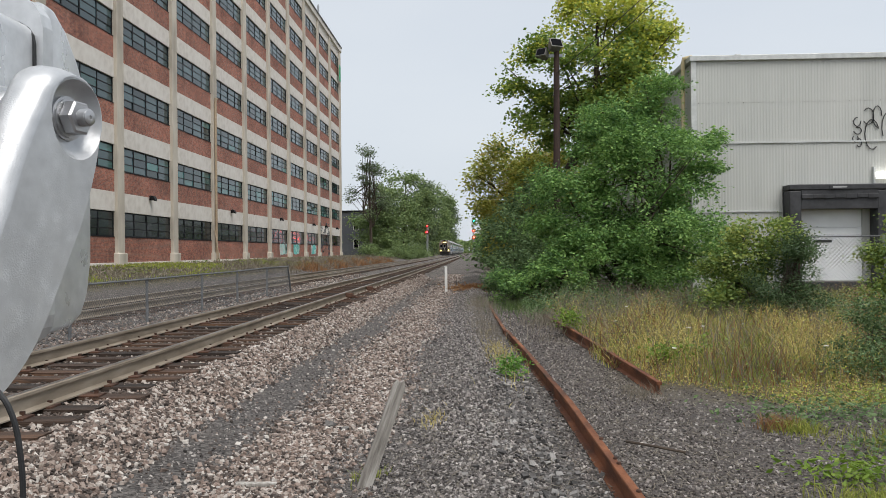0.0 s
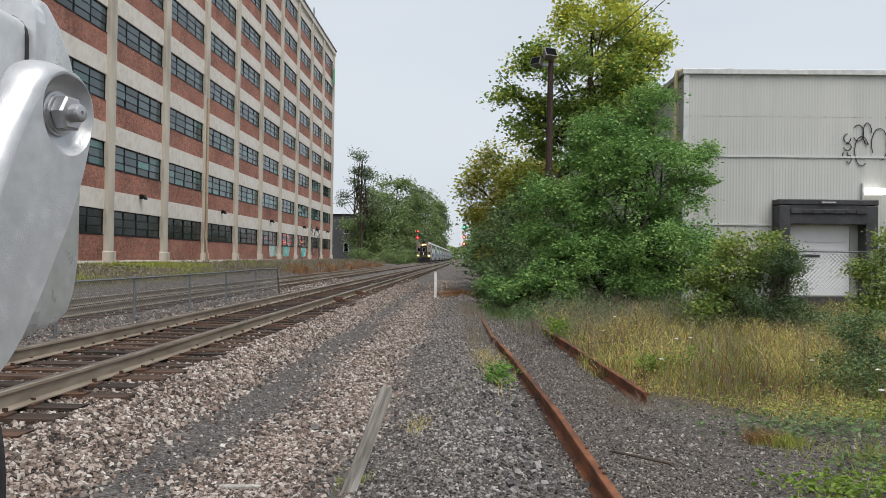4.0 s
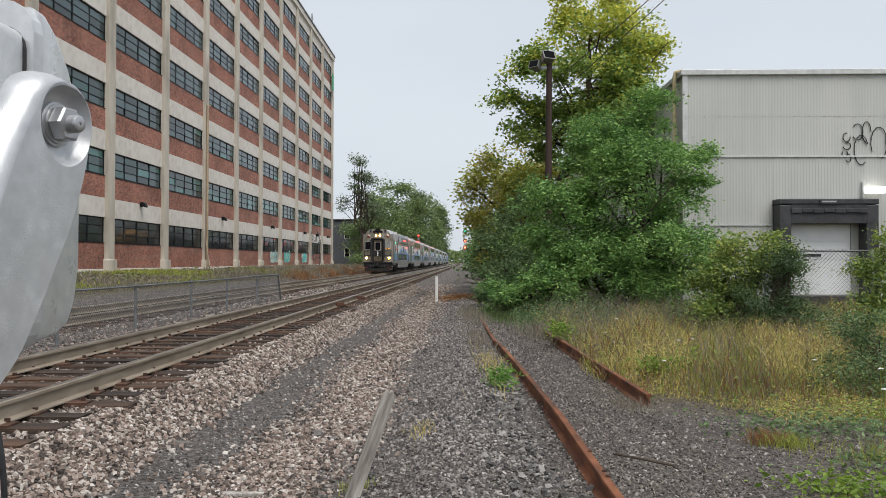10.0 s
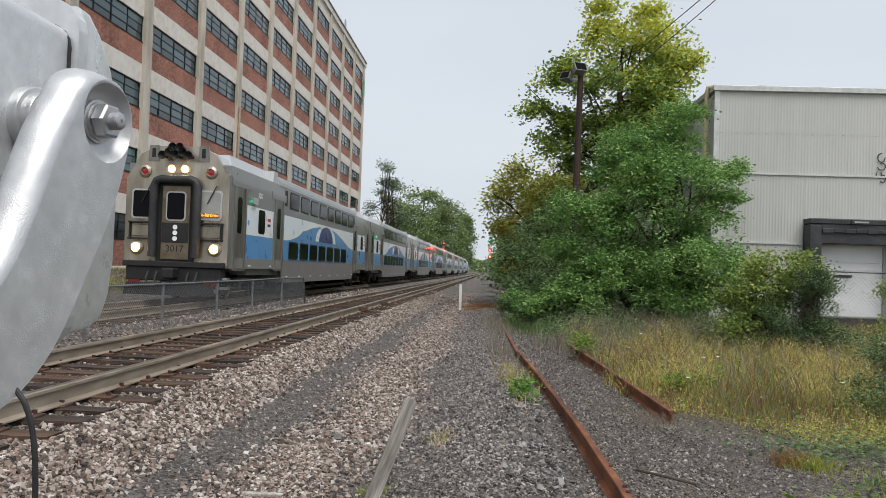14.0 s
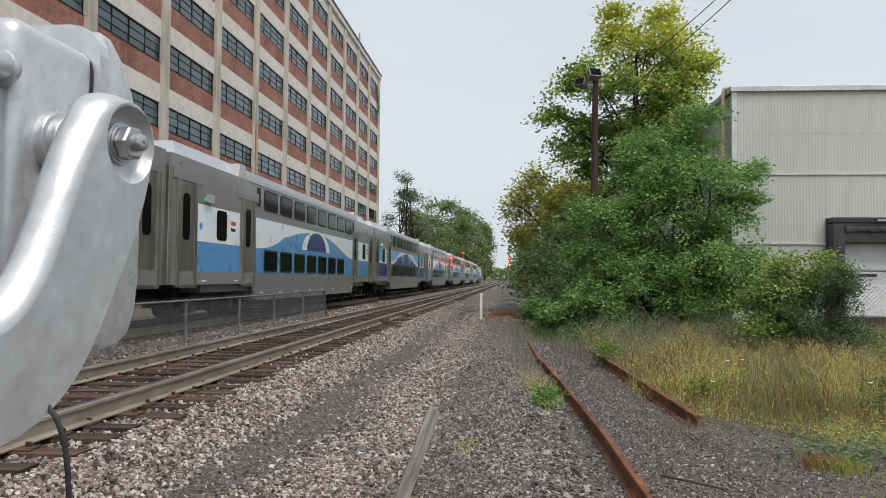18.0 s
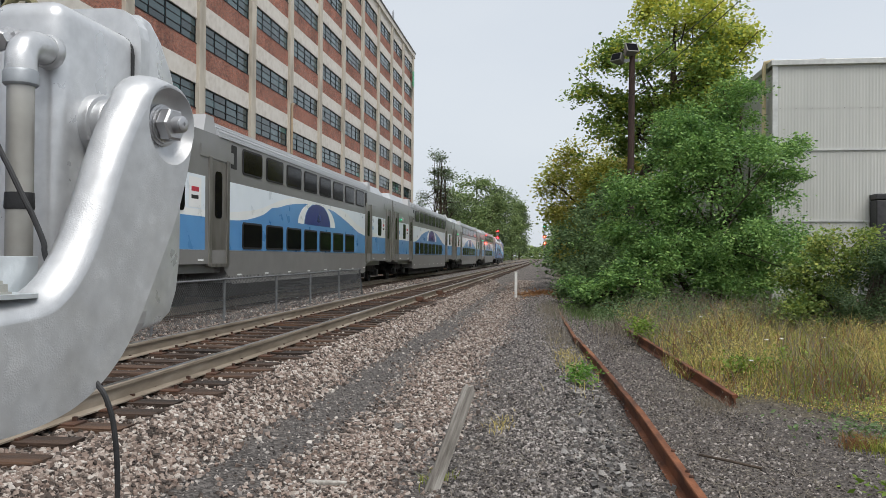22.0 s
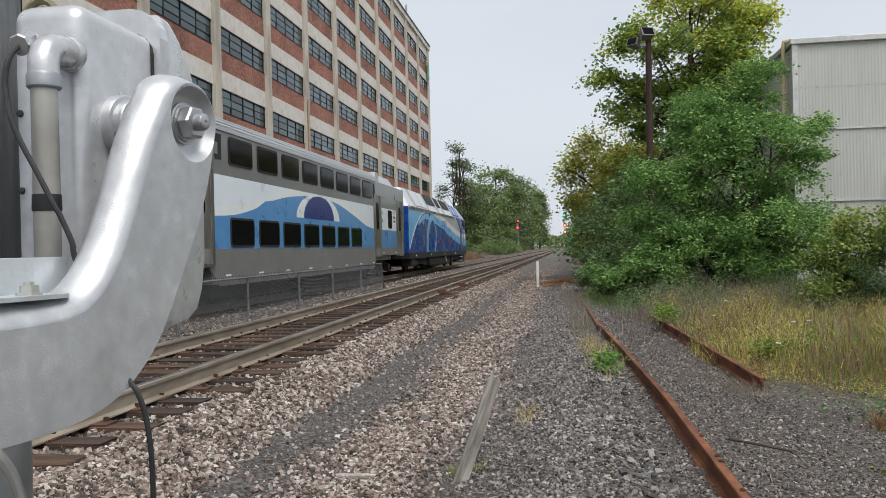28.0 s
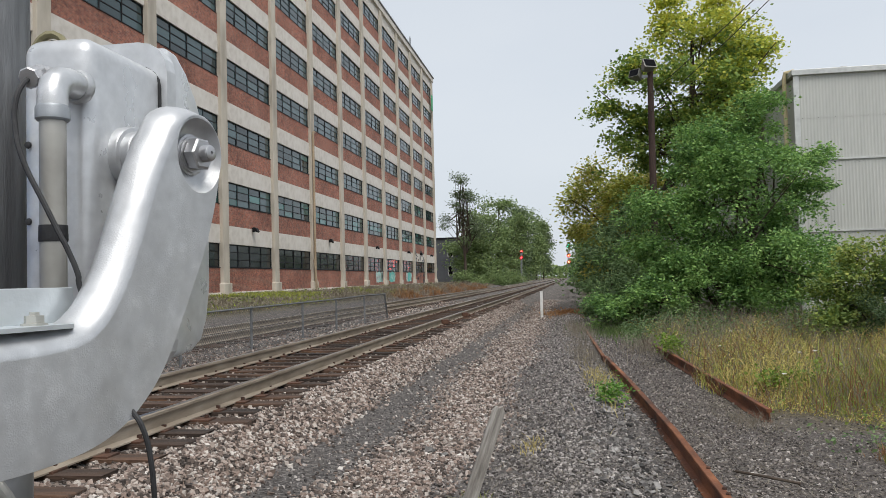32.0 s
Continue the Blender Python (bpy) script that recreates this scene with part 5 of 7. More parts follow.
        hb = part("headlight_bar", Geo().prism([(a, b) for a, b in rounded(-0.36, 0.36, 3.58, 3.82, 0.12)], "y", -0.05, -0.02), T_STEEL, c)
        for sx in (-0.19, 0.19):
            part("upper_headlamp", Geo().lathe([(0.10, 0), (0.095, 0.03), (0, 0.04)], (sx, -0.05, 3.70), (0, -1, 0), 12), L_HEAD, hb, "lit headlamp")
        for i, (hx, hz) in enumerate(((-0.36, 4.05), (-0.18, 4.14), (0.02, 4.06), (0.2, 4.14), (0.38, 4.05), (-0.08, 4.28), (0.12, 4.28))):
            part("horn", Geo().lathe([(0.05, 0.0), (0.06, 0.25), (0.09, 0.40), (0.125, 0.50), (0.10, 0.46), (0.04, 0.40)], (hx, 0.16, hz), (0, -1, 0), 10), T_BLACK, c, "black air horn trumpet")
        part("horn_stand", Geo().box(-0.42, 0.42, 0.35, 0.75, 4.26, 4.36), T_BLACK, c)
        for sx in (-0.55, 0.55):
            nb_ = part("number_board", Geo().prism([(sx * 1.3 - 0.16, 3.92), (sx * 1.3 + 0.16, 3.92), (sx * 1.3 + 0.13, 4.36), (sx * 1.3 - 0.13, 4.36)], "y", -0.05, 0.06), T_DOOR, c, "stained steel bracket plate")
            part("board_slot", Geo().prism([(sx * 1.3 - 0.055, 4.02), (sx * 1.3 + 0.055, 4.02), (sx * 1.3 + 0.05, 4.28), (sx * 1.3 - 0.05, 4.28)], "y", -0.06, -0.05), T_BLACK, nb_)
        part("destination_sign", Geo().box(0.66, 1.22, -0.067, -0.062, 2.35, 2.47), T_BRONZE, c, "dull bronze destination display")
        part("anticlimber", Geo().box(-1.44, 1.44, -0.18, 0.0, 0.94, 1.10, 0.02), T_BLACK, c, "black anticlimber beam")
        part("buffer_beam", Geo().box(-1.36, 1.36, -0.12, 0.3, 0.55, 0.94, 0.03), T_BLACK, c)
        part("plough", Geo().prism([(-1.3, 0.16), (1.3, 0.16), (1.2, 0.5), (-1.2, 0.5)], "y", -0.4, -0.3), T_BLACK, c, "black pilot plough")
        part("coupler", Geo().box(-0.16, 0.16, -0.55, 0.2, 0.62, 0.92, 0.05), T_BLACK, c)
        for a in (-0.7, -0.45, 0.45, 0.7):
            part("hose", Geo().tube([(a, -0.14, 0.8), (a, -0.28, 0.6), (a * 0.9, -0.3, 0.42), (a * 0.75, -0.22, 0.5)], 0.03, 6), M_BLACK, c)
        part("side_ladder", Geo().box(W - 0.3, W + 0.02, 0.0, 0.3, 0.35, 0.42).box(W - 0.3, W + 0.02, 0.0, 0.3, 0.62, 0.68), T_STEEL, c)
    return c


def writing(name, text, size, material, parent, m, label=""):
    """Raised letters."""
    cu = bpy.data.curves.new(name, "FONT")
    cu.body, cu.size, cu.extrude, cu.align_x, cu.align_y = text, size, 0.002, "CENTER", "CENTER"
    tmp = bpy.data.objects.new("letters", cu)
    scene.collection.objects.link(tmp)
    me = bpy.data.meshes.new_from_object(tmp.evaluated_get(bpy.context.evaluated_depsgraph_get()))
    bpy.data.objects.remove(tmp)
    me.materials.clear()
    me.materials.append(material)
    ob = part(name, me, None, parent, label)
    ob.matrix_local = m
    return ob


STANDARD = (T_PALE, T_WHITE, T_BLUE, T_WHITE, T_NAVY, None)
DEEP = (T_SKY, T_SKY, T_NAVY, T_WHITE, T_NAVY, T_SKY)
cab_car = coach("cab_car", "stainless-fronted two-level cab car in grey, white and blue", STANDARD, True)
writing("destination", "St-Jérôme", 0.135, L_SIGN, cab_car, pose(0.94, -0.070, 2.425, 90), "amber lit destination text")
writing("car_number", "3017", 0.26, T_BLACK, cab_car, pose(0.0, -0.093, 1.45, 90), "black car number")
writing("side_number", "3017", 0.26, T_WHITE, cab_car, pose(W + 0.004, 3.0, 3.25, 90, 0, 90), "white car number")
DARKNUM = surface("dark_car_number", (0.03, 0.03, 0.032), 0.5)
plain_coach = coach("coach", "two-level coach in grey, white and blue with a dome motif", STANDARD)
deep_coach = coach("coach", "two-level coach in navy and light blue with a dome motif", DEEP)
writing("side_number", "3152", 0.30, DARKNUM, deep_coach, pose(W + 0.004, 3.0, 3.22, 90, 0, 90), "dark car number")
TRAIN = [cab_car, plain_coach, copy_thing(plain_coach, pose(0, 0, 0)), deep_coach] + [copy_thing(plain_coach, pose(0, 0, 0)) for _ in range(4)]
writing("side_number", "3115", 0.30, DARKNUM, TRAIN[7], pose(W + 0.004, 3.0, 3.22, 90, 0, 90), "dark car number")
CAR = 25.9


def locomotive():
    c = thing("locomotive", "royal blue electric-diesel locomotive with light blue and white swooshes", "locomotive", "cars of the commuter train")
    L, w = 21.6, 1.475
    body = Geo().box(-w, w, 0.25, 20.3, 1.0, 3.22)
    # cab end: raked nose at the far end
    body.prism([(20.3, 1.0), (21.45, 1.0), (21.5, 1.6), (21.35, 2.2), (20.95, 3.22), (20.3, 3.22)], "x", -w, w)
    part("body", body, T_ROYAL, c, "royal blue body")
    sl = Geo()
    for sgn in (1, -1):
        sl.add([(sgn * w, 0.4, 3.22), (sgn * w, 15.4, 3.22), (sgn * 0.95, 15.4, 4.18), (sgn * 0.95, 0.9, 4.18)], [(0, 1, 2, 3)])
    sl.add([(0.95, 0.9, 4.18), (0.95, 15.4, 4.18), (-0.95, 15.4, 4.18), (-0.95, 0.9, 4.18)], [(0, 1, 2, 3)])
    sl.add([(w, 0.4, 3.22), (0.95, 0.9, 4.18), (-0.95, 0.9, 4.18), (-w, 0.4, 3.22)], [(0, 1, 2, 3)])
    part("roof", sl, T_ROOF, c, "silver sloped roof")
    part("cab_roof", Geo().add([(w, 15.4, 3.22), (w, 20.95, 3.22), (0.95, 20.2, 4.05), (0.95, 15.4, 4.18), (-w, 15.4, 3.22), (-w, 20.95, 3.22), (-0.95, 20.2, 4.05), (-0.95, 15.4, 4.18)], [(0, 1, 2, 3), (4, 7, 6, 5), (3, 2, 6, 7), (1, 5, 6, 2)]), T_ROYAL, c, "blue cab roof")

    def on_slope(y0, y1, k0, k1, out):
        """A plate on the near roof slope, k from its foot (0) to its ridge (1)."""
        nx, nz = 0.896, 0.444
        pts = []
        for k_ in (k0, k1):
            for y in (y0, y1):
                pts.append((w - 0.525 * k_, y, 3.22 + 0.96 * k_))
        v = pts + [(a + nx * out, b, z + nz * out) for a, b, z in pts]
        return Geo().add(v, [(4, 5, 7, 6), (0, 4, 6, 2), (1, 3, 7, 5), (0, 1, 5, 4), (2, 6, 7, 3)])

    for y0, y1 in ((6.5, 9.2), (9.7, 11.1), (12.0, 14.7)):
        g = part("roof_grille", on_slope(y0, y1, 0.42, 0.98, 0.05), T_BLACK, c, "black roof grille")
        for q in range(5):
            kq = 0.47 + 0.095 * q
            part("louvre", on_slope(y0 + 0.05, y1 - 0.05, kq, kq + 0.02, 0.056), T_BLACK, g)
    for y0, y1 in ((2.6, 4.0), (4.3, 5.7)):
        part("roof_hatch", on_slope(y0, y1, 0.12, 0.92, 0.05), T_ROOF, c, "silver roof hatch")
    for y0, y1 in ((15.8, 16.9), (17.2, 18.3)):
        part("roof_hatch", on_slope(y0, y1, 0.15, 0.85, 0.04), T_ROYAL, c)
    for y in (2.3, 6.0, 9.45, 11.5, 15.2):
        part("roof_rib", on_slope(y - 0.1, y + 0.1, 0.02, 0.98, 0.06), T_LGREY, c)
    part("roof_rail", Geo().box(w - 0.02, w + 0.05, 0.4, 15.4, 3.16, 3.25), T_LGREY, c)
    for i in range(34):
        part("vent_slot", Geo().box(w + 0.05, w + 0.055, 0.7 + 0.42 * i, 0.95 + 0.42 * i, 3.18, 3.23), T_BLACK, c)

    def ease(u):
        u = min(1, max(0, u))
        return u * u * (3 - 2 * u)

    def white_lo(y):
        return 3.12 - 0.77 * ((5.45 - y) / 3.1) ** 2 if y < 5.45 else 3.12 - 1.25 * ease((y - 5.45) / 15)

    def white_hi(y):
        return min(3.2, white_lo(y) + 0.13 - 0.05 * y / 5.45 if y < 5.45 else white_lo(y) + 0.08 + 0.25 * min(1, (y - 5.45) / 6))

    def deep(y):
        return 0.12 + 0.38 * ease((y - 7.5) / 5)

    x = w
    part("grey_panel", strip(4.6, 19.2, white_hi, flat(3.215), x, x + 0.004, 30), T_LGREY, c, "pale grey upper side")
    part("grey_panel", Geo().box(x, x + 0.004, 0.3, 4.6, 3.06, 3.215), T_LGREY, c)
    part("sky_panel", strip(0.35, 4.6, white_hi, flat(3.06), x, x + 0.004, 20), T_SKY, c, "light blue upper side")
    part("white_swoosh", strip(0.5, 21.3, white_lo, white_hi, x + 0.004, x + 0.008, 60), T_WHITE, c, "white swoosh")
    part("blue_swoosh", strip(7.5, 21.35, lambda y: white_lo(y) - deep(y), white_lo, x + 0.008, x + 0.012, 36), T_SKY, c, "light blue swoosh")
    part("left_swoosh", strip(2.6, 5.85, lambda y: min(white_lo(y), 3.1) - 0.1 - 0.23 * math.sin(min(1, (y - 2.6) / 1.2) * 1.57), lambda y: min(white_lo(y), 3.1) - 0.07, x + 0.008, x + 0.012, 20), T_SKY, c, "light blue swoosh")
    half = [(6.95 + a_ * math.cos(q_), 1.02 + b_ * math.sin(q_)) for a_, b_, turn in ((1.95, 2.05, 1), (1.36, 1.70, -1)) for q_ in [math.radians(90 + 90 * j / 14) for j in range(15)][::turn]]
    g = Geo()
    for j in range(14):
        g.prism([half[j], half[j + 1], half[28 - j], half[29 - j]], "x", x + 0.012, x + 0.016)
    part("arch", g, T_SKY, c, "light blue arch")
    part("arch_blade", strip(6.95, 10.75, lambda y: white_lo(y) - deep(y) - 0.05 - 0.33 * (1 - ((y - 6.95) / 3.8) ** 1.5) if y > 7.5 else 2.73, lambda y: white_lo(y) - deep(y) - 0.04 if y > 7.5 else 3.06 - 0.06 * (y - 6.95), x + 0.0125, x + 0.0165, 24), T_SKY, c, "light blue blade")
    leg = [(7.26, 2.67, 7.27), (7.75, 2.5, 8.0), (7.92, 2.2, 8.28), (7.96, 1.9, 8.38), (7.85, 1.5, 8.22), (7.55, 1.02, 7.95)]
    g = Geo()
    for (a_, za, b_), (a2_, zb, b2_) in zip(leg, leg[1:]):
        g.prism([(a_, za), (b_, za), (b2_, zb), (a2_, zb)], "x", x + 0.016, x + 0.02)
    part("arch_leg", g, T_SKY, c)
    part("navy_nose", strip(16.3, 21.0, lambda y: max(white_hi(y), 3.22 - 0.31 * (y - 16.3)), flat(3.22), x + 0.012, x + 0.016, 14), T_ROYAL, c, "dark blue cab side")
    part("cab_window", Geo().prism(rounded(19.7, 20.35, 2.62, 3.14, 0.08), "x", x + 0.016, x + 0.03), T_GLASS, c)
    part("cab_door", Geo().box(x + 0.012, x + 0.03, 18.5, 19.25, 1.05, 2.95), T_ROYAL, c)
    for y in (18.35, 19.4):
        part("handrail", Geo().tube([(x + 0.03, y, 1.1), (x + 0.1, y, 1.2), (x + 0.1, y, 2.6), (x + 0.03, y, 2.7)], 0.022, 6), M_GALV, c)
    part("mirror", Geo().box(x + 0.03, x + 0.16, 18.0, 18.2, 2.75, 2.98, 0.03), M_GALV, c)
    for y in (8.45, 12.7):
        hd = part("hatch", Geo().box(x + 0.012, x + 0.026, y, y + 0.5, 1.15, 1.75), T_ROYAL, c)
        part("red_valve", Geo().box(x + 0.026, x + 0.06, y + 0.15, y + 0.35, 1.45, 1.65, 0.02), surface("red_valve_paint", (0.5, 0.05, 0.02), 0.4), hd)
    for y in (10.5, 11.35):
        part("side_hatch", Geo().box(x + 0.012, x + 0.024, y, y + 0.6, 1.90, 1.92).box(x + 0.012, x + 0.024, y, y + 0.6, 2.80, 2.82).box(x + 0.012, x + 0.024, y, y + 0.02, 1.92, 2.80).box(x + 0.012, x + 0.024, y + 0.58, y + 0.6, 1.92, 2.80), T_ROYAL, c, "hatch frame")
    for y in (3.94, 4.61):
        part("handrail", Geo().tube([(x + 0.03, y, 1.3), (x + 0.08, y, 1.35), (x + 0.08, y, 2.5), (x + 0.03, y, 2.55)], 0.018, 5), M_GALV, c)
    part("sill", Geo().box(-w - 0.01, w + 0.01, 0.2, 21.45, 0.72, 1.0), T_BLACK, c, "black underframe sill")
    part("fuel_tank", Geo().box(-1.38, 1.38, 7.0, 14.2, 0.22, 0.72, 0.08), T_BLACK, c, "black fuel tank")
    for y0, y1, z0 in ((1.0, 2.2, 0.35), (6.15, 6.85, 0.3), (14.4, 15.0, 0.3), (18.9, 20.4, 0.32)):
        part("equipment_box", Geo().box(w - 0.5, w - 0.04, y0, y1, z0, 0.72, 0.03), T_BLACK, c, "black underfloor box")
    for cy in (4.2, 17.0):
        part("truck_side", Geo().prism([(cy - 2.0, 0.40), (cy - 1.7, 0.30), (cy - 0.7, 0.42), (cy + 0.7, 0.42), (cy + 1.7, 0.30), (cy + 2.0, 0.40), (cy + 1.9, 0.70), (cy - 1.9, 0.70)], "x", w - 0.32, w - 0.18), T_BLACK, c, "black bogie side frame")
    part("nose_pilot", Geo().prism([(20.7, 0.2), (21.5, 0.25), (21.55, 0.72), (20.7, 0.72)], "x", -1.35, 1.35), T_BLACK, c)
    part("step_ladder", Geo().box(w - 0.15, w + 0.05, 18.6, 19.2, 0.3, 0.36).box(w - 0.15, w + 0.05, 18.6, 19.2, 0.55, 0.61), T_LGREY, c)
    for y in (2.0, 6.4, 11.2, 15.8):
        part("stencil", Geo().box(w + 0.01, w + 0.013, y, y + 0.25, 0.82, 0.90), T_WHITE, c)
    part("sand_pipe", Geo().tube([(w - 0.1, 12.0, 0.7), (w, 12.0, 0.4), (w, 12.3, 0.2)], 0.04, 6), M_GALV, c)
    part("windscreen", Geo().add([(1.1, 21.42, 2.15), (-1.1, 21.42, 2.15), (-0.95, 21.02, 3.0), (0.95, 21.02, 3.0), (1.1, 21.38, 2.13), (-1.1, 21.38, 2.13), (-0.95, 20.98, 2.98), (0.95, 20.98, 2.98)], [(0, 1, 2, 3), (4, 7, 6, 5)]), T_GLASS, c)
    for s in (-1, 1):
        part("tail_lamp", Geo().lathe([(0.1, 0), (0.09, 0.06), (0, 0.07)], (s * 1.1, 21.45, 1.35), (0, 1, 0), 10), surface("red_tail_lens", (0.3, 0.01, 0.01), 0.2), c)
    part("diaphragm", Geo().box(-0.75, 0.75, -0.75, 0.25, 0.9, 3.4), T_BLACK, c)
    truck(c, 4.2, 0.5, 2.9)
    truck(c, 17.0, 0.5, 2.9)
    writing("engine_number", "1352", 0.46, T_WHITE, c, pose(w + 0.02, 20.15, 2.28, 90, 0, 90), "white engine number")
    return c


engine = locomotive()
TRAIN.append(engine)

# ---- level-crossing gate mechanism beside the camera ----
PIVOT = Vector((-0.676, 1.281, 1.418))
FACE = Matrix(((0.978, 0.208, 0, PIVOT.x), (-0.208, 0.978, 0, PIVOT.y), (0, 0, 1, 0), (0, 0, 0, 1)))
gate = thing("crossing_gate_mechanism", "silver-painted level-crossing gate mechanism on a steel mast", "crossing gate", at=pose(-1.266, 1.547, -0.58))


def gp(g, m=None):
    """Geometry of the housing, drawn at nine tenths of its size, or of the arm's space by m, into the mechanism's space."""
    o = Vector((0, -0.015, 1.196))
    g.v = [tuple((m @ Vector(p) if m else o + (Vector(p) - o) * 1.12) - Vector((-1.266, 1.547, -0.58))) for p in g.v]
    return g


# the arm: spine points (along, height, half width), x of the arm's space points out of its face
SPINE = [(0.028, 1.432, 0.084), (0.003, 1.370, 0.093), (-0.025, 1.300, 0.095), (-0.057, 1.230, 0.091), (-0.093, 1.160, 0.090), (-0.138, 1.097, 0.093), (-0.20, 1.055, 0.095), (-0.29, 1.040, 0.096), (-0.45, 1.038, 0.096), (-0.65, 1.038, 0.096)]


def smooth_spine(rows, per=6):
    """Catmull-Rom through the spine rows."""
    out = []
    for i in range(len(rows) - 1):
        a, b, c, d = (np.array(rows[min(max(j, 0), len(rows) - 1)]) for j in (i - 1, i, i + 1, i + 2))
        for k_ in range(per):
            t = k_ / per
            out.append(0.5 * (2 * b + (c - a) * t + (2 * a - 5 * b + 4 * c - d) * t * t + (3 * b - a - 3 * c + d) * t ** 3))
    return out + [np.array(rows[-1])]


def arm_ring(shrink, depth):
    sp = smooth_spine(SPINE)
    left, right = [], []
    for i, p in enumerate(sp):
        d = sp[min(i + 1, len(sp) - 1)] - sp[max(i - 1, 0)]
        d = d[:2] / np.linalg.norm(d[:2])
        nrm = np.array([-d[1], d[0]])
        left.append(p[:2] + nrm * (p[2] - 0.12 * shrink))
        right.append(p[:2] - nrm * (p[2] - shrink))
    d0 = sp[1] - sp[0]
    a0 = math.atan2(-d0[1], -d0[0])
    cap = [sp[0][:2] + (sp[0][2] - shrink * max(0.12, 0.42 + 0.5 * math.sin(s))) * np.array([math.cos(a0 + s), math.sin(a0 + s)]) for s in np.linspace(1.35, -1.35, 15)]
    return [(depth, *p) for p in right[::-1] + cap + left]


rings = [arm_ring(s, d) for s, d in ((0.012, -0.062), (0.002, -0.056), (0.0, -0.046), (0.002, -0.034), (0.008, -0.020), (0.018, -0.008), (0.027, -0.002), (0.033, 0.0), (0.035, 0.0), (0.040, 0.0))]
arm = Geo()
n_ = len(rings[0])
arm.add([p for r in rings for p in r], [(i * n_ + j, i * n_ + (j + 1) % n_, (i + 1) * n_ + (j + 1) % n_, (i + 1) * n_ + j) for i in range(len(rings) - 1) for j in range(n_)] + [tuple(range(n_))])
DISH = (0.046, 1.430)
hole_n = 32
bm = bmesh.new()
outer_v = [bm.verts.new(p) for p in rings[-1]]
inner_v = [bm.verts.new((0, DISH[0] + 0.061 * math.cos(2 * math.pi * i / hole_n), DISH[1] + 0.071 * math.sin(2 * math.pi * i / hole_n))) for i in range(hole_n)]
edges_ = [bm.edges.new((vs[i], vs[(i + 1) % len(vs)])) for vs in (outer_v, inner_v) for i in range(len(vs))]
bmesh.ops.triangle_fill(bm, edges=edges_, use_beauty=True)
arm.take(bm)
DP = [(0.061, 0.071, 0.0), (0.060, 0.070, -0.0015), (0.056, 0.065, -0.011), (0.050, 0.057, -0.019), (0.042, 0.047, -0.0235), (0.001, 0.001, -0.025)]
arm.add([(d, DISH[0] + a * math.cos(2 * math.pi * i / hole_n), DISH[1] + b * math.sin(2 * math.pi * i / hole_n)) for a, b, d in DP for i in range(hole_n)], [(r * hole_n + i, r * hole_n + (i + 1) % hole_n, (r + 1) * hole_n + (i + 1) % hole_n, (r + 1) * hole_n + i) for r in range(len(DP) - 1) for i in range(hole_n)])
me = gp(arm, FACE).mesh("gate_arm", M_PAINT)
bm = bmesh.new()
bm.from_mesh(me)
bmesh.ops.remove_doubles(bm, verts=bm.verts, dist=0.0004)
bmesh.ops.recalc_face_normals(bm, faces=bm.faces)
bm.to_mesh(me)
bm.free()
me.shade_smooth()
me.set_sharp_from_angle(angle=radians(50))
gate_arm = part("gate_arm", me, None, gate, "thick silver-painted cast gate arm")
NUT = surface("zinc_plated_steel", [(0.40, 0.40, 0.41), (0.55, 0.55, 0.56)], 0.36, 0.8, 12, 3, bump=0.08, grain=200)
part("washer", gp(Geo().lathe([(0.036, -0.026), (0.0375, -0.023), (0.0375, -0.019), (0.033, -0.0185), (0.033, -0.015), (0.02, -0.0145)], (0, *DISH), (1, 0, 0), 24), FACE), NUT, gate_arm, smooth=True)
part("nut", gp(Geo().lathe([(0.0275, -0.0145), (0.0305, -0.012), (0.0305, 0.005), (0.0265, 0.008), (0.013, 0.008)], (0, *DISH), (1, 0, 0), 6), FACE), NUT, gate_arm, "hexagon nut")
bolt = [(0.0142, 0.0)]
for i in range(7):
    bolt += [(0.0150, 0.008 + 0.0022 * i), (0.0130, 0.0091 + 0.0022 * i)]
bolt += [(0.0135, 0.0238), (0.0112, 0.0255), (0.0035, 0.0255), (0.0028, 0.0225)]
part("bolt", gp(Geo().lathe(bolt, (0, *DISH), (1, 0, 0), 20), FACE), NUT, gate_arm, "threaded bolt end", True)
part("shaft_boss", gp(Geo().lathe([(0.056, -0.18), (0.056, -0.138), (0.053, -0.133), (0.046, -0.132), (0.046, -0.116), (0.044, -0.113), (0.038, -0.112), (0.038, -0.040), (0.030, -0.038)], (0, 0.035, 1.434), (1, 0, 0), 28), FACE), M_PAINT, gate, "stepped shaft boss", True)
# cast housing with a gasketed cover
g = Geo()
bm = bmesh.new()
bmesh.ops.create_cube(bm, size=1)
for v in bm.verts:
    v.co = Vector((-0.800 + v.co.x * 0.124, 1.225 + v.co.y * 0.235, 1.312 + v.co.z * 0.556))
bmesh.ops.bevel(bm, geom=bm.edges[:], offset=0.028, segments=5, profile=0.5, affect="EDGES")
part("housing", gp(g.take(bm)), M_BOXPAINT, gate, "pale silver cast housing", True)
cover = [(1.345, 1.634), (1.38, 1.632), (1.42, 1.606), (1.465, 1.555), (1.505, 1.48), (1.512, 1.40), (1.510, 1.19), (1.495, 1.125), (1.47, 1.085), (1.43, 1.066), (1.345, 1.06)]
part("gasket", gp(Geo().prism(rounded(-0.990, -0.7352, 1.045, 1.594, 0.04), "y", 1.312, 1.3205)), M_BLACK, gate, "dark rubber gasket")
g = Geo().prism(cover, "x", -0.985, -0.735)
me = gp(g).mesh("cover", M_BOXPAINT)
bm = bmesh.new()
bm.from_mesh(me)
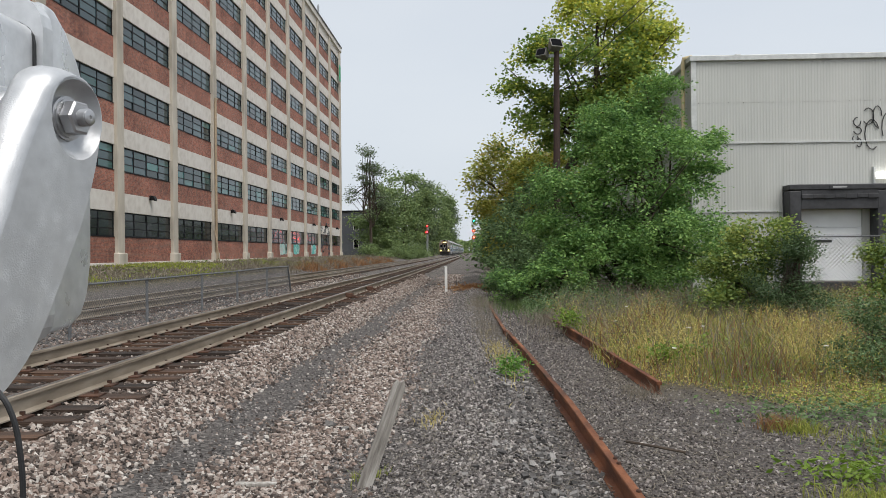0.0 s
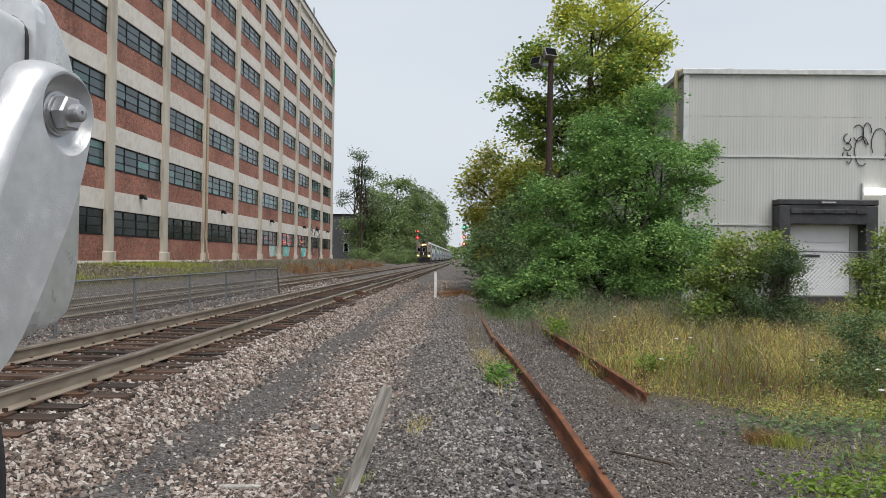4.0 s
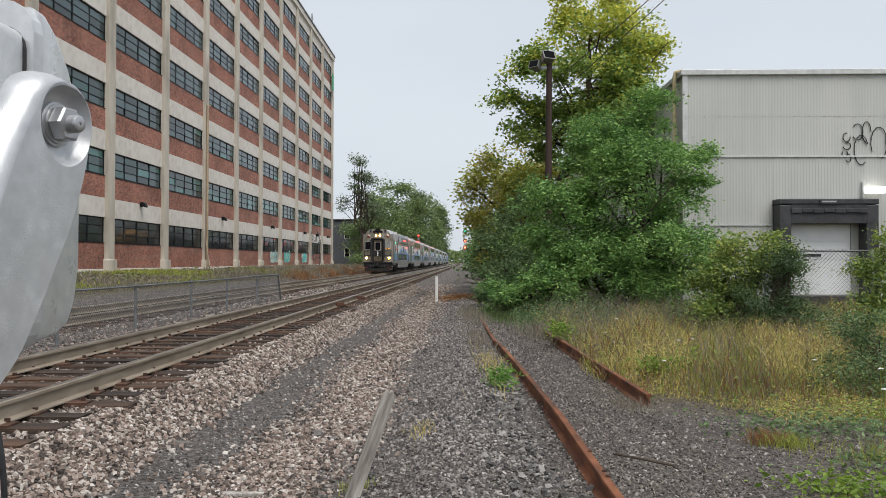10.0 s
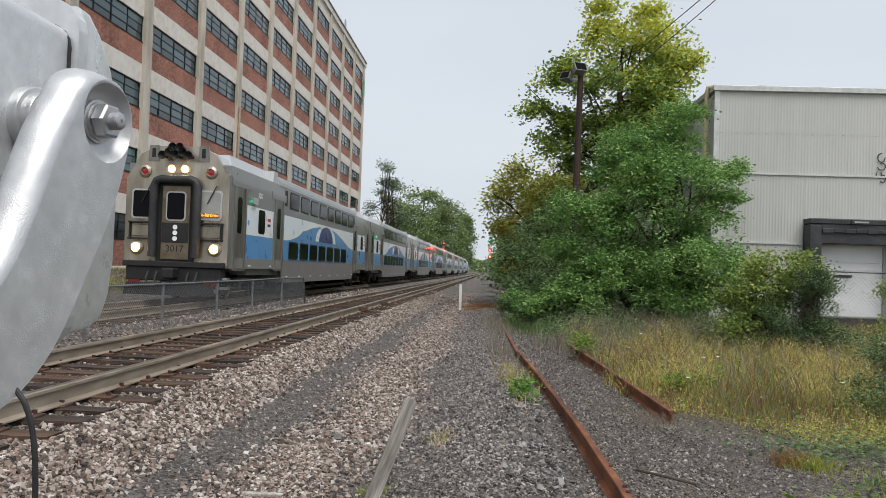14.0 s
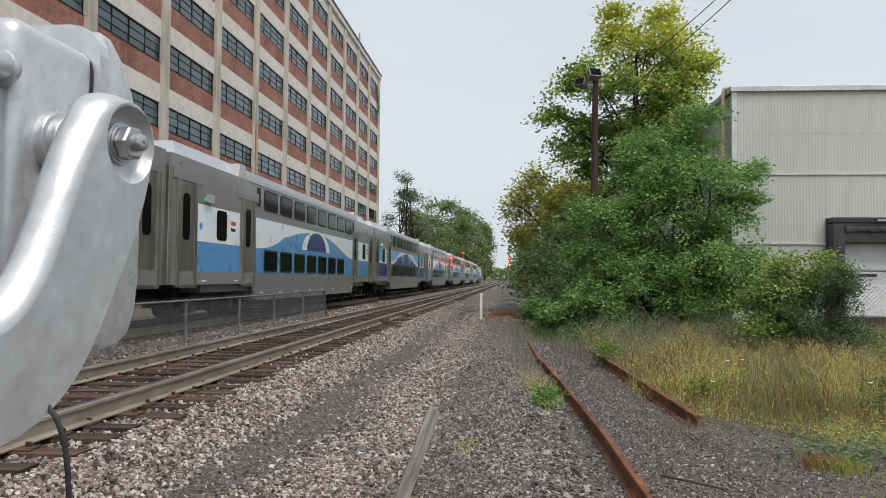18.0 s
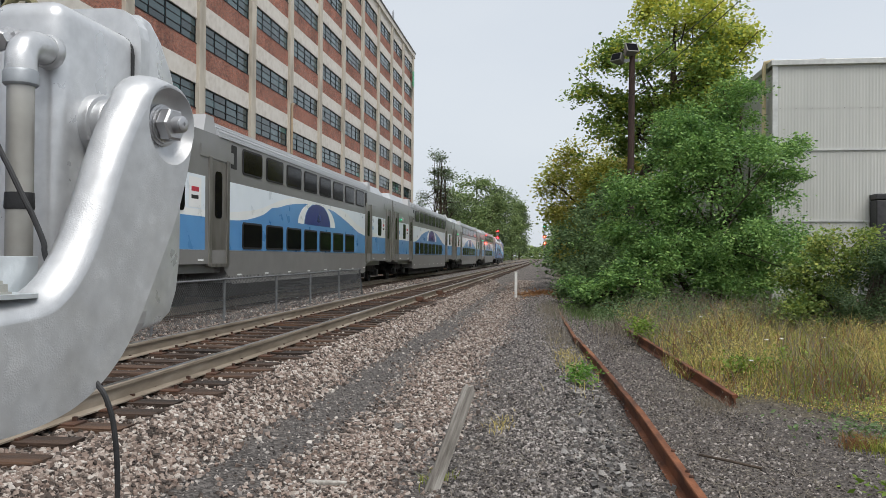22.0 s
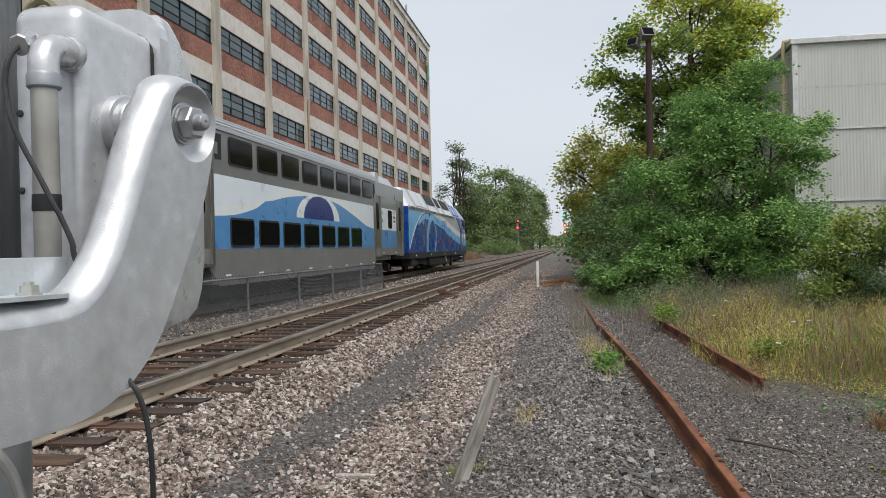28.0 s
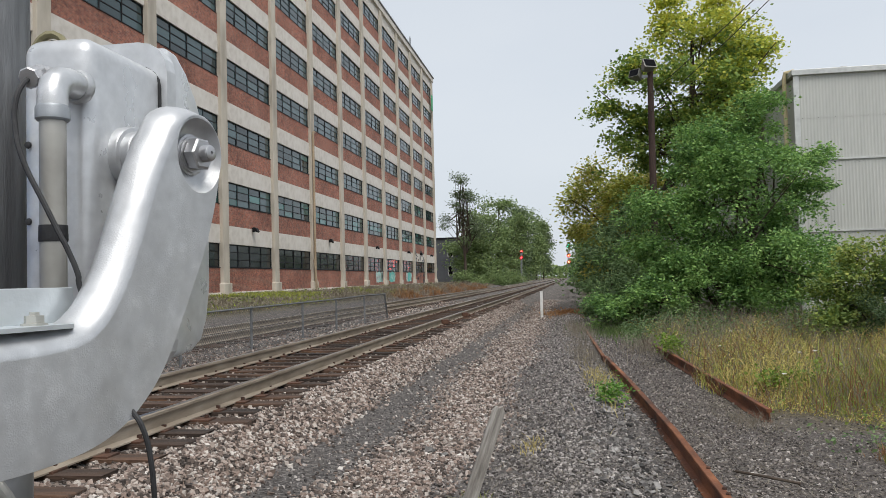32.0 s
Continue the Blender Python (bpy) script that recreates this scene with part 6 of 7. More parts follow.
bmesh.ops.bevel(bm, geom=[e for e in bm.edges if len(e.link_faces) == 2 and any(len(f.verts) > 4 for f in e.link_faces)], offset=0.012, segments=3, profile=0.5, affect="EDGES")
bm.to_mesh(me)
bm.free()
me.shade_smooth()
me.set_sharp_from_angle(angle=radians(40))
part("cover", me, None, gate, "pale grey rounded cover")
part("flange", gp(Geo().prism(rounded(-0.992, -0.724, 1.042, 1.640, 0.055), "y", 1.320, 1.352)), M_BOXPAINT, gate)
part("strap", gp(Geo().tube([(-0.87 + 0.035 * math.cos(a), 1.2, 1.575 + 0.05 * math.sin(a)) for a in np.linspace(0, math.pi, 10)], 0.007, 6)), surface("olive_webbing", (0.22, 0.20, 0.11), 0.8), gate, "olive lifting strap", True)
for z in (1.30, 1.42):
    part("rivet", gp(Geo().lathe([(0.006, 0), (0.005, 0.003), (0, 0.004)], (-0.845, 1.108, z), (0, -1, 0), 8)), M_BLACK, gate)
# conduit, elbow, gland and cables
M_CONDUIT = surface("scuffed_grey_conduit", [(0.26, 0.25, 0.225), (0.37, 0.36, 0.33), (0.46, 0.45, 0.42)], 0.42, 0.35, 9, 4, bump=0.03)
part("conduit", gp(Geo().tube([(-0.748, 1.03, 1.0), (-0.748, 1.03, 1.1), (-0.748, 1.03, 1.45)], 0.0185, 16)), M_CONDUIT, gate, "scuffed grey conduit pipe", True)
part("collar", gp(Geo().lathe([(0.021, 0), (0.0238, 0.003), (0.0238, 0.019), (0.0215, 0.023)], (-0.748, 1.03, 1.437), (0, 0, 1), 18)), surface("blue_grey_casting", [(0.26, 0.28, 0.30), (0.36, 0.38, 0.40)], 0.5, 0.4, 14, 4, bump=0.05), gate, "blue-grey conduit collar", True)
part("elbow", gp(Geo().tube([(-0.748, 1.03, 1.46), (-0.748, 1.03, 1.478), (-0.7485, 1.036, 1.491), (-0.749, 1.048, 1.500), (-0.75, 1.065, 1.503), (-0.752, 1.105, 1.503)], 0.0215, 16).lathe([(0.023, 0), (0.026, 0.004), (0.026, 0.014), (0.023, 0.018)], (-0.7515, 1.088, 1.503), (0, 1, 0), 18)), M_PAINT, gate, "cast conduit elbow", True)
part("gland", gp(Geo().lathe([(0.014, 0), (0.016, 0.003), (0.016, 0.016), (0.012, 0.018), (0.012, 0.03), (0.017, 0.032), (0.017, 0.044), (0.011, 0.046), (0.011, 0.075)], (-0.787, 1.03, 1.503), (-0.19, 0.9, 0.33), 8)), NUT, gate, "cable gland")
part("tape", gp(Geo().lathe([(0.0195, 0), (0.0203, 0.003), (0.0198, 0.02), (0.0195, 0.024)], (-0.748, 1.03, 1.262), (0, 0, 1), 16)), M_BLACK, gate, "black tape wrap", True)
CABLE = [(-0.788, 1.036, 1.505), (-0.79, 1.022, 1.492), (-0.792, 1.012, 1.472), (-0.793, 1.008, 1.446), (-0.788, 1.004, 1.421), (-0.78, 1.0, 1.395), (-0.764, 0.998, 1.359), (-0.739, 0.996, 1.316), (-0.714, 0.996, 1.269), (-0.706, 0.998, 1.253), (-0.69, 1.0, 1.215), (-0.685, 1.004, 1.183), (-0.640, 1.03, 1.04), (-0.614, 1.03, 1.0), (-0.600, 1.03, 0.949), (-0.595, 1.03, 0.85), (-0.605, 1.035, 0.6), (-0.64, 1.05, 0.1), (-0.70, 1.07, -0.56)]
part("cable", gp(Geo().tube([tuple(p) for p in smooth_spine(CABLE, 4)], 0.0038, 8)), M_BLACK, gate, "black control cable", True)
part("cable", gp(Geo().tube([tuple(p) for p in smooth_spine([(-0.86, 1.0, 0.97), (-0.80, 0.98, 0.93), (-0.765, 0.98, 0.87), (-0.745, 0.99, 0.7), (-0.75, 1.0, 0.0), (-0.76, 1.02, -0.56)], 5)], 0.0075, 8)), M_CONDUIT, gate, "grey control cable", True)
# galvanised angle bolted on the arm
M_ZINC = surface("bright_galvanised_angle", [(0.55, 0.59, 0.61), (0.68, 0.72, 0.74)], 0.36, 0.6, 8, 2, bump=0.08)
ang = part("angle_bracket", gp(Geo().prism([(-0.008, -0.60), (-0.008, -0.236), (-0.082, -0.172), (-0.082, -0.60)], "z", 1.136, 1.1425).box(-0.082, -0.0755, -0.60, -0.172, 1.1425, 1.196, 0.001), FACE), M_ZINC, gate, "bright galvanised steel angle")
part("nut", gp(Geo().lathe([(0.019, 0), (0.019, 0.003), (0.014, 0.0035), (0.0135, 0.014), (0.0075, 0.0145), (0.007, 0.019)], (-0.042, -0.275, 1.1425), (0, 0, 1), 6), FACE), surface("yellow_passivated_steel", [(0.42, 0.41, 0.37), (0.58, 0.57, 0.52)], 0.35, 0.85, 14, 3), ang)
part("rivet", gp(Geo().lathe([(0.0035, 0), (0.003, 0.003), (0, 0.004)], (-0.002, -0.372, 1.118), (1, 0, 0), 8), FACE), M_TIEPLATE, gate_arm)
# mast, clamp and foundation
# galvanised grey darkened by the shade on the upper mast
M_MAST = surface("shaded_mast_grey", [(0.06, 0.062, 0.064), (0.14, 0.143, 0.146), (0.30, 0.305, 0.31)], 0.42, 0.5, 5, 1.2, stretch=(4, 4, 0.5))
part("mast", gp(Geo().tube([(-1.13, 1.38, 0.9), (-1.13, 1.38, 2.2), (-1.13, 1.38, 3.4)], 0.072, 20)), M_MAST, gate, "steel mast darkened for shade", True)
# same mast lower down, in a paler tone that stands for light
part("lit_lower_mast", gp(Geo().lathe([(0.085, -0.24), (0.074, -0.2), (0.074, 0.88), (0.078, 0.885), (0.078, 0.91), (0.07, 0.915)], (-1.13, 1.38, 0.0), (0, 0, 1), 20)), M_GALV, gate, "lower galvanised mast, coloured paler where lit", True)
for z in (1.08,):
    part("clamp", gp(Geo().box(-1.23, -0.95, 1.32, 1.47, z, z + 0.04, 0.006)), M_MAST, gate, "mast clamp")
part("clamp_rod", gp(Geo().tube([(-1.2, 1.22, 1.435), (-0.885, 1.06, 1.435)], 0.0075, 8)), surface("olive_rod", (0.12, 0.12, 0.07), 0.6), gate, smooth=True)
part("base_plate", gp(Geo().box(-1.33, -0.93, 1.18, 1.58, -0.33, -0.22, 0.01)), M_CONCRETE, gate, "mast foundation")

# ---- plants ----
G_ASH = leafy("ash_leaves", [(0.030, 0.080, 0.026), (0.115, 0.235, 0.064), (0.235, 0.40, 0.108), (0.40, 0.56, 0.17)])
G_MAPLE = leafy("maple_leaves_turning", [(0.065, 0.13, 0.03), (0.145, 0.24, 0.05), (0.26, 0.36, 0.075), (0.44, 0.48, 0.09)])
G_GOLD = leafy("gold_green_leaves", [(0.18, 0.26, 0.05), (0.38, 0.45, 0.07), (0.60, 0.60, 0.10), (0.70, 0.62, 0.11)])
G_YELLOW = leafy("yellowing_leaves", [(0.15, 0.22, 0.04), (0.31, 0.36, 0.07), (0.50, 0.48, 0.10), (0.56, 0.40, 0.10)])
G_HEDGE = leafy("dull_green_leaves", [(0.04, 0.085, 0.03), (0.13, 0.21, 0.08), (0.26, 0.36, 0.15)])
G_DARKSHRUB = leafy("dark_shrub_leaves", [(0.025, 0.055, 0.022), (0.08, 0.135, 0.05), (0.17, 0.245, 0.10)])
G_VINE = leafy("vine_leaves", [(0.06, 0.12, 0.03), (0.15, 0.23, 0.055), (0.28, 0.35, 0.075), (0.46, 0.45, 0.10)])
G_LIME = leafy("lime_green_leaves", [(0.090, 0.170, 0.020), (0.170, 0.270, 0.030), (0.250, 0.330, 0.050)])
G_FAR = leafy("distant_leaves", [(0.075, 0.125, 0.048), (0.185, 0.26, 0.095), (0.31, 0.39, 0.15)])
G_FARDARK = leafy("distant_dark_leaves", [(0.06, 0.095, 0.05), (0.125, 0.175, 0.08), (0.20, 0.255, 0.12)])
G_POPLAR = leafy("dark_poplar_leaves", [(0.07, 0.105, 0.055), (0.14, 0.19, 0.095), (0.22, 0.28, 0.14)])
G_LITTER = leafy("bleached_litter", [(0.12, 0.10, 0.075), (0.22, 0.19, 0.145), (0.38, 0.34, 0.27)], 0.8)
G_MEADOWLEAF = leafy("olive_weed_leaves", [(0.06, 0.085, 0.03), (0.13, 0.165, 0.055), (0.24, 0.25, 0.09), (0.34, 0.27, 0.12)])
G_STRAW = leafy("dry_grass", [(0.25, 0.195, 0.062), (0.47, 0.385, 0.12), (0.70, 0.585, 0.21), (0.50, 0.32, 0.12)], 0.8)
G_GRASS = leafy("green_grass", [(0.11, 0.15, 0.033), (0.26, 0.30, 0.058), (0.47, 0.45, 0.10)], 0.8)
G_DARKGRASS = leafy("dark_green_grass", [(0.045, 0.085, 0.025), (0.11, 0.175, 0.05), (0.21, 0.28, 0.08)], 0.8)
G_RUSSET = leafy("russet_weeds", [(0.15, 0.07, 0.035), (0.28, 0.14, 0.06), (0.40, 0.24, 0.11)], 0.8)


def leaf_mesh(name, centres, size, material, seed, droop=0.3, slim=0.5):
    """Leaves as folded diamonds, each turned its own way."""
    r = np.random.default_rng(seed)
    k = len(centres)
    a = r.normal(0, 1, (k, 3))
    a[:, 2] = a[:, 2] * 0.35 - droop * 0.8
    a /= np.linalg.norm(a, axis=1)[:, None]
    b = np.cross(a, r.normal(0, 1, (k, 3)) + np.array([0, 0, 1.2]))
    b /= np.linalg.norm(b, axis=1)[:, None] + 1e-9
    nrm = np.cross(a, b)
    s = (size * r.uniform(0.6, 1.35, k))[:, None]
    v = np.stack([centres - a * s * 0.5, centres + b * s * slim * 0.5 + nrm * s * 0.08, centres + a * s * 0.5, centres - b * s * slim * 0.5 + nrm * s * 0.08], 1).reshape(-1, 3)
    f = (np.arange(4)[None] + 4 * np.arange(k)[:, None])
    return raw_mesh(name, v, f, material)


def crown_tips(blobs, count, seed, inner=0.55):
    """Twig ends in and near the skin of several egg-shaped masses (x, y, z, rx, ry, rz), with gaps."""
    r = np.random.default_rng(seed)
    vol = np.array([b[3] * b[4] * b[5] for b in blobs]) ** 0.72
    boughs = max(8, count // 14)
    which = r.choice(len(blobs), boughs, p=vol / vol.sum())
    d = r.normal(0, 1, (boughs, 3))
    d /= np.linalg.norm(d, axis=1)[:, None]
    B = np.array(blobs)[which]
    rad = inner + (1.08 - inner) * r.uniform(0, 1, boughs) ** 0.6
    lump = 1 + 0.16 * np.sin(5 * d[:, 0] + 3 * which) * np.sin(4 * d[:, 2] + which) + 0.1 * np.sin(9 * d[:, 1] + 7 * d[:, 2])
    at = B[:, :3] + d * B[:, 3:6] * (rad * lump)[:, None]
    # each bough carries a drooping-edged tuft of twigs, flatter than wide
    pick = r.choice(boughs, count)
    reach = B[pick][:, 3:6].mean(1) * r.uniform(0.10, 0.30, boughs)[pick]
    off = r.normal(0, 1, (count, 3)) * np.array([1, 1, 0.45])
    off[:, 2] -= 0.35 * np.hypot(off[:, 0], off[:, 1])
    return at[pick] + off * reach[:, None]


def tree(name, label, base, blobs, tips, per_tip, leaf, material, seed, trunk_r=0.12, clump=0.28, limbs=26, category="tree", droop=0.3, slim=0.5, stems=1, group="", inner=0.55, gold=None):
    """A trunk with limbs to its masses of twigs, and a crown of separate leaves."""
    r = np.random.default_rng(seed)
    t = thing(name, label, category, group, at=pose(*base))
    b0 = np.array(base)
    pts = crown_tips(blobs, tips, seed, inner)
    centres = np.repeat(pts, per_tip, 0) + r.normal(0, 1, (tips * per_tip, 3)) * clump * np.array([1, 1, 0.7])
    keep = centres[:, 2] > ground_z(centres[:, 0], centres[:, 1]) + 0.03
    if gold:
        top_ = centres[:, 2] + 0.35 * centres[:, 0] + np.repeat(r.normal(0, 1.9, tips), per_tip) > gold
        part("crown", leaf_mesh("crown", centres[keep & top_] - b0, leaf, G_GOLD, seed + 1, droop, slim), None, t, "leaves turned gold and lime")["kind"] = "stuff"
        keep = keep & ~top_
    part("crown", leaf_mesh("crown", centres[keep] - b0, leaf, material, seed, droop, slim), None, t, "leafy crown")["kind"] = "stuff"
    wood = Geo()
    top = max(blobs, key=lambda q: q[2])
    for s in range(stems):
        off = np.array([r.uniform(-0.4, 0.4), r.uniform(-0.3, 0.3), 0]) * (stems > 1)
        goal = np.array(top[:3] if s == 0 else blobs[s % len(blobs)][:3]) - b0
        path = [tuple(off * (1 - k_) + goal * k_ + np.array([math.sin(3 * k_ + seed + s), math.cos(4 * k_ + s), 0]) * 0.12 * math.sin(3.1 * k_)) for k_ in (0, 0.2, 0.4, 0.6, 0.8, 1.0)]
        wood.tube([(path[0][0], path[0][1], -0.2)] + path[1:], trunk_r, 8, trunk_r * 0.25)
    part("trunk", wood, M_BARK, t, "brown trunk", True)
    twig = Geo()
    for i in range(limbs):
        tip = pts[(i * 37) % len(pts)] - b0
        start = np.array(blobs[i % len(blobs)][:3]) - b0
        start = start * np.array([0.55, 0.55, 0.72])
        mid = (start + tip) / 2 + np.array([0, 0, 0.15])
        twig.tube([tuple(start), tuple(mid), tuple(tip)], trunk_r * 0.32, 5, trunk_r * 0.08, caps=False)
    part("branchwork", twig, M_BARK, t, "branching limbs")["kind"] = "stuff"
    return t


def spot(px_, py_, d):
    """A place d metres ahead, by its bearing to the right and height over the eye, in thousandths."""
    return (px_ / 1000 * d, d, 1.2 + py_ / 1000 * d)


def mass(bx, bz, d, rx, rz, ry=None):
    x, y, z = spot(bx, bz, d)
    return (x, y, z, rx, ry or rx, rz)


# right side: dense ash shrubs before a tall maple
tree("ash_tree", "dense green ash tree with many low branches", (5.3, 27.4, -0.55), [mass(196, 82, 27, 2.0, 2.6), mass(232, 175, 27.2, 0.75, 1.5), mass(276, 118, 26.8, 0.85, 0.9), mass(118, 60, 26.5, 1.35, 1.5), mass(150, -2, 26, 1.5, 1.1), mass(240, 10, 26, 1.6, 1.4), mass(175, 140, 27, 1.2, 1.3), mass(262, 40, 26.5, 1.0, 1.2)], 2900, 30, 0.108, G_ASH, 1, 0.13, 0.165, 40, stems=4, slim=0.6)
tree("maple_tree", "tall maple with leaves turning yellow at the top", (5.2, 36, -0.5), [mass(146, 250, 36, 2.6, 2.3), mass(76, 226, 36, 1.2, 1.4), mass(210, 258, 36, 1.2, 1.3), mass(155, 315, 36, 1.7, 1.2), mass(170, 165, 36, 2.6, 1.9), mass(85, 160, 35.5, 1.1, 1.2), mass(205, 200, 36, 1.4, 1.6)], 1300, 32, 0.165, G_MAPLE, 2, 0.24, 0.27, 40, slim=0.75, gold=12.1)
tree("young_maple_tree", "yellowing young maple beside the dark pole", (2.6, 42, -0.5), [mass(62, 122, 42, 1.6, 1.3), mass(26, 98, 42, 1.15, 1.1), mass(50, 60, 42, 1.7, 1.7), mass(90, 90, 42, 1.6, 1.6)], 900, 22, 0.17, G_YELLOW, 3, 0.14, 0.34, 24, slim=0.65)
tree("shrub", "dull green shrub crowding the siding", (1.5, 36, -0.5), [mass(44, 35, 36, 1.1, 1.7), mass(72, 42, 36, 1.3, 1.8), mass(48, -5, 34, 1.3, 1.1), mass(86, 20, 33, 1.5, 1.6)], 700, 22, 0.15, G_HEDGE, 4, 0.07, 0.22, 22, "shrub", stems=4, group="shrubs by the siding")
tree("shrub", "low grey-green shrub at the edge of the siding", (2.2, 30, -0.5), [mass(45, -32, 30, 1.0, 0.6), mass(85, -20, 30, 1.2, 0.9), mass(28, -40, 31, 0.6, 0.4)], 300, 22, 0.13, G_HEDGE, 5, 0.05, 0.16, 16, "shrub", stems=3, group="shrubs by the siding")
tree("shrub", "feathery green shrub under the ash", (2.6, 26, -0.55), [mass(70, -35, 26, 0.9, 0.5), mass(110, -25, 25.5, 0.9, 0.6), mass(40, -45, 27, 0.8, 0.4)], 280, 22, 0.12, G_ASH, 6, 0.05, 0.15, 14, "shrub", stems=3, group="shrubs by the siding")
for i, (x, y, h, w_, g_) in enumerate(((2.4, 50, 5.5, 1.9, G_HEDGE), (2.4, 62, 5.5, 2.1, G_ASH), (2.7, 78, 6.0, 2.4, G_HEDGE), (3.3, 98, 7, 2.8, G_FAR), (4.2, 125, 8, 3.4, G_FAR), (5.0, 160, 9, 4.0, G_FAR))):
    tree("trackside_tree", "green tree growing beside the track", (x + 0.8, y, -0.5), [(x + 0.6, y, h * 0.62, w_, w_, h * 0.36), (x, y, h * 0.28, w_ * 0.95, w_, h * 0.28), (x + 2.2, y + 1, h * 0.7, w_, w_, h * 0.35)], 520, 20, 0.12 + y * 0.0022, g_, 20 + i, 0.12, 0.3 + y * 0.002, 16, group="trees right of the track", slim=0.6)
# vine-covered bush before the dock, shrubs at the right border
tree("vine_bush", "airy bush overgrown with yellow-green vines by the dock", (7.0, 19.5, -0.55), [mass(345, 8, 20, 0.75, 0.5), mass(318, -20, 20, 0.6, 0.6), mass(330, -60, 19.5, 0.75, 0.5), mass(372, 30, 20, 0.45, 0.3), mass(300, -55, 20, 0.5, 0.45), mass(290, -20, 20.3, 0.35, 0.4)], 560, 18, 0.085, G_VINE, 8, 0.04, 0.16, 34, "shrub", stems=6, slim=0.75, inner=0.3)
tree("shrub", "leafy shrub at the fence corner", (9.7, 20.0, -0.55), [mass(508, -20, 20, 0.5, 0.8), mass(525, 20, 20, 0.6, 0.7), mass(540, -50, 19, 0.9, 0.8)], 420, 20, 0.085, G_VINE, 9, 0.04, 0.17, 20, "shrub", stems=4, slim=0.7, inner=0.35)
tree("shrub", "green bramble at the edge of the gravel", (5.4, 11.3, -0.55), [mass(478, -112, 11.4, 0.34, 0.34), mass(505, -95, 11.4, 0.45, 0.5), mass(500, -140, 10.8, 0.5, 0.4), mass(545, -120, 11.2, 0.5, 0.5)], 520, 20, 0.05, G_HEDGE, 10, 0.025, 0.10, 20, "shrub", stems=4, inner=0.35)
tree("bramble", "lime-green creeper over the cut rail", (2.6, 12.2, -0.55), [(3.1, 12.2, -0.22, 0.6, 0.5, 0.12), (1.95, 17.0, -0.28, 0.3, 0.4, 0.14)], 150, 8, 0.05, G_LIME, 12, 0.012, 0.12, 10, "creeper", slim=0.85)
tree("shrub", "dense dark green shrub beside the vine bush", (7.2, 19.0, -0.55), [mass(382, -22, 19, 0.62, 0.7), mass(388, -66, 19, 0.75, 0.5), mass(360, -62, 18.8, 0.55, 0.45), mass(398, 6, 19, 0.4, 0.45)], 720, 20, 0.065, G_DARKSHRUB, 13, 0.05, 0.13, 24, "shrub", stems=5, inner=0.35)
# far trees left of the tracks
FAR_TREES = ((-18.3, 138, 20.8, 2.6, G_POPLAR), (-16.8, 150, 15.5, 3.6, G_FAR), (-14.8, 162, 18.4, 3.7, G_FAR), (-14.2, 200, 20.0, 3.2, G_FAR), (-13.6, 214, 20.0, 3.4, G_FARDARK), (-13.4, 250, 22, 3.6, G_FAR), (-13.0, 300, 25, 3.6, G_FAR), (-12.8, 370, 27, 3.6, G_FARDARK))
for i, (x, y, h, w_, g_) in enumerate(FAR_TREES):
    if i == 0:
        bl = [(x, y, h * 0.87, 1.3, 1.3, h * 0.10), (x - 1.5, y, h * 0.72, 1.5, 1.5, h * 0.08), (x + 1.4, y, h * 0.70, 1.6, 1.5, h * 0.09), (x - 0.3, y, h * 0.57, 1.9, 1.6, h * 0.09), (x + 2.2, y, h * 0.50, 1.6, 1.6, h * 0.08), (x - 2.4, y, h * 0.53, 1.3, 1.4, h * 0.05), (x + 0.7, y, h * 0.37, 2.0, 1.6, h * 0.08)]
        tree("poplar_tree", "tall dark open-crowned tree past the factory", (x, y, 0.2), bl, 330, 16, 0.32, g_, 40 + i, 0.3, 0.55, 60, group="trees beyond the factory", inner=0.3)
    else:
        bl = [(x, y, h * 0.66, w_, w_, h * 0.30), (x - 1.8, y - 1, h * 0.42, w_ * 1.1, w_, h * 0.28), (x - 0.6, y - 1.5, h * 0.30, w_ * 0.9, w_, h * 0.26), (x + 0.5, y, h * 0.82, w_ * 0.6, w_ * 0.6, h * 0.17)]
        tree("far_tree", "broad green tree beyond the factory", (x, y, 0.2), bl, 620, 16, 0.26 + y * 0.0012, g_, 40 + i, 0.3, 0.55 + y * 0.001, 20, group="trees beyond the factory", slim=0.7)
for i, (x, y, h, w_) in enumerate(((-18.0, 133, 2.8, 1.8), (-14.6, 141, 3.0, 2.0), (-13.4, 156, 3.2, 1.8), (-13.2, 176, 3.0, 1.8))):
    tree("shrub", "low green shrub at the foot of the far trees", (x, y, 0), [(x, y, h * 0.45, w_, w_, h * 0.5), (x + 1.2, y + 2, h * 0.35, w_, w_, h * 0.4)], 260, 16, 0.26, G_FAR, 60 + i, 0.06, 0.45, 8, "shrub", stems=2, group="far shrubs")
# distant wood that closes the view along the line
r = np.random.default_rng(9)
k = 5200
wx = np.r_[r.uniform(-120, 60, k)]
wy = 520 + r.uniform(0, 60, k)
wz = r.uniform(0, 1, k) ** 0.7 * (13 + 4 * np.sin(wx / 9) + 2.5 * np.sin(wx / 3.7))
solid("far_wood", leaf_mesh("far_wood", np.stack([wx, wy, wz], -1), 2.6, G_FAR, 77, 0.0, 0.8), None, "distant green wood closing the line of the tracks", "wood", kind="stuff")


# ---- grass and weeds ----
def blades(name, px_, py_, height, width, material, seed, label, lean=0.6):
    """Grass blades: bent strips of three faces, standing on the ground."""
    r = np.random.default_rng(seed)
    k = len(px_)
    a = r.uniform(0, 2 * np.pi, k)
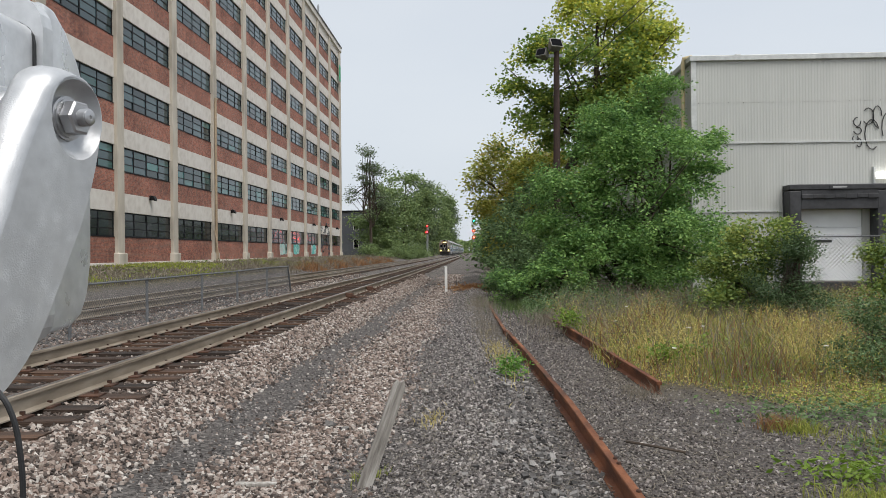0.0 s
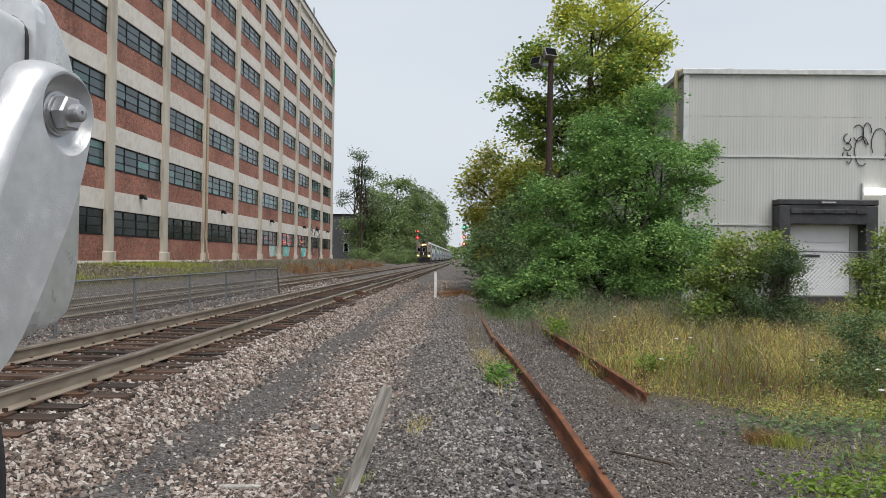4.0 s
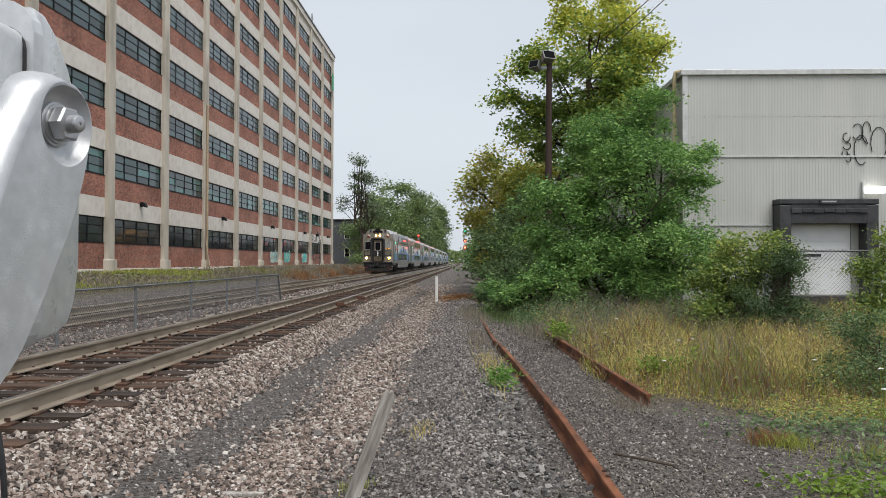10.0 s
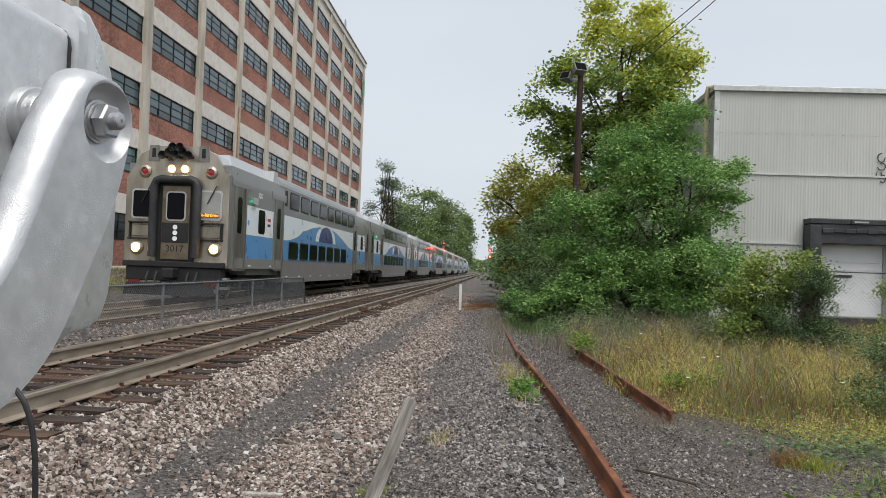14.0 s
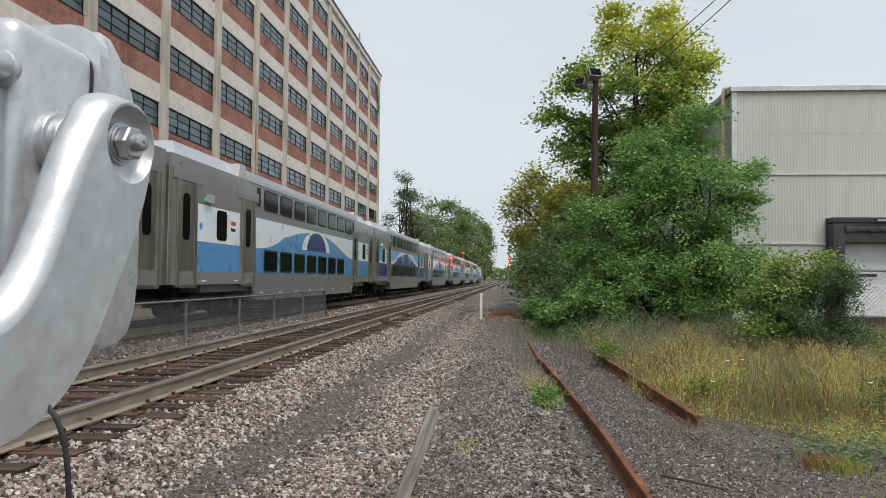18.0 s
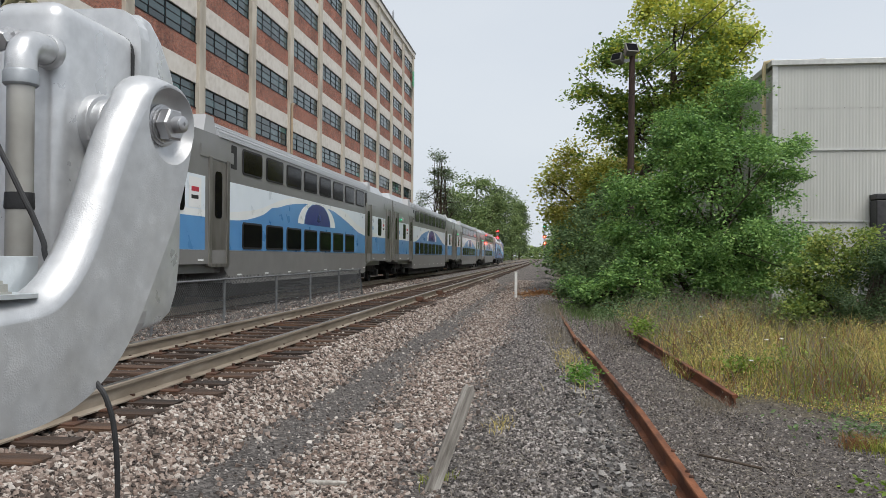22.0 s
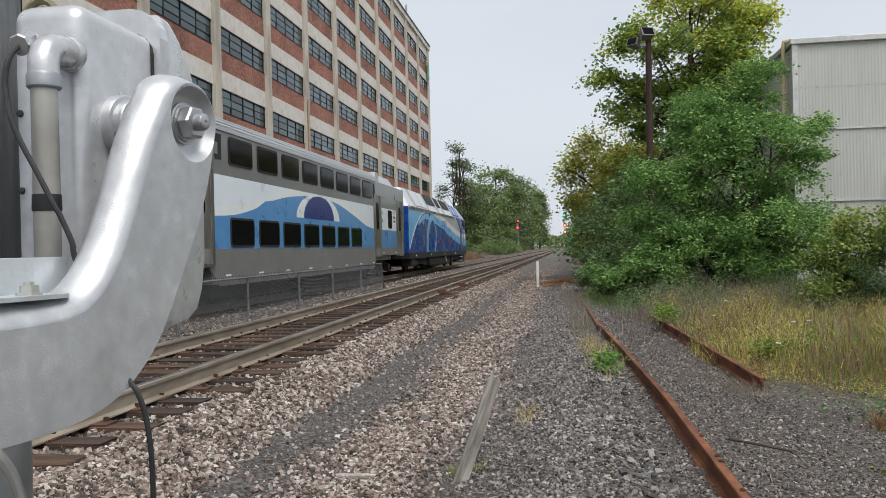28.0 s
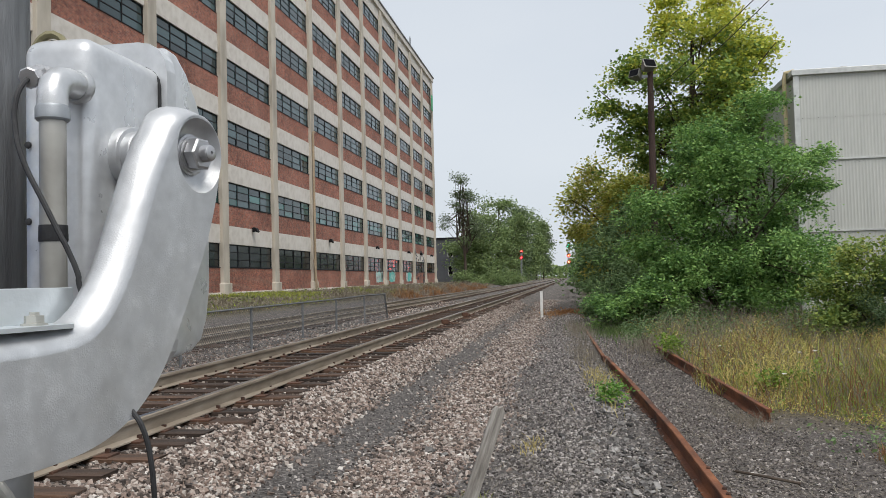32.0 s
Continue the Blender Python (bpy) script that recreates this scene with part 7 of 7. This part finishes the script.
    side = np.stack([np.cos(a), np.sin(a), 0 * a], -1) * (width / 2)[:, None]
    tilt = r.normal(0, lean, (k, 2)) * height[:, None]
    base = np.stack([px_, py_, ground_z(px_, py_) - 0.02], -1)
    mid = base + np.stack([tilt[:, 0] * 0.35, tilt[:, 1] * 0.35, height * 0.6], -1)
    tip = base + np.stack([tilt[:, 0], tilt[:, 1], height], -1)
    v = np.stack([base - side, base + side, mid + side * 0.75, mid - side * 0.75, tip + side * 0.12, tip - side * 0.12], 1).reshape(-1, 3)
    i6 = 6 * np.arange(k)[:, None]
    f = np.concatenate([i6 + np.array([[0, 1, 2, 3]]), i6 + np.array([[3, 2, 4, 5]])])
    return solid(name, raw_mesh(name, v, f, material), None, label, "grass", kind="stuff")


def meadow(k, seed):
    """Places in the rough grass right of the siding."""
    r = np.random.default_rng(seed)
    y = 6.2 * (31 / 6.2) ** r.uniform(0, 1, k)
    x = 1.9 + r.uniform(0, 1, k) ** 0.9 * (0.62 * y + 0.6)
    edge = 0.8 * x + y + 0.5 * np.sin(2.3 * x) + 0.4 * np.sin(1.7 * y)
    keep = (edge > 12.4) & (x > 2.15 + 0.25 * np.sin(y * 1.3) - 0.02 * (y - 12))
    return x[keep], y[keep], np.clip((edge[keep] - 12.2) / 3.0, 0.12, 1)


def drift(x, y):
    """How dry the meadow is from place to place, about -1 to 1."""
    return 0.5 * np.sin(1.3 * x + 0.5 * y) * np.sin(0.9 * y - 0.7 * x) + 0.4 * np.sin(2.9 * x - 1.1 * y) + 0.3 * np.sin(0.6 * x + 1.9 * y)


x, y, e = meadow(52000, 1)
r = np.random.default_rng(2)
keep = drift(x, y) + r.normal(0, 0.35, len(x)) > -0.2
x, y, e = x[keep], y[keep], e[keep]
clumped = np.clip(0.75 + 0.45 * np.sin(1.9 * x + 0.7 * y) * np.sin(1.3 * y - 0.8 * x) + 0.35 * np.sin(6.1 * x + 1.7 * y) * np.sin(4.3 * y - 2.2 * x), 0.2, 1.6)
blades("dry_grass", x, y, e * clumped * r.uniform(0.06, 0.62, len(x)), 0.004 + 0.0005 * y, G_STRAW, 3, "tall dry straw-coloured grass", 0.5)
x, y, e = meadow(34000, 5)
keep = drift(x, y) + r.normal(0, 0.4, len(x)) < 0.35
x, y, e = x[keep], y[keep], e[keep]
blades("green_grass", x, y, e * (1.25 - 0.5 * np.sin(5.3 * x - y) * np.sin(3.7 * y + x)) * r.uniform(0.05, 0.36, len(x)), 0.005 + 0.0006 * y, G_GRASS, 6, "yellow-green grass among the dry stalks", 0.4)
x, y, e = meadow(15000, 7)
blades("dead_stalks", x, y, e * r.uniform(0.2, 0.7, len(x)), 0.004 + 0.0004 * y, G_LITTER, 15, "bleached dead stalks in the meadow", 0.35)
x, y, e = meadow(16000, 8)
keep = drift(0.8 * x + 3, 0.8 * y) + r.normal(0, 0.2, len(x)) > 0.05
x, y, e = x[keep], y[keep], e[keep]
blades("russet_weeds", x, y, e * r.uniform(0.2, 0.65, len(x)), 0.006 + 0.0006 * y, G_RUSSET, 9, "russet seeding weeds in the grass", 0.4)
HEADS = ((52000, G_STRAW, 81, "straw-coloured seed heads over the grass", -0.1, 0.035), (40000, G_GRASS, 82, "small yellow-green leaves in the meadow", None, 0.03), (15000, G_RUSSET, 83, "russet seed heads in the meadow", 0.25, 0.03), (9000, G_LITTER, 84, "bleached seed heads in the meadow", None, 0.03), (16000, G_MEADOWLEAF, 85, "olive leaves low in the meadow", None, 0.045))
for k, col, seed, text, dry, size in HEADS:
    x, y, e = meadow(k, seed)
    if dry is not None:
        keep = drift(x + 0.7 * (seed == 83), y) + r.normal(0, 0.35, len(x)) > dry
        x, y, e = x[keep], y[keep], e[keep]
    tall = np.clip(0.75 + 0.4 * np.sin(1.9 * x + 0.7 * y) * np.sin(1.3 * y - 0.8 * x) + 0.35 * np.sin(6.1 * x + 1.7 * y) * np.sin(4.3 * y - 2.2 * x), 0.25, 1.5)
    c3 = np.stack([x, y, ground_z(x, y) + 0.02 + e * tall * 0.52 * r.uniform(0, 1, len(x)) ** (1.6 if seed == 85 else 0.8)], -1)
    solid("meadow_herbs", leaf_mesh("meadow_herbs", c3, size * (0.55 + y / 24), col, seed, -0.4, 0.4), None, text, "grass", kind="stuff")
x, y, e = meadow(2600, 18)
keep = drift(0.4 * x, 0.4 * y) > -0.1
x, y, e = x[keep], y[keep], e[keep]
c3 = np.repeat(np.stack([x, y, ground_z(x, y) + 0.10 + 0.38 * e], -1), 4, 0) + r.normal(0, 0.045, (len(x) * 4, 3))
solid("yellow_flowers", leaf_mesh("yellow_flowers", c3, 0.022, G_GOLD, 19, 0.1, 0.8), None, "small yellow flower heads over the grass", "flowers", kind="stuff")
# leafy weeds scattered through the meadow
x, y, e = meadow(900, 12)
c3 = np.repeat(np.stack([x, y, ground_z(x, y) + 0.08 + 0.3 * e * r.uniform(0, 1, len(x))], -1), 7, 0) + r.normal(0, 0.07, (len(x) * 7, 3)) * np.array([1, 1, 0.8])
solid("meadow_weeds", leaf_mesh("meadow_weeds", c3, 0.05, G_VINE, 14, 0.1, 0.5), None, "leafy green weeds in the meadow", "weeds", kind="stuff")


k = 5000
x, y = r.uniform(2.2, 8.6, k), r.uniform(19.0, 25.5, k)
blades("dead_stalks", x, y, r.uniform(0.3, 1.0, k) * (0.6 + 0.5 * np.sin(2.1 * x + y)), np.full(k, 0.011), G_LITTER, 71, "tall bleached stalks before the trees", 0.3)
k = 11000
x, y = r.uniform(1.3, 9.0, k), r.uniform(20.0, 26.5, k)
c3 = np.stack([x, y, ground_z(x, y) + (0.25 + 0.75 * (0.5 + 0.5 * np.sin(1.7 * x + 0.6 * y) * np.sin(1.1 * y))) * r.uniform(0, 1, k)], -1)
solid("tall_weeds", leaf_mesh("tall_weeds", c3, 0.085, G_HEDGE, 72, -0.2, 0.4), None, "tall dark green weeds at the foot of the trees", "weeds", kind="stuff")


def patch(name, cx, cy, rx, ry, k, h, material, seed, label, width=0.008):
    r = np.random.default_rng(seed)
    x = cx + r.normal(0, rx * 0.5, k)
    y = cy + r.normal(0, ry * 0.5, k)
    return blades(name, x, y, h * r.uniform(0.3, 1.0, k), np.full(k, width), material, seed, label, 0.5)


patch("grass_tuft", 1.5, 25.0, 1.2, 3.0, 1200, 0.4, G_DARKGRASS, 44, "green grass closing over the siding", 0.012)
patch("grass_tuft", 2.2, 19.6, 1.0, 2.6, 1500, 0.42, G_LITTER, 45, "dry grass over the buried rail", 0.012)
patch("grass_tuft", 0.40, 12.6, 0.30, 2.2, 300, 0.22, G_STRAW, 31, "dry weeds left of the siding rail")
patch("grass_tuft", 0.22, 17.0, 0.4, 3.6, 520, 0.30, G_LITTER, 32, "dry weeds beside the siding rail")
patch("grass_tuft", 0.15, 24.0, 0.5, 4.0, 900, 0.34, G_LITTER, 33, "weeds where the siding sinks into the ground")
patch("grass_tuft", 3.15, 7.95, 0.26, 0.2, 380, 0.17, G_GRASS, 34, "green tuft at the edge of the gravel")
patch("grass_tuft", 2.95, 8.1, 0.18, 0.16, 260, 0.2, G_RUSSET, 35, "russet tuft at the edge of the gravel")
patch("grass_tuft", 2.9, 5.7, 0.5, 0.25, 900, 0.16, G_GRASS, 36, "low green plants in the gravel")
patch("grass_tuft", 4.3, 7.3, 0.9, 0.5, 1300, 0.22, G_GRASS, 37, "green grass by the gravel")
patch("grass_tuft", 2.0, 9.9, 0.3, 0.6, 420, 0.2, G_LITTER, 38, "dry grass round the cut rail end", 0.004)
patch("grass_tuft", -0.85, 6.1, 0.16, 0.2, 120, 0.10, G_GRASS, 39, "sparse grass by the stake")
patch("grass_tuft", 1.55, 16.2, 0.4, 0.9, 260, 0.12, G_LITTER, 41, "dry grass between the siding rails", 0.005)
heap = np.random.default_rng(42)
c3 = np.array([-0.2, 36.0, -0.42]) + heap.normal(0, 1, (1500, 3)) * np.array([0.5, 1.2, 0.07])
c3[:, 2] = np.maximum(c3[:, 2], ground_z(c3[:, 0], c3[:, 1]) + 0.01)
solid("leaf_litter", leaf_mesh("leaf_litter", c3, 0.09, G_RUSSET, 42, 0.0, 0.6), None, "heap of russet dead leaves beside the track", "litter", kind="stuff")
patch("grass_tuft", -0.45, 8.0, 0.12, 0.4, 90, 0.12, G_STRAW, 43, "sparse dry stalks on the cinder bank")
weed = np.random.default_rng(49)
for cx, cy, rx, ry, n_l, col in ((3.0, 6.25, 0.30, 0.16, 520, G_LIME), (3.7, 8.5, 0.55, 0.25, 700, G_HEDGE), (4.7, 9.3, 0.6, 0.3, 600, G_VINE), (3.9, 7.0, 0.35, 0.2, 380, G_HEDGE)):
    c3 = np.array([cx, cy, -0.5]) + weed.normal(0, 1, (n_l, 3)) * np.array([rx, ry, 0.05])
    c3[:, 2] = np.maximum(c3[:, 2], ground_z(c3[:, 0], c3[:, 1]) + 0.02)
    solid("low_weeds", leaf_mesh("low_weeds", c3, 0.06, col, 52, 0.1, 0.5), None, "low green weeds creeping over the gravel", "weeds", kind="stuff")
G_WEED = leafy("fresh_green_weed_leaves", [(0.06, 0.15, 0.02), (0.13, 0.28, 0.04), (0.24, 0.40, 0.07)])
weed = np.random.default_rng(50)
c3 = np.array([0.46, 10.9, -0.36]) + weed.normal(0, 1, (420, 3)) * np.array([0.11, 0.12, 0.08])
solid("leafy_weed", leaf_mesh("leafy_weed", c3, 0.06, G_WEED, 51, 0.1, 0.5), None, "bright green leafy weed in the gravel", "weed", kind="stuff")
# verge along the factory
G_VERGE = leafy("bright_verge_grass", [(0.12, 0.17, 0.03), (0.27, 0.32, 0.05), (0.45, 0.44, 0.09)], 0.8)
r = np.random.default_rng(60)
k = 15000
y = 26 * (150 / 26) ** r.uniform(0, 1, k)
x = r.uniform(-21.0, -13.6, k)
blades("verge_grass", x, y, r.uniform(0.05, 0.2, k) * (1 + 0.8 * (y > 75)), 0.02 + 0.0011 * y, G_LITTER, 61, "dry verge grass below the factory")
k = 26000
y = 26 * (140 / 26) ** r.uniform(0, 1, k)
x = -21 + 7.0 * r.uniform(0, 1, k) ** 1.5
keep = np.sin(0.31 * y + 0.4 * x) + np.sin(0.9 * x - 0.13 * y) + r.normal(0, 0.4, k) > 0.25
x, y = x[keep], y[keep]
k = len(x)
blades("verge_grass", x, y, r.uniform(0.05, 0.24, k), 0.02 + 0.001 * y, G_VERGE, 62, "green verge grass below the factory")
k = 3000
y, x = r.uniform(58, 118, k), r.uniform(-14.4, -11.8, k)
blades("brush", x, y, r.uniform(0.25, 0.8, k) * (0.6 + 0.5 * np.sin(0.5 * y + 1.3 * x)), np.full(k, 0.05), G_RUSSET, 63, "heap of russet dead brush by the far track")
k = 3400
y, x = r.uniform(50, 122, k), r.uniform(-16.5, -12.2, k)
blades("brush", x, y, r.uniform(0.25, 0.85, k) * (0.7 + 0.4 * np.sin(0.3 * y - x)), np.full(k, 0.05), G_LITTER, 64, "bleached dead stalks by the far track", 0.9)
k = 3600
y = 27 * (120 / 27) ** r.uniform(0, 1, k)
x = r.uniform(-21.2, -15.5, k)
keep = np.sin(0.23 * y) + np.sin(0.61 * y + x) + r.normal(0, 0.5, k) > 0.5
c3 = np.stack([x, y, ground_z(x, y) + r.uniform(0.02, 0.34, k) * (0.4 + 0.5 * (np.sin(0.23 * y) > 0.3))], -1)[keep]
solid("verge_weeds", leaf_mesh("verge_weeds", c3, 0.2, G_MEADOWLEAF, 65, 0.1, 0.5), None, "leafy weeds at the foot of the factory wall", "weeds", kind="stuff")
# dry litter lying on the cinders
k = 7000
y = 4.0 * (14 / 4.0) ** r.uniform(0, 1, k)
x = np.where(r.uniform(0, 1, k) < 0.75, r.uniform(1.15, 4.6, k), r.uniform(-0.9, 1.0, k))
a, ln = r.uniform(0, np.pi, k), r.uniform(0.03, 0.16, k)
dx, dy, wd = np.cos(a) * ln / 2, np.sin(a) * ln / 2, r.uniform(0.002, 0.006, k)
zz = ground_z(x, y) + 0.012
v4 = np.stack([np.stack([x - dx - dy / ln * wd, y - dy + dx / ln * wd, zz], -1), np.stack([x + dx - dy / ln * wd, y + dy + dx / ln * wd, zz + 0.01], -1), np.stack([x + dx + dy / ln * wd, y + dy - dx / ln * wd, zz + 0.01], -1), np.stack([x - dx + dy / ln * wd, y - dy - dx / ln * wd, zz], -1)], 1).reshape(-1, 3)
solid("dry_litter", raw_mesh("dry_litter", v4, np.arange(4)[None] + 4 * np.arange(k)[:, None], G_LITTER), None, "dry stalks and litter lying on the cinders", "litter", kind="stuff")
solid("stick", Geo().tube([(1.35, 7.35, -0.545), (1.55, 7.1, -0.53), (1.78, 6.95, -0.545)], 0.012, 6), M_BARK, "dark stick lying beside the siding rail", "stick")
solid("board_piece", Geo().box(-1.80, -1.50, 5.86, 5.92, -0.53, -0.505, 0.006), M_WOOD, "broken grey board piece lying in the gravel", "board")
# white umbels in the meadow
UMBEL = Geo().tube([(0, 0, 0), (0.02, 0, 0.35), (0.03, 0.01, 0.62)], 0.005, 5)
stalk_mesh = UMBEL.mesh("stalk", G_GRASS)
head_geo = Geo()
r2 = random.Random(8)
for i in range(26):
    a, q = r2.uniform(0, 6.28), 0.032 * math.sqrt(r2.random())
    head_geo.lathe([(0.001, 0.0), (0.007, 0.003), (0.001, 0.007)], (0.03 + q * math.cos(a), 0.01 + q * math.sin(a), 0.62 + 0.008 * r2.random()), (0, 0, 1), 5)
head_mesh = head_geo.mesh("flower_head", M_WHITE)
umbel = thing("wild_carrot", "wild carrot stalk with a white flower head", "flower", "white flowers in the grass", at=pose(3.0, 11.6, -0.55))
part("stalk", stalk_mesh, None, umbel)
part("flower_head", head_mesh, None, umbel)
for i in range(9):
    y = r2.uniform(8.5, 17)
    x = r2.uniform(2.6, 2.6 + 0.45 * y)
    if 0.8 * x + y > 13:
        copy_thing(umbel, pose(x, y, float(ground_z(x, y)) - r2.uniform(0, 0.2), r2.uniform(-8, 8), r2.uniform(-8, 8), r2.uniform(0, 360)))
for x, y in ((4.15, 8.2), (4.45, 8.0), (4.1, 7.4)):
    copy_thing(umbel, pose(x, y, float(ground_z(x, y)) - 0.1, 6, -5, 40))

# ---- signals, pole, wires, fence by the dock, house behind the trees ----
M_SIGNAL = surface("black_signal_paint", [(0.01, 0.01, 0.01), (0.02, 0.02, 0.02)], 0.5)


def signal(x, y, lamps, label, base_z=-0.1):
    """A mast with a ladder and coloured light heads: lamps of (height, glow)."""
    s = thing("railway_signal", label, "signal", "railway signals", at=pose(x, y, base_z))
    top = max(z for z, *_ in lamps) + 0.5 - base_z
    part("mast", Geo().tube([(0, 0, 0), (0, 0, top)], 0.09, 8), M_GALV, s, smooth=True)
    part("ladder", Geo().tube([(-0.25, 0.35, 0), (-0.25, 0.35, top)], 0.03, 5).tube([(0.25, 0.35, 0), (0.25, 0.35, top)], 0.03, 5), M_GALV, s)
    for i in range(int(top / 0.4)):
        part("rung", Geo().tube([(-0.25, 0.35, 0.3 + 0.4 * i), (0.25, 0.35, 0.3 + 0.4 * i)], 0.02, 4), M_GALV, s)
    for z, glow in lamps:
        h = z - base_z
        hd = part("signal_head", Geo().lathe([(0.42, 0), (0.42, 0.05)], (0, -0.15, h), (0, -1, 0), 20).box(-0.2, 0.2, -0.15, 0.1, h - 0.22, h + 0.22, 0.03), M_SIGNAL, s, "round black signal head")
        part("hood", Geo().lathe([(0.215, 0.05), (0.215, 0.32)], (0, -0.15, h), (0, -1, 0), 14), M_SIGNAL, hd)
        part("lens", Geo().lathe([(0.20, 0.325), (0.17, 0.36), (0, 0.38)], (0, -0.15, h), (0, -1, 0), 14), glow, hd, "lit signal lens")
    part("relay_case", Geo().box(-0.4, 0.4, -0.1, 0.5, 0, 1.2, 0.03), M_GALV, s)
    return s


L_SRED, L_SGREEN, L_SAMB = lit("signal_red", (1.0, 0.004, 0.006), 60), lit("signal_green", (0.003, 1.0, 0.30), 45), lit("signal_orange", (1.0, 0.012, 0.006), 90)
signal(-11.5, 187, [(7.3, L_SRED), (5.75, L_SRED)], "signal mast showing two red lights beside the far track")
signal(-0.62, 187, [(8.25, L_SGREEN), (6.05, L_SAMB), (4.45, L_SAMB)], "signal mast showing green over red lights by the trees")
s = thing("relay_mast", "grey steel mast with a ladder in the distance", "mast", at=pose(-7.0 - 6.6, 330, 0))
part("mast", Geo().tube([(0, 0, 0), (0, 0, 7)], 0.16, 6).tube([(0.8, 0, 0), (0.8, 0, 7)], 0.12, 6).box(-0.1, 0.9, -0.1, 0.1, 6.2, 6.5), M_GALV, s)
part("case", Geo().box(-3.2, -1.4, -0.5, 0.5, 0, 2.0, 0.05), M_GALV, s)

pole = thing("light_pole", "dark wooden pole with two floodlights at the top", "lamp post", at=pose(3.27, 32.7, -0.5))
part("pole", Geo().tube([(0, 0, -0.3), (0.03, 0, 5), (0.065, 0, 9.9)], 0.16, 12, 0.118), M_POLE, pole, "dark creosoted wooden pole", True)
part("cross_arm", Geo().box(-0.45, 0.3, -0.06, 0.06, 9.57, 9.68), M_GALV, pole)
M_FLOOD = surface("grey_floodlight", [(0.17, 0.165, 0.15), (0.27, 0.26, 0.24)], 0.5, 0.3)
for m_, s_ in ((pose(-0.03, -0.25, 10.0, -28, 0, 24), 0.27), (pose(-0.50, -0.12, 9.68, -24, 0, -38), 0.23)):
    g = Geo().add([(-s_, -0.16, -s_ * 0.75), (s_, -0.16, -s_ * 0.75), (s_, -0.16, s_ * 0.75), (-s_, -0.16, s_ * 0.75), (-s_ * 0.6, 0.25, -s_ * 0.5), (s_ * 0.6, 0.25, -s_ * 0.5), (s_ * 0.6, 0.25, s_ * 0.5), (-s_ * 0.6, 0.25, s_ * 0.5)], [(0, 1, 2, 3), (4, 7, 6, 5), (0, 4, 5, 1), (1, 5, 6, 2), (2, 6, 7, 3), (3, 7, 4, 0)])
    fl = part("floodlight", g, M_FLOOD, pole, "square grey floodlight")
    fl.matrix_local = m_
    gl = part("glass", Geo().box(-s_ * 0.85, s_ * 0.85, -0.175, -0.162, -s_ * 0.62, s_ * 0.62), T_GLASS, fl, "dark floodlight glass")
for q, (a, b) in enumerate((((3.32, 32.6, 7.7), (9.3, 8.5, 11.0)), ((3.32, 32.6, 8.4), (7.8, 8.5, 9.6)))):
    a, b = Vector(a), Vector(b)
    pts = [a.lerp(b, i / 14) - Vector((0, 0, 0.25 * math.sin(math.pi * i / 14))) for i in range(15)]
    solid("overhead_wire", Geo().tube(pts, 0.014, 5), M_BLACK, "black overhead wire from the light pole", "wire", "wires")

# chain-link fence before the dock
dock_fence = thing("dock_fence", "tall galvanised chain-link fence grown with vines before the dock", "fence", at=pose(0, 22, 0))
for x in (8.1, 10.95, 13.8, 16.7):
    part("fence_post", Geo().tube([(x, 0, -0.8), (x, 0, 1.55)], 0.045, 10), M_GALV, dock_fence, smooth=True)
part("top_rail", Geo().tube([(8.1, 0, 1.5), (16.7, 0, 1.5)], 0.022, 6), M_WIRE, dock_fence)
g = chain_link(8.1, 16.7, -0.6, 1.56, 0.11, 0.0045)
g.v = [(b, a, c) for a, b, c in g.v]
part("mesh", g, M_WIRE, dock_fence, "woven wire mesh")
part("bottom_rail", Geo().tube([(8.1, 0, -0.35), (16.7, 0, -0.35)], 0.022, 6), M_GALV, dock_fence)

# dark house behind the far trees
M_SLATE = surface("dark_slate_cladding", [(0.05, 0.055, 0.065), (0.085, 0.09, 0.10)], 0.7, 0, 2, 0.3)
house = thing("dark_house", "dark grey flat-roofed building behind the far trees", "building", at=pose(-35, 165, 0))
part("wall", Geo().box(-10, 14, 0, 14, 0, 9.6), M_SLATE, house, "dark clad walls")
part("roof", Geo().box(-10.2, 14.2, -0.2, 14.2, 9.6, 9.9), M_FRAME, house)
part("lower_wing", Geo().box(14, 17, 2, 12, 0, 6.5), M_SLATE, house)
for x in (-8, -4.5, -1, 2.5, 6, 9.5):
    for z in (2.0, 5.8):
        w_ = part("window", Geo().box(x, x + 1.1, -0.08, 0.0, z, z + 2.0), M_WHITE, house, "white-framed window")
        part("pane", Geo().box(x + 0.1, x + 1.0, -0.10, -0.08, z + 0.1, z + 1.9), T_GLASS, w_)

# ---- what moves: the train rolls in along the far track ----
# seconds and the place of the leading end along the track
ROLL = [(0, 223.2), (2, 194.4), (4, 165.6), (6, 136.8), (8, 108.0), (10, 79.2), (12, 50.4), (14, 21.97), (16, -6.4), (17, -20.75), (18, -35.15), (19, -49.3), (20, -63.3), (21, -77.35), (22, -91.55), (23, -105.85), (24, -119.6), (25, -132.9), (26, -146.0), (27, -158.8), (28, -171.2), (29, -183.4), (30, -194.7), (31, -205.6), (32, -216.0)]


def motions():
    for i, car in enumerate(TRAIN):
        walk(car, [(t, pose(FAR_X, y + CAR * i + (0.7 if car == engine else 0), RAIL_Z)) for t, y in ROLL])


motions()
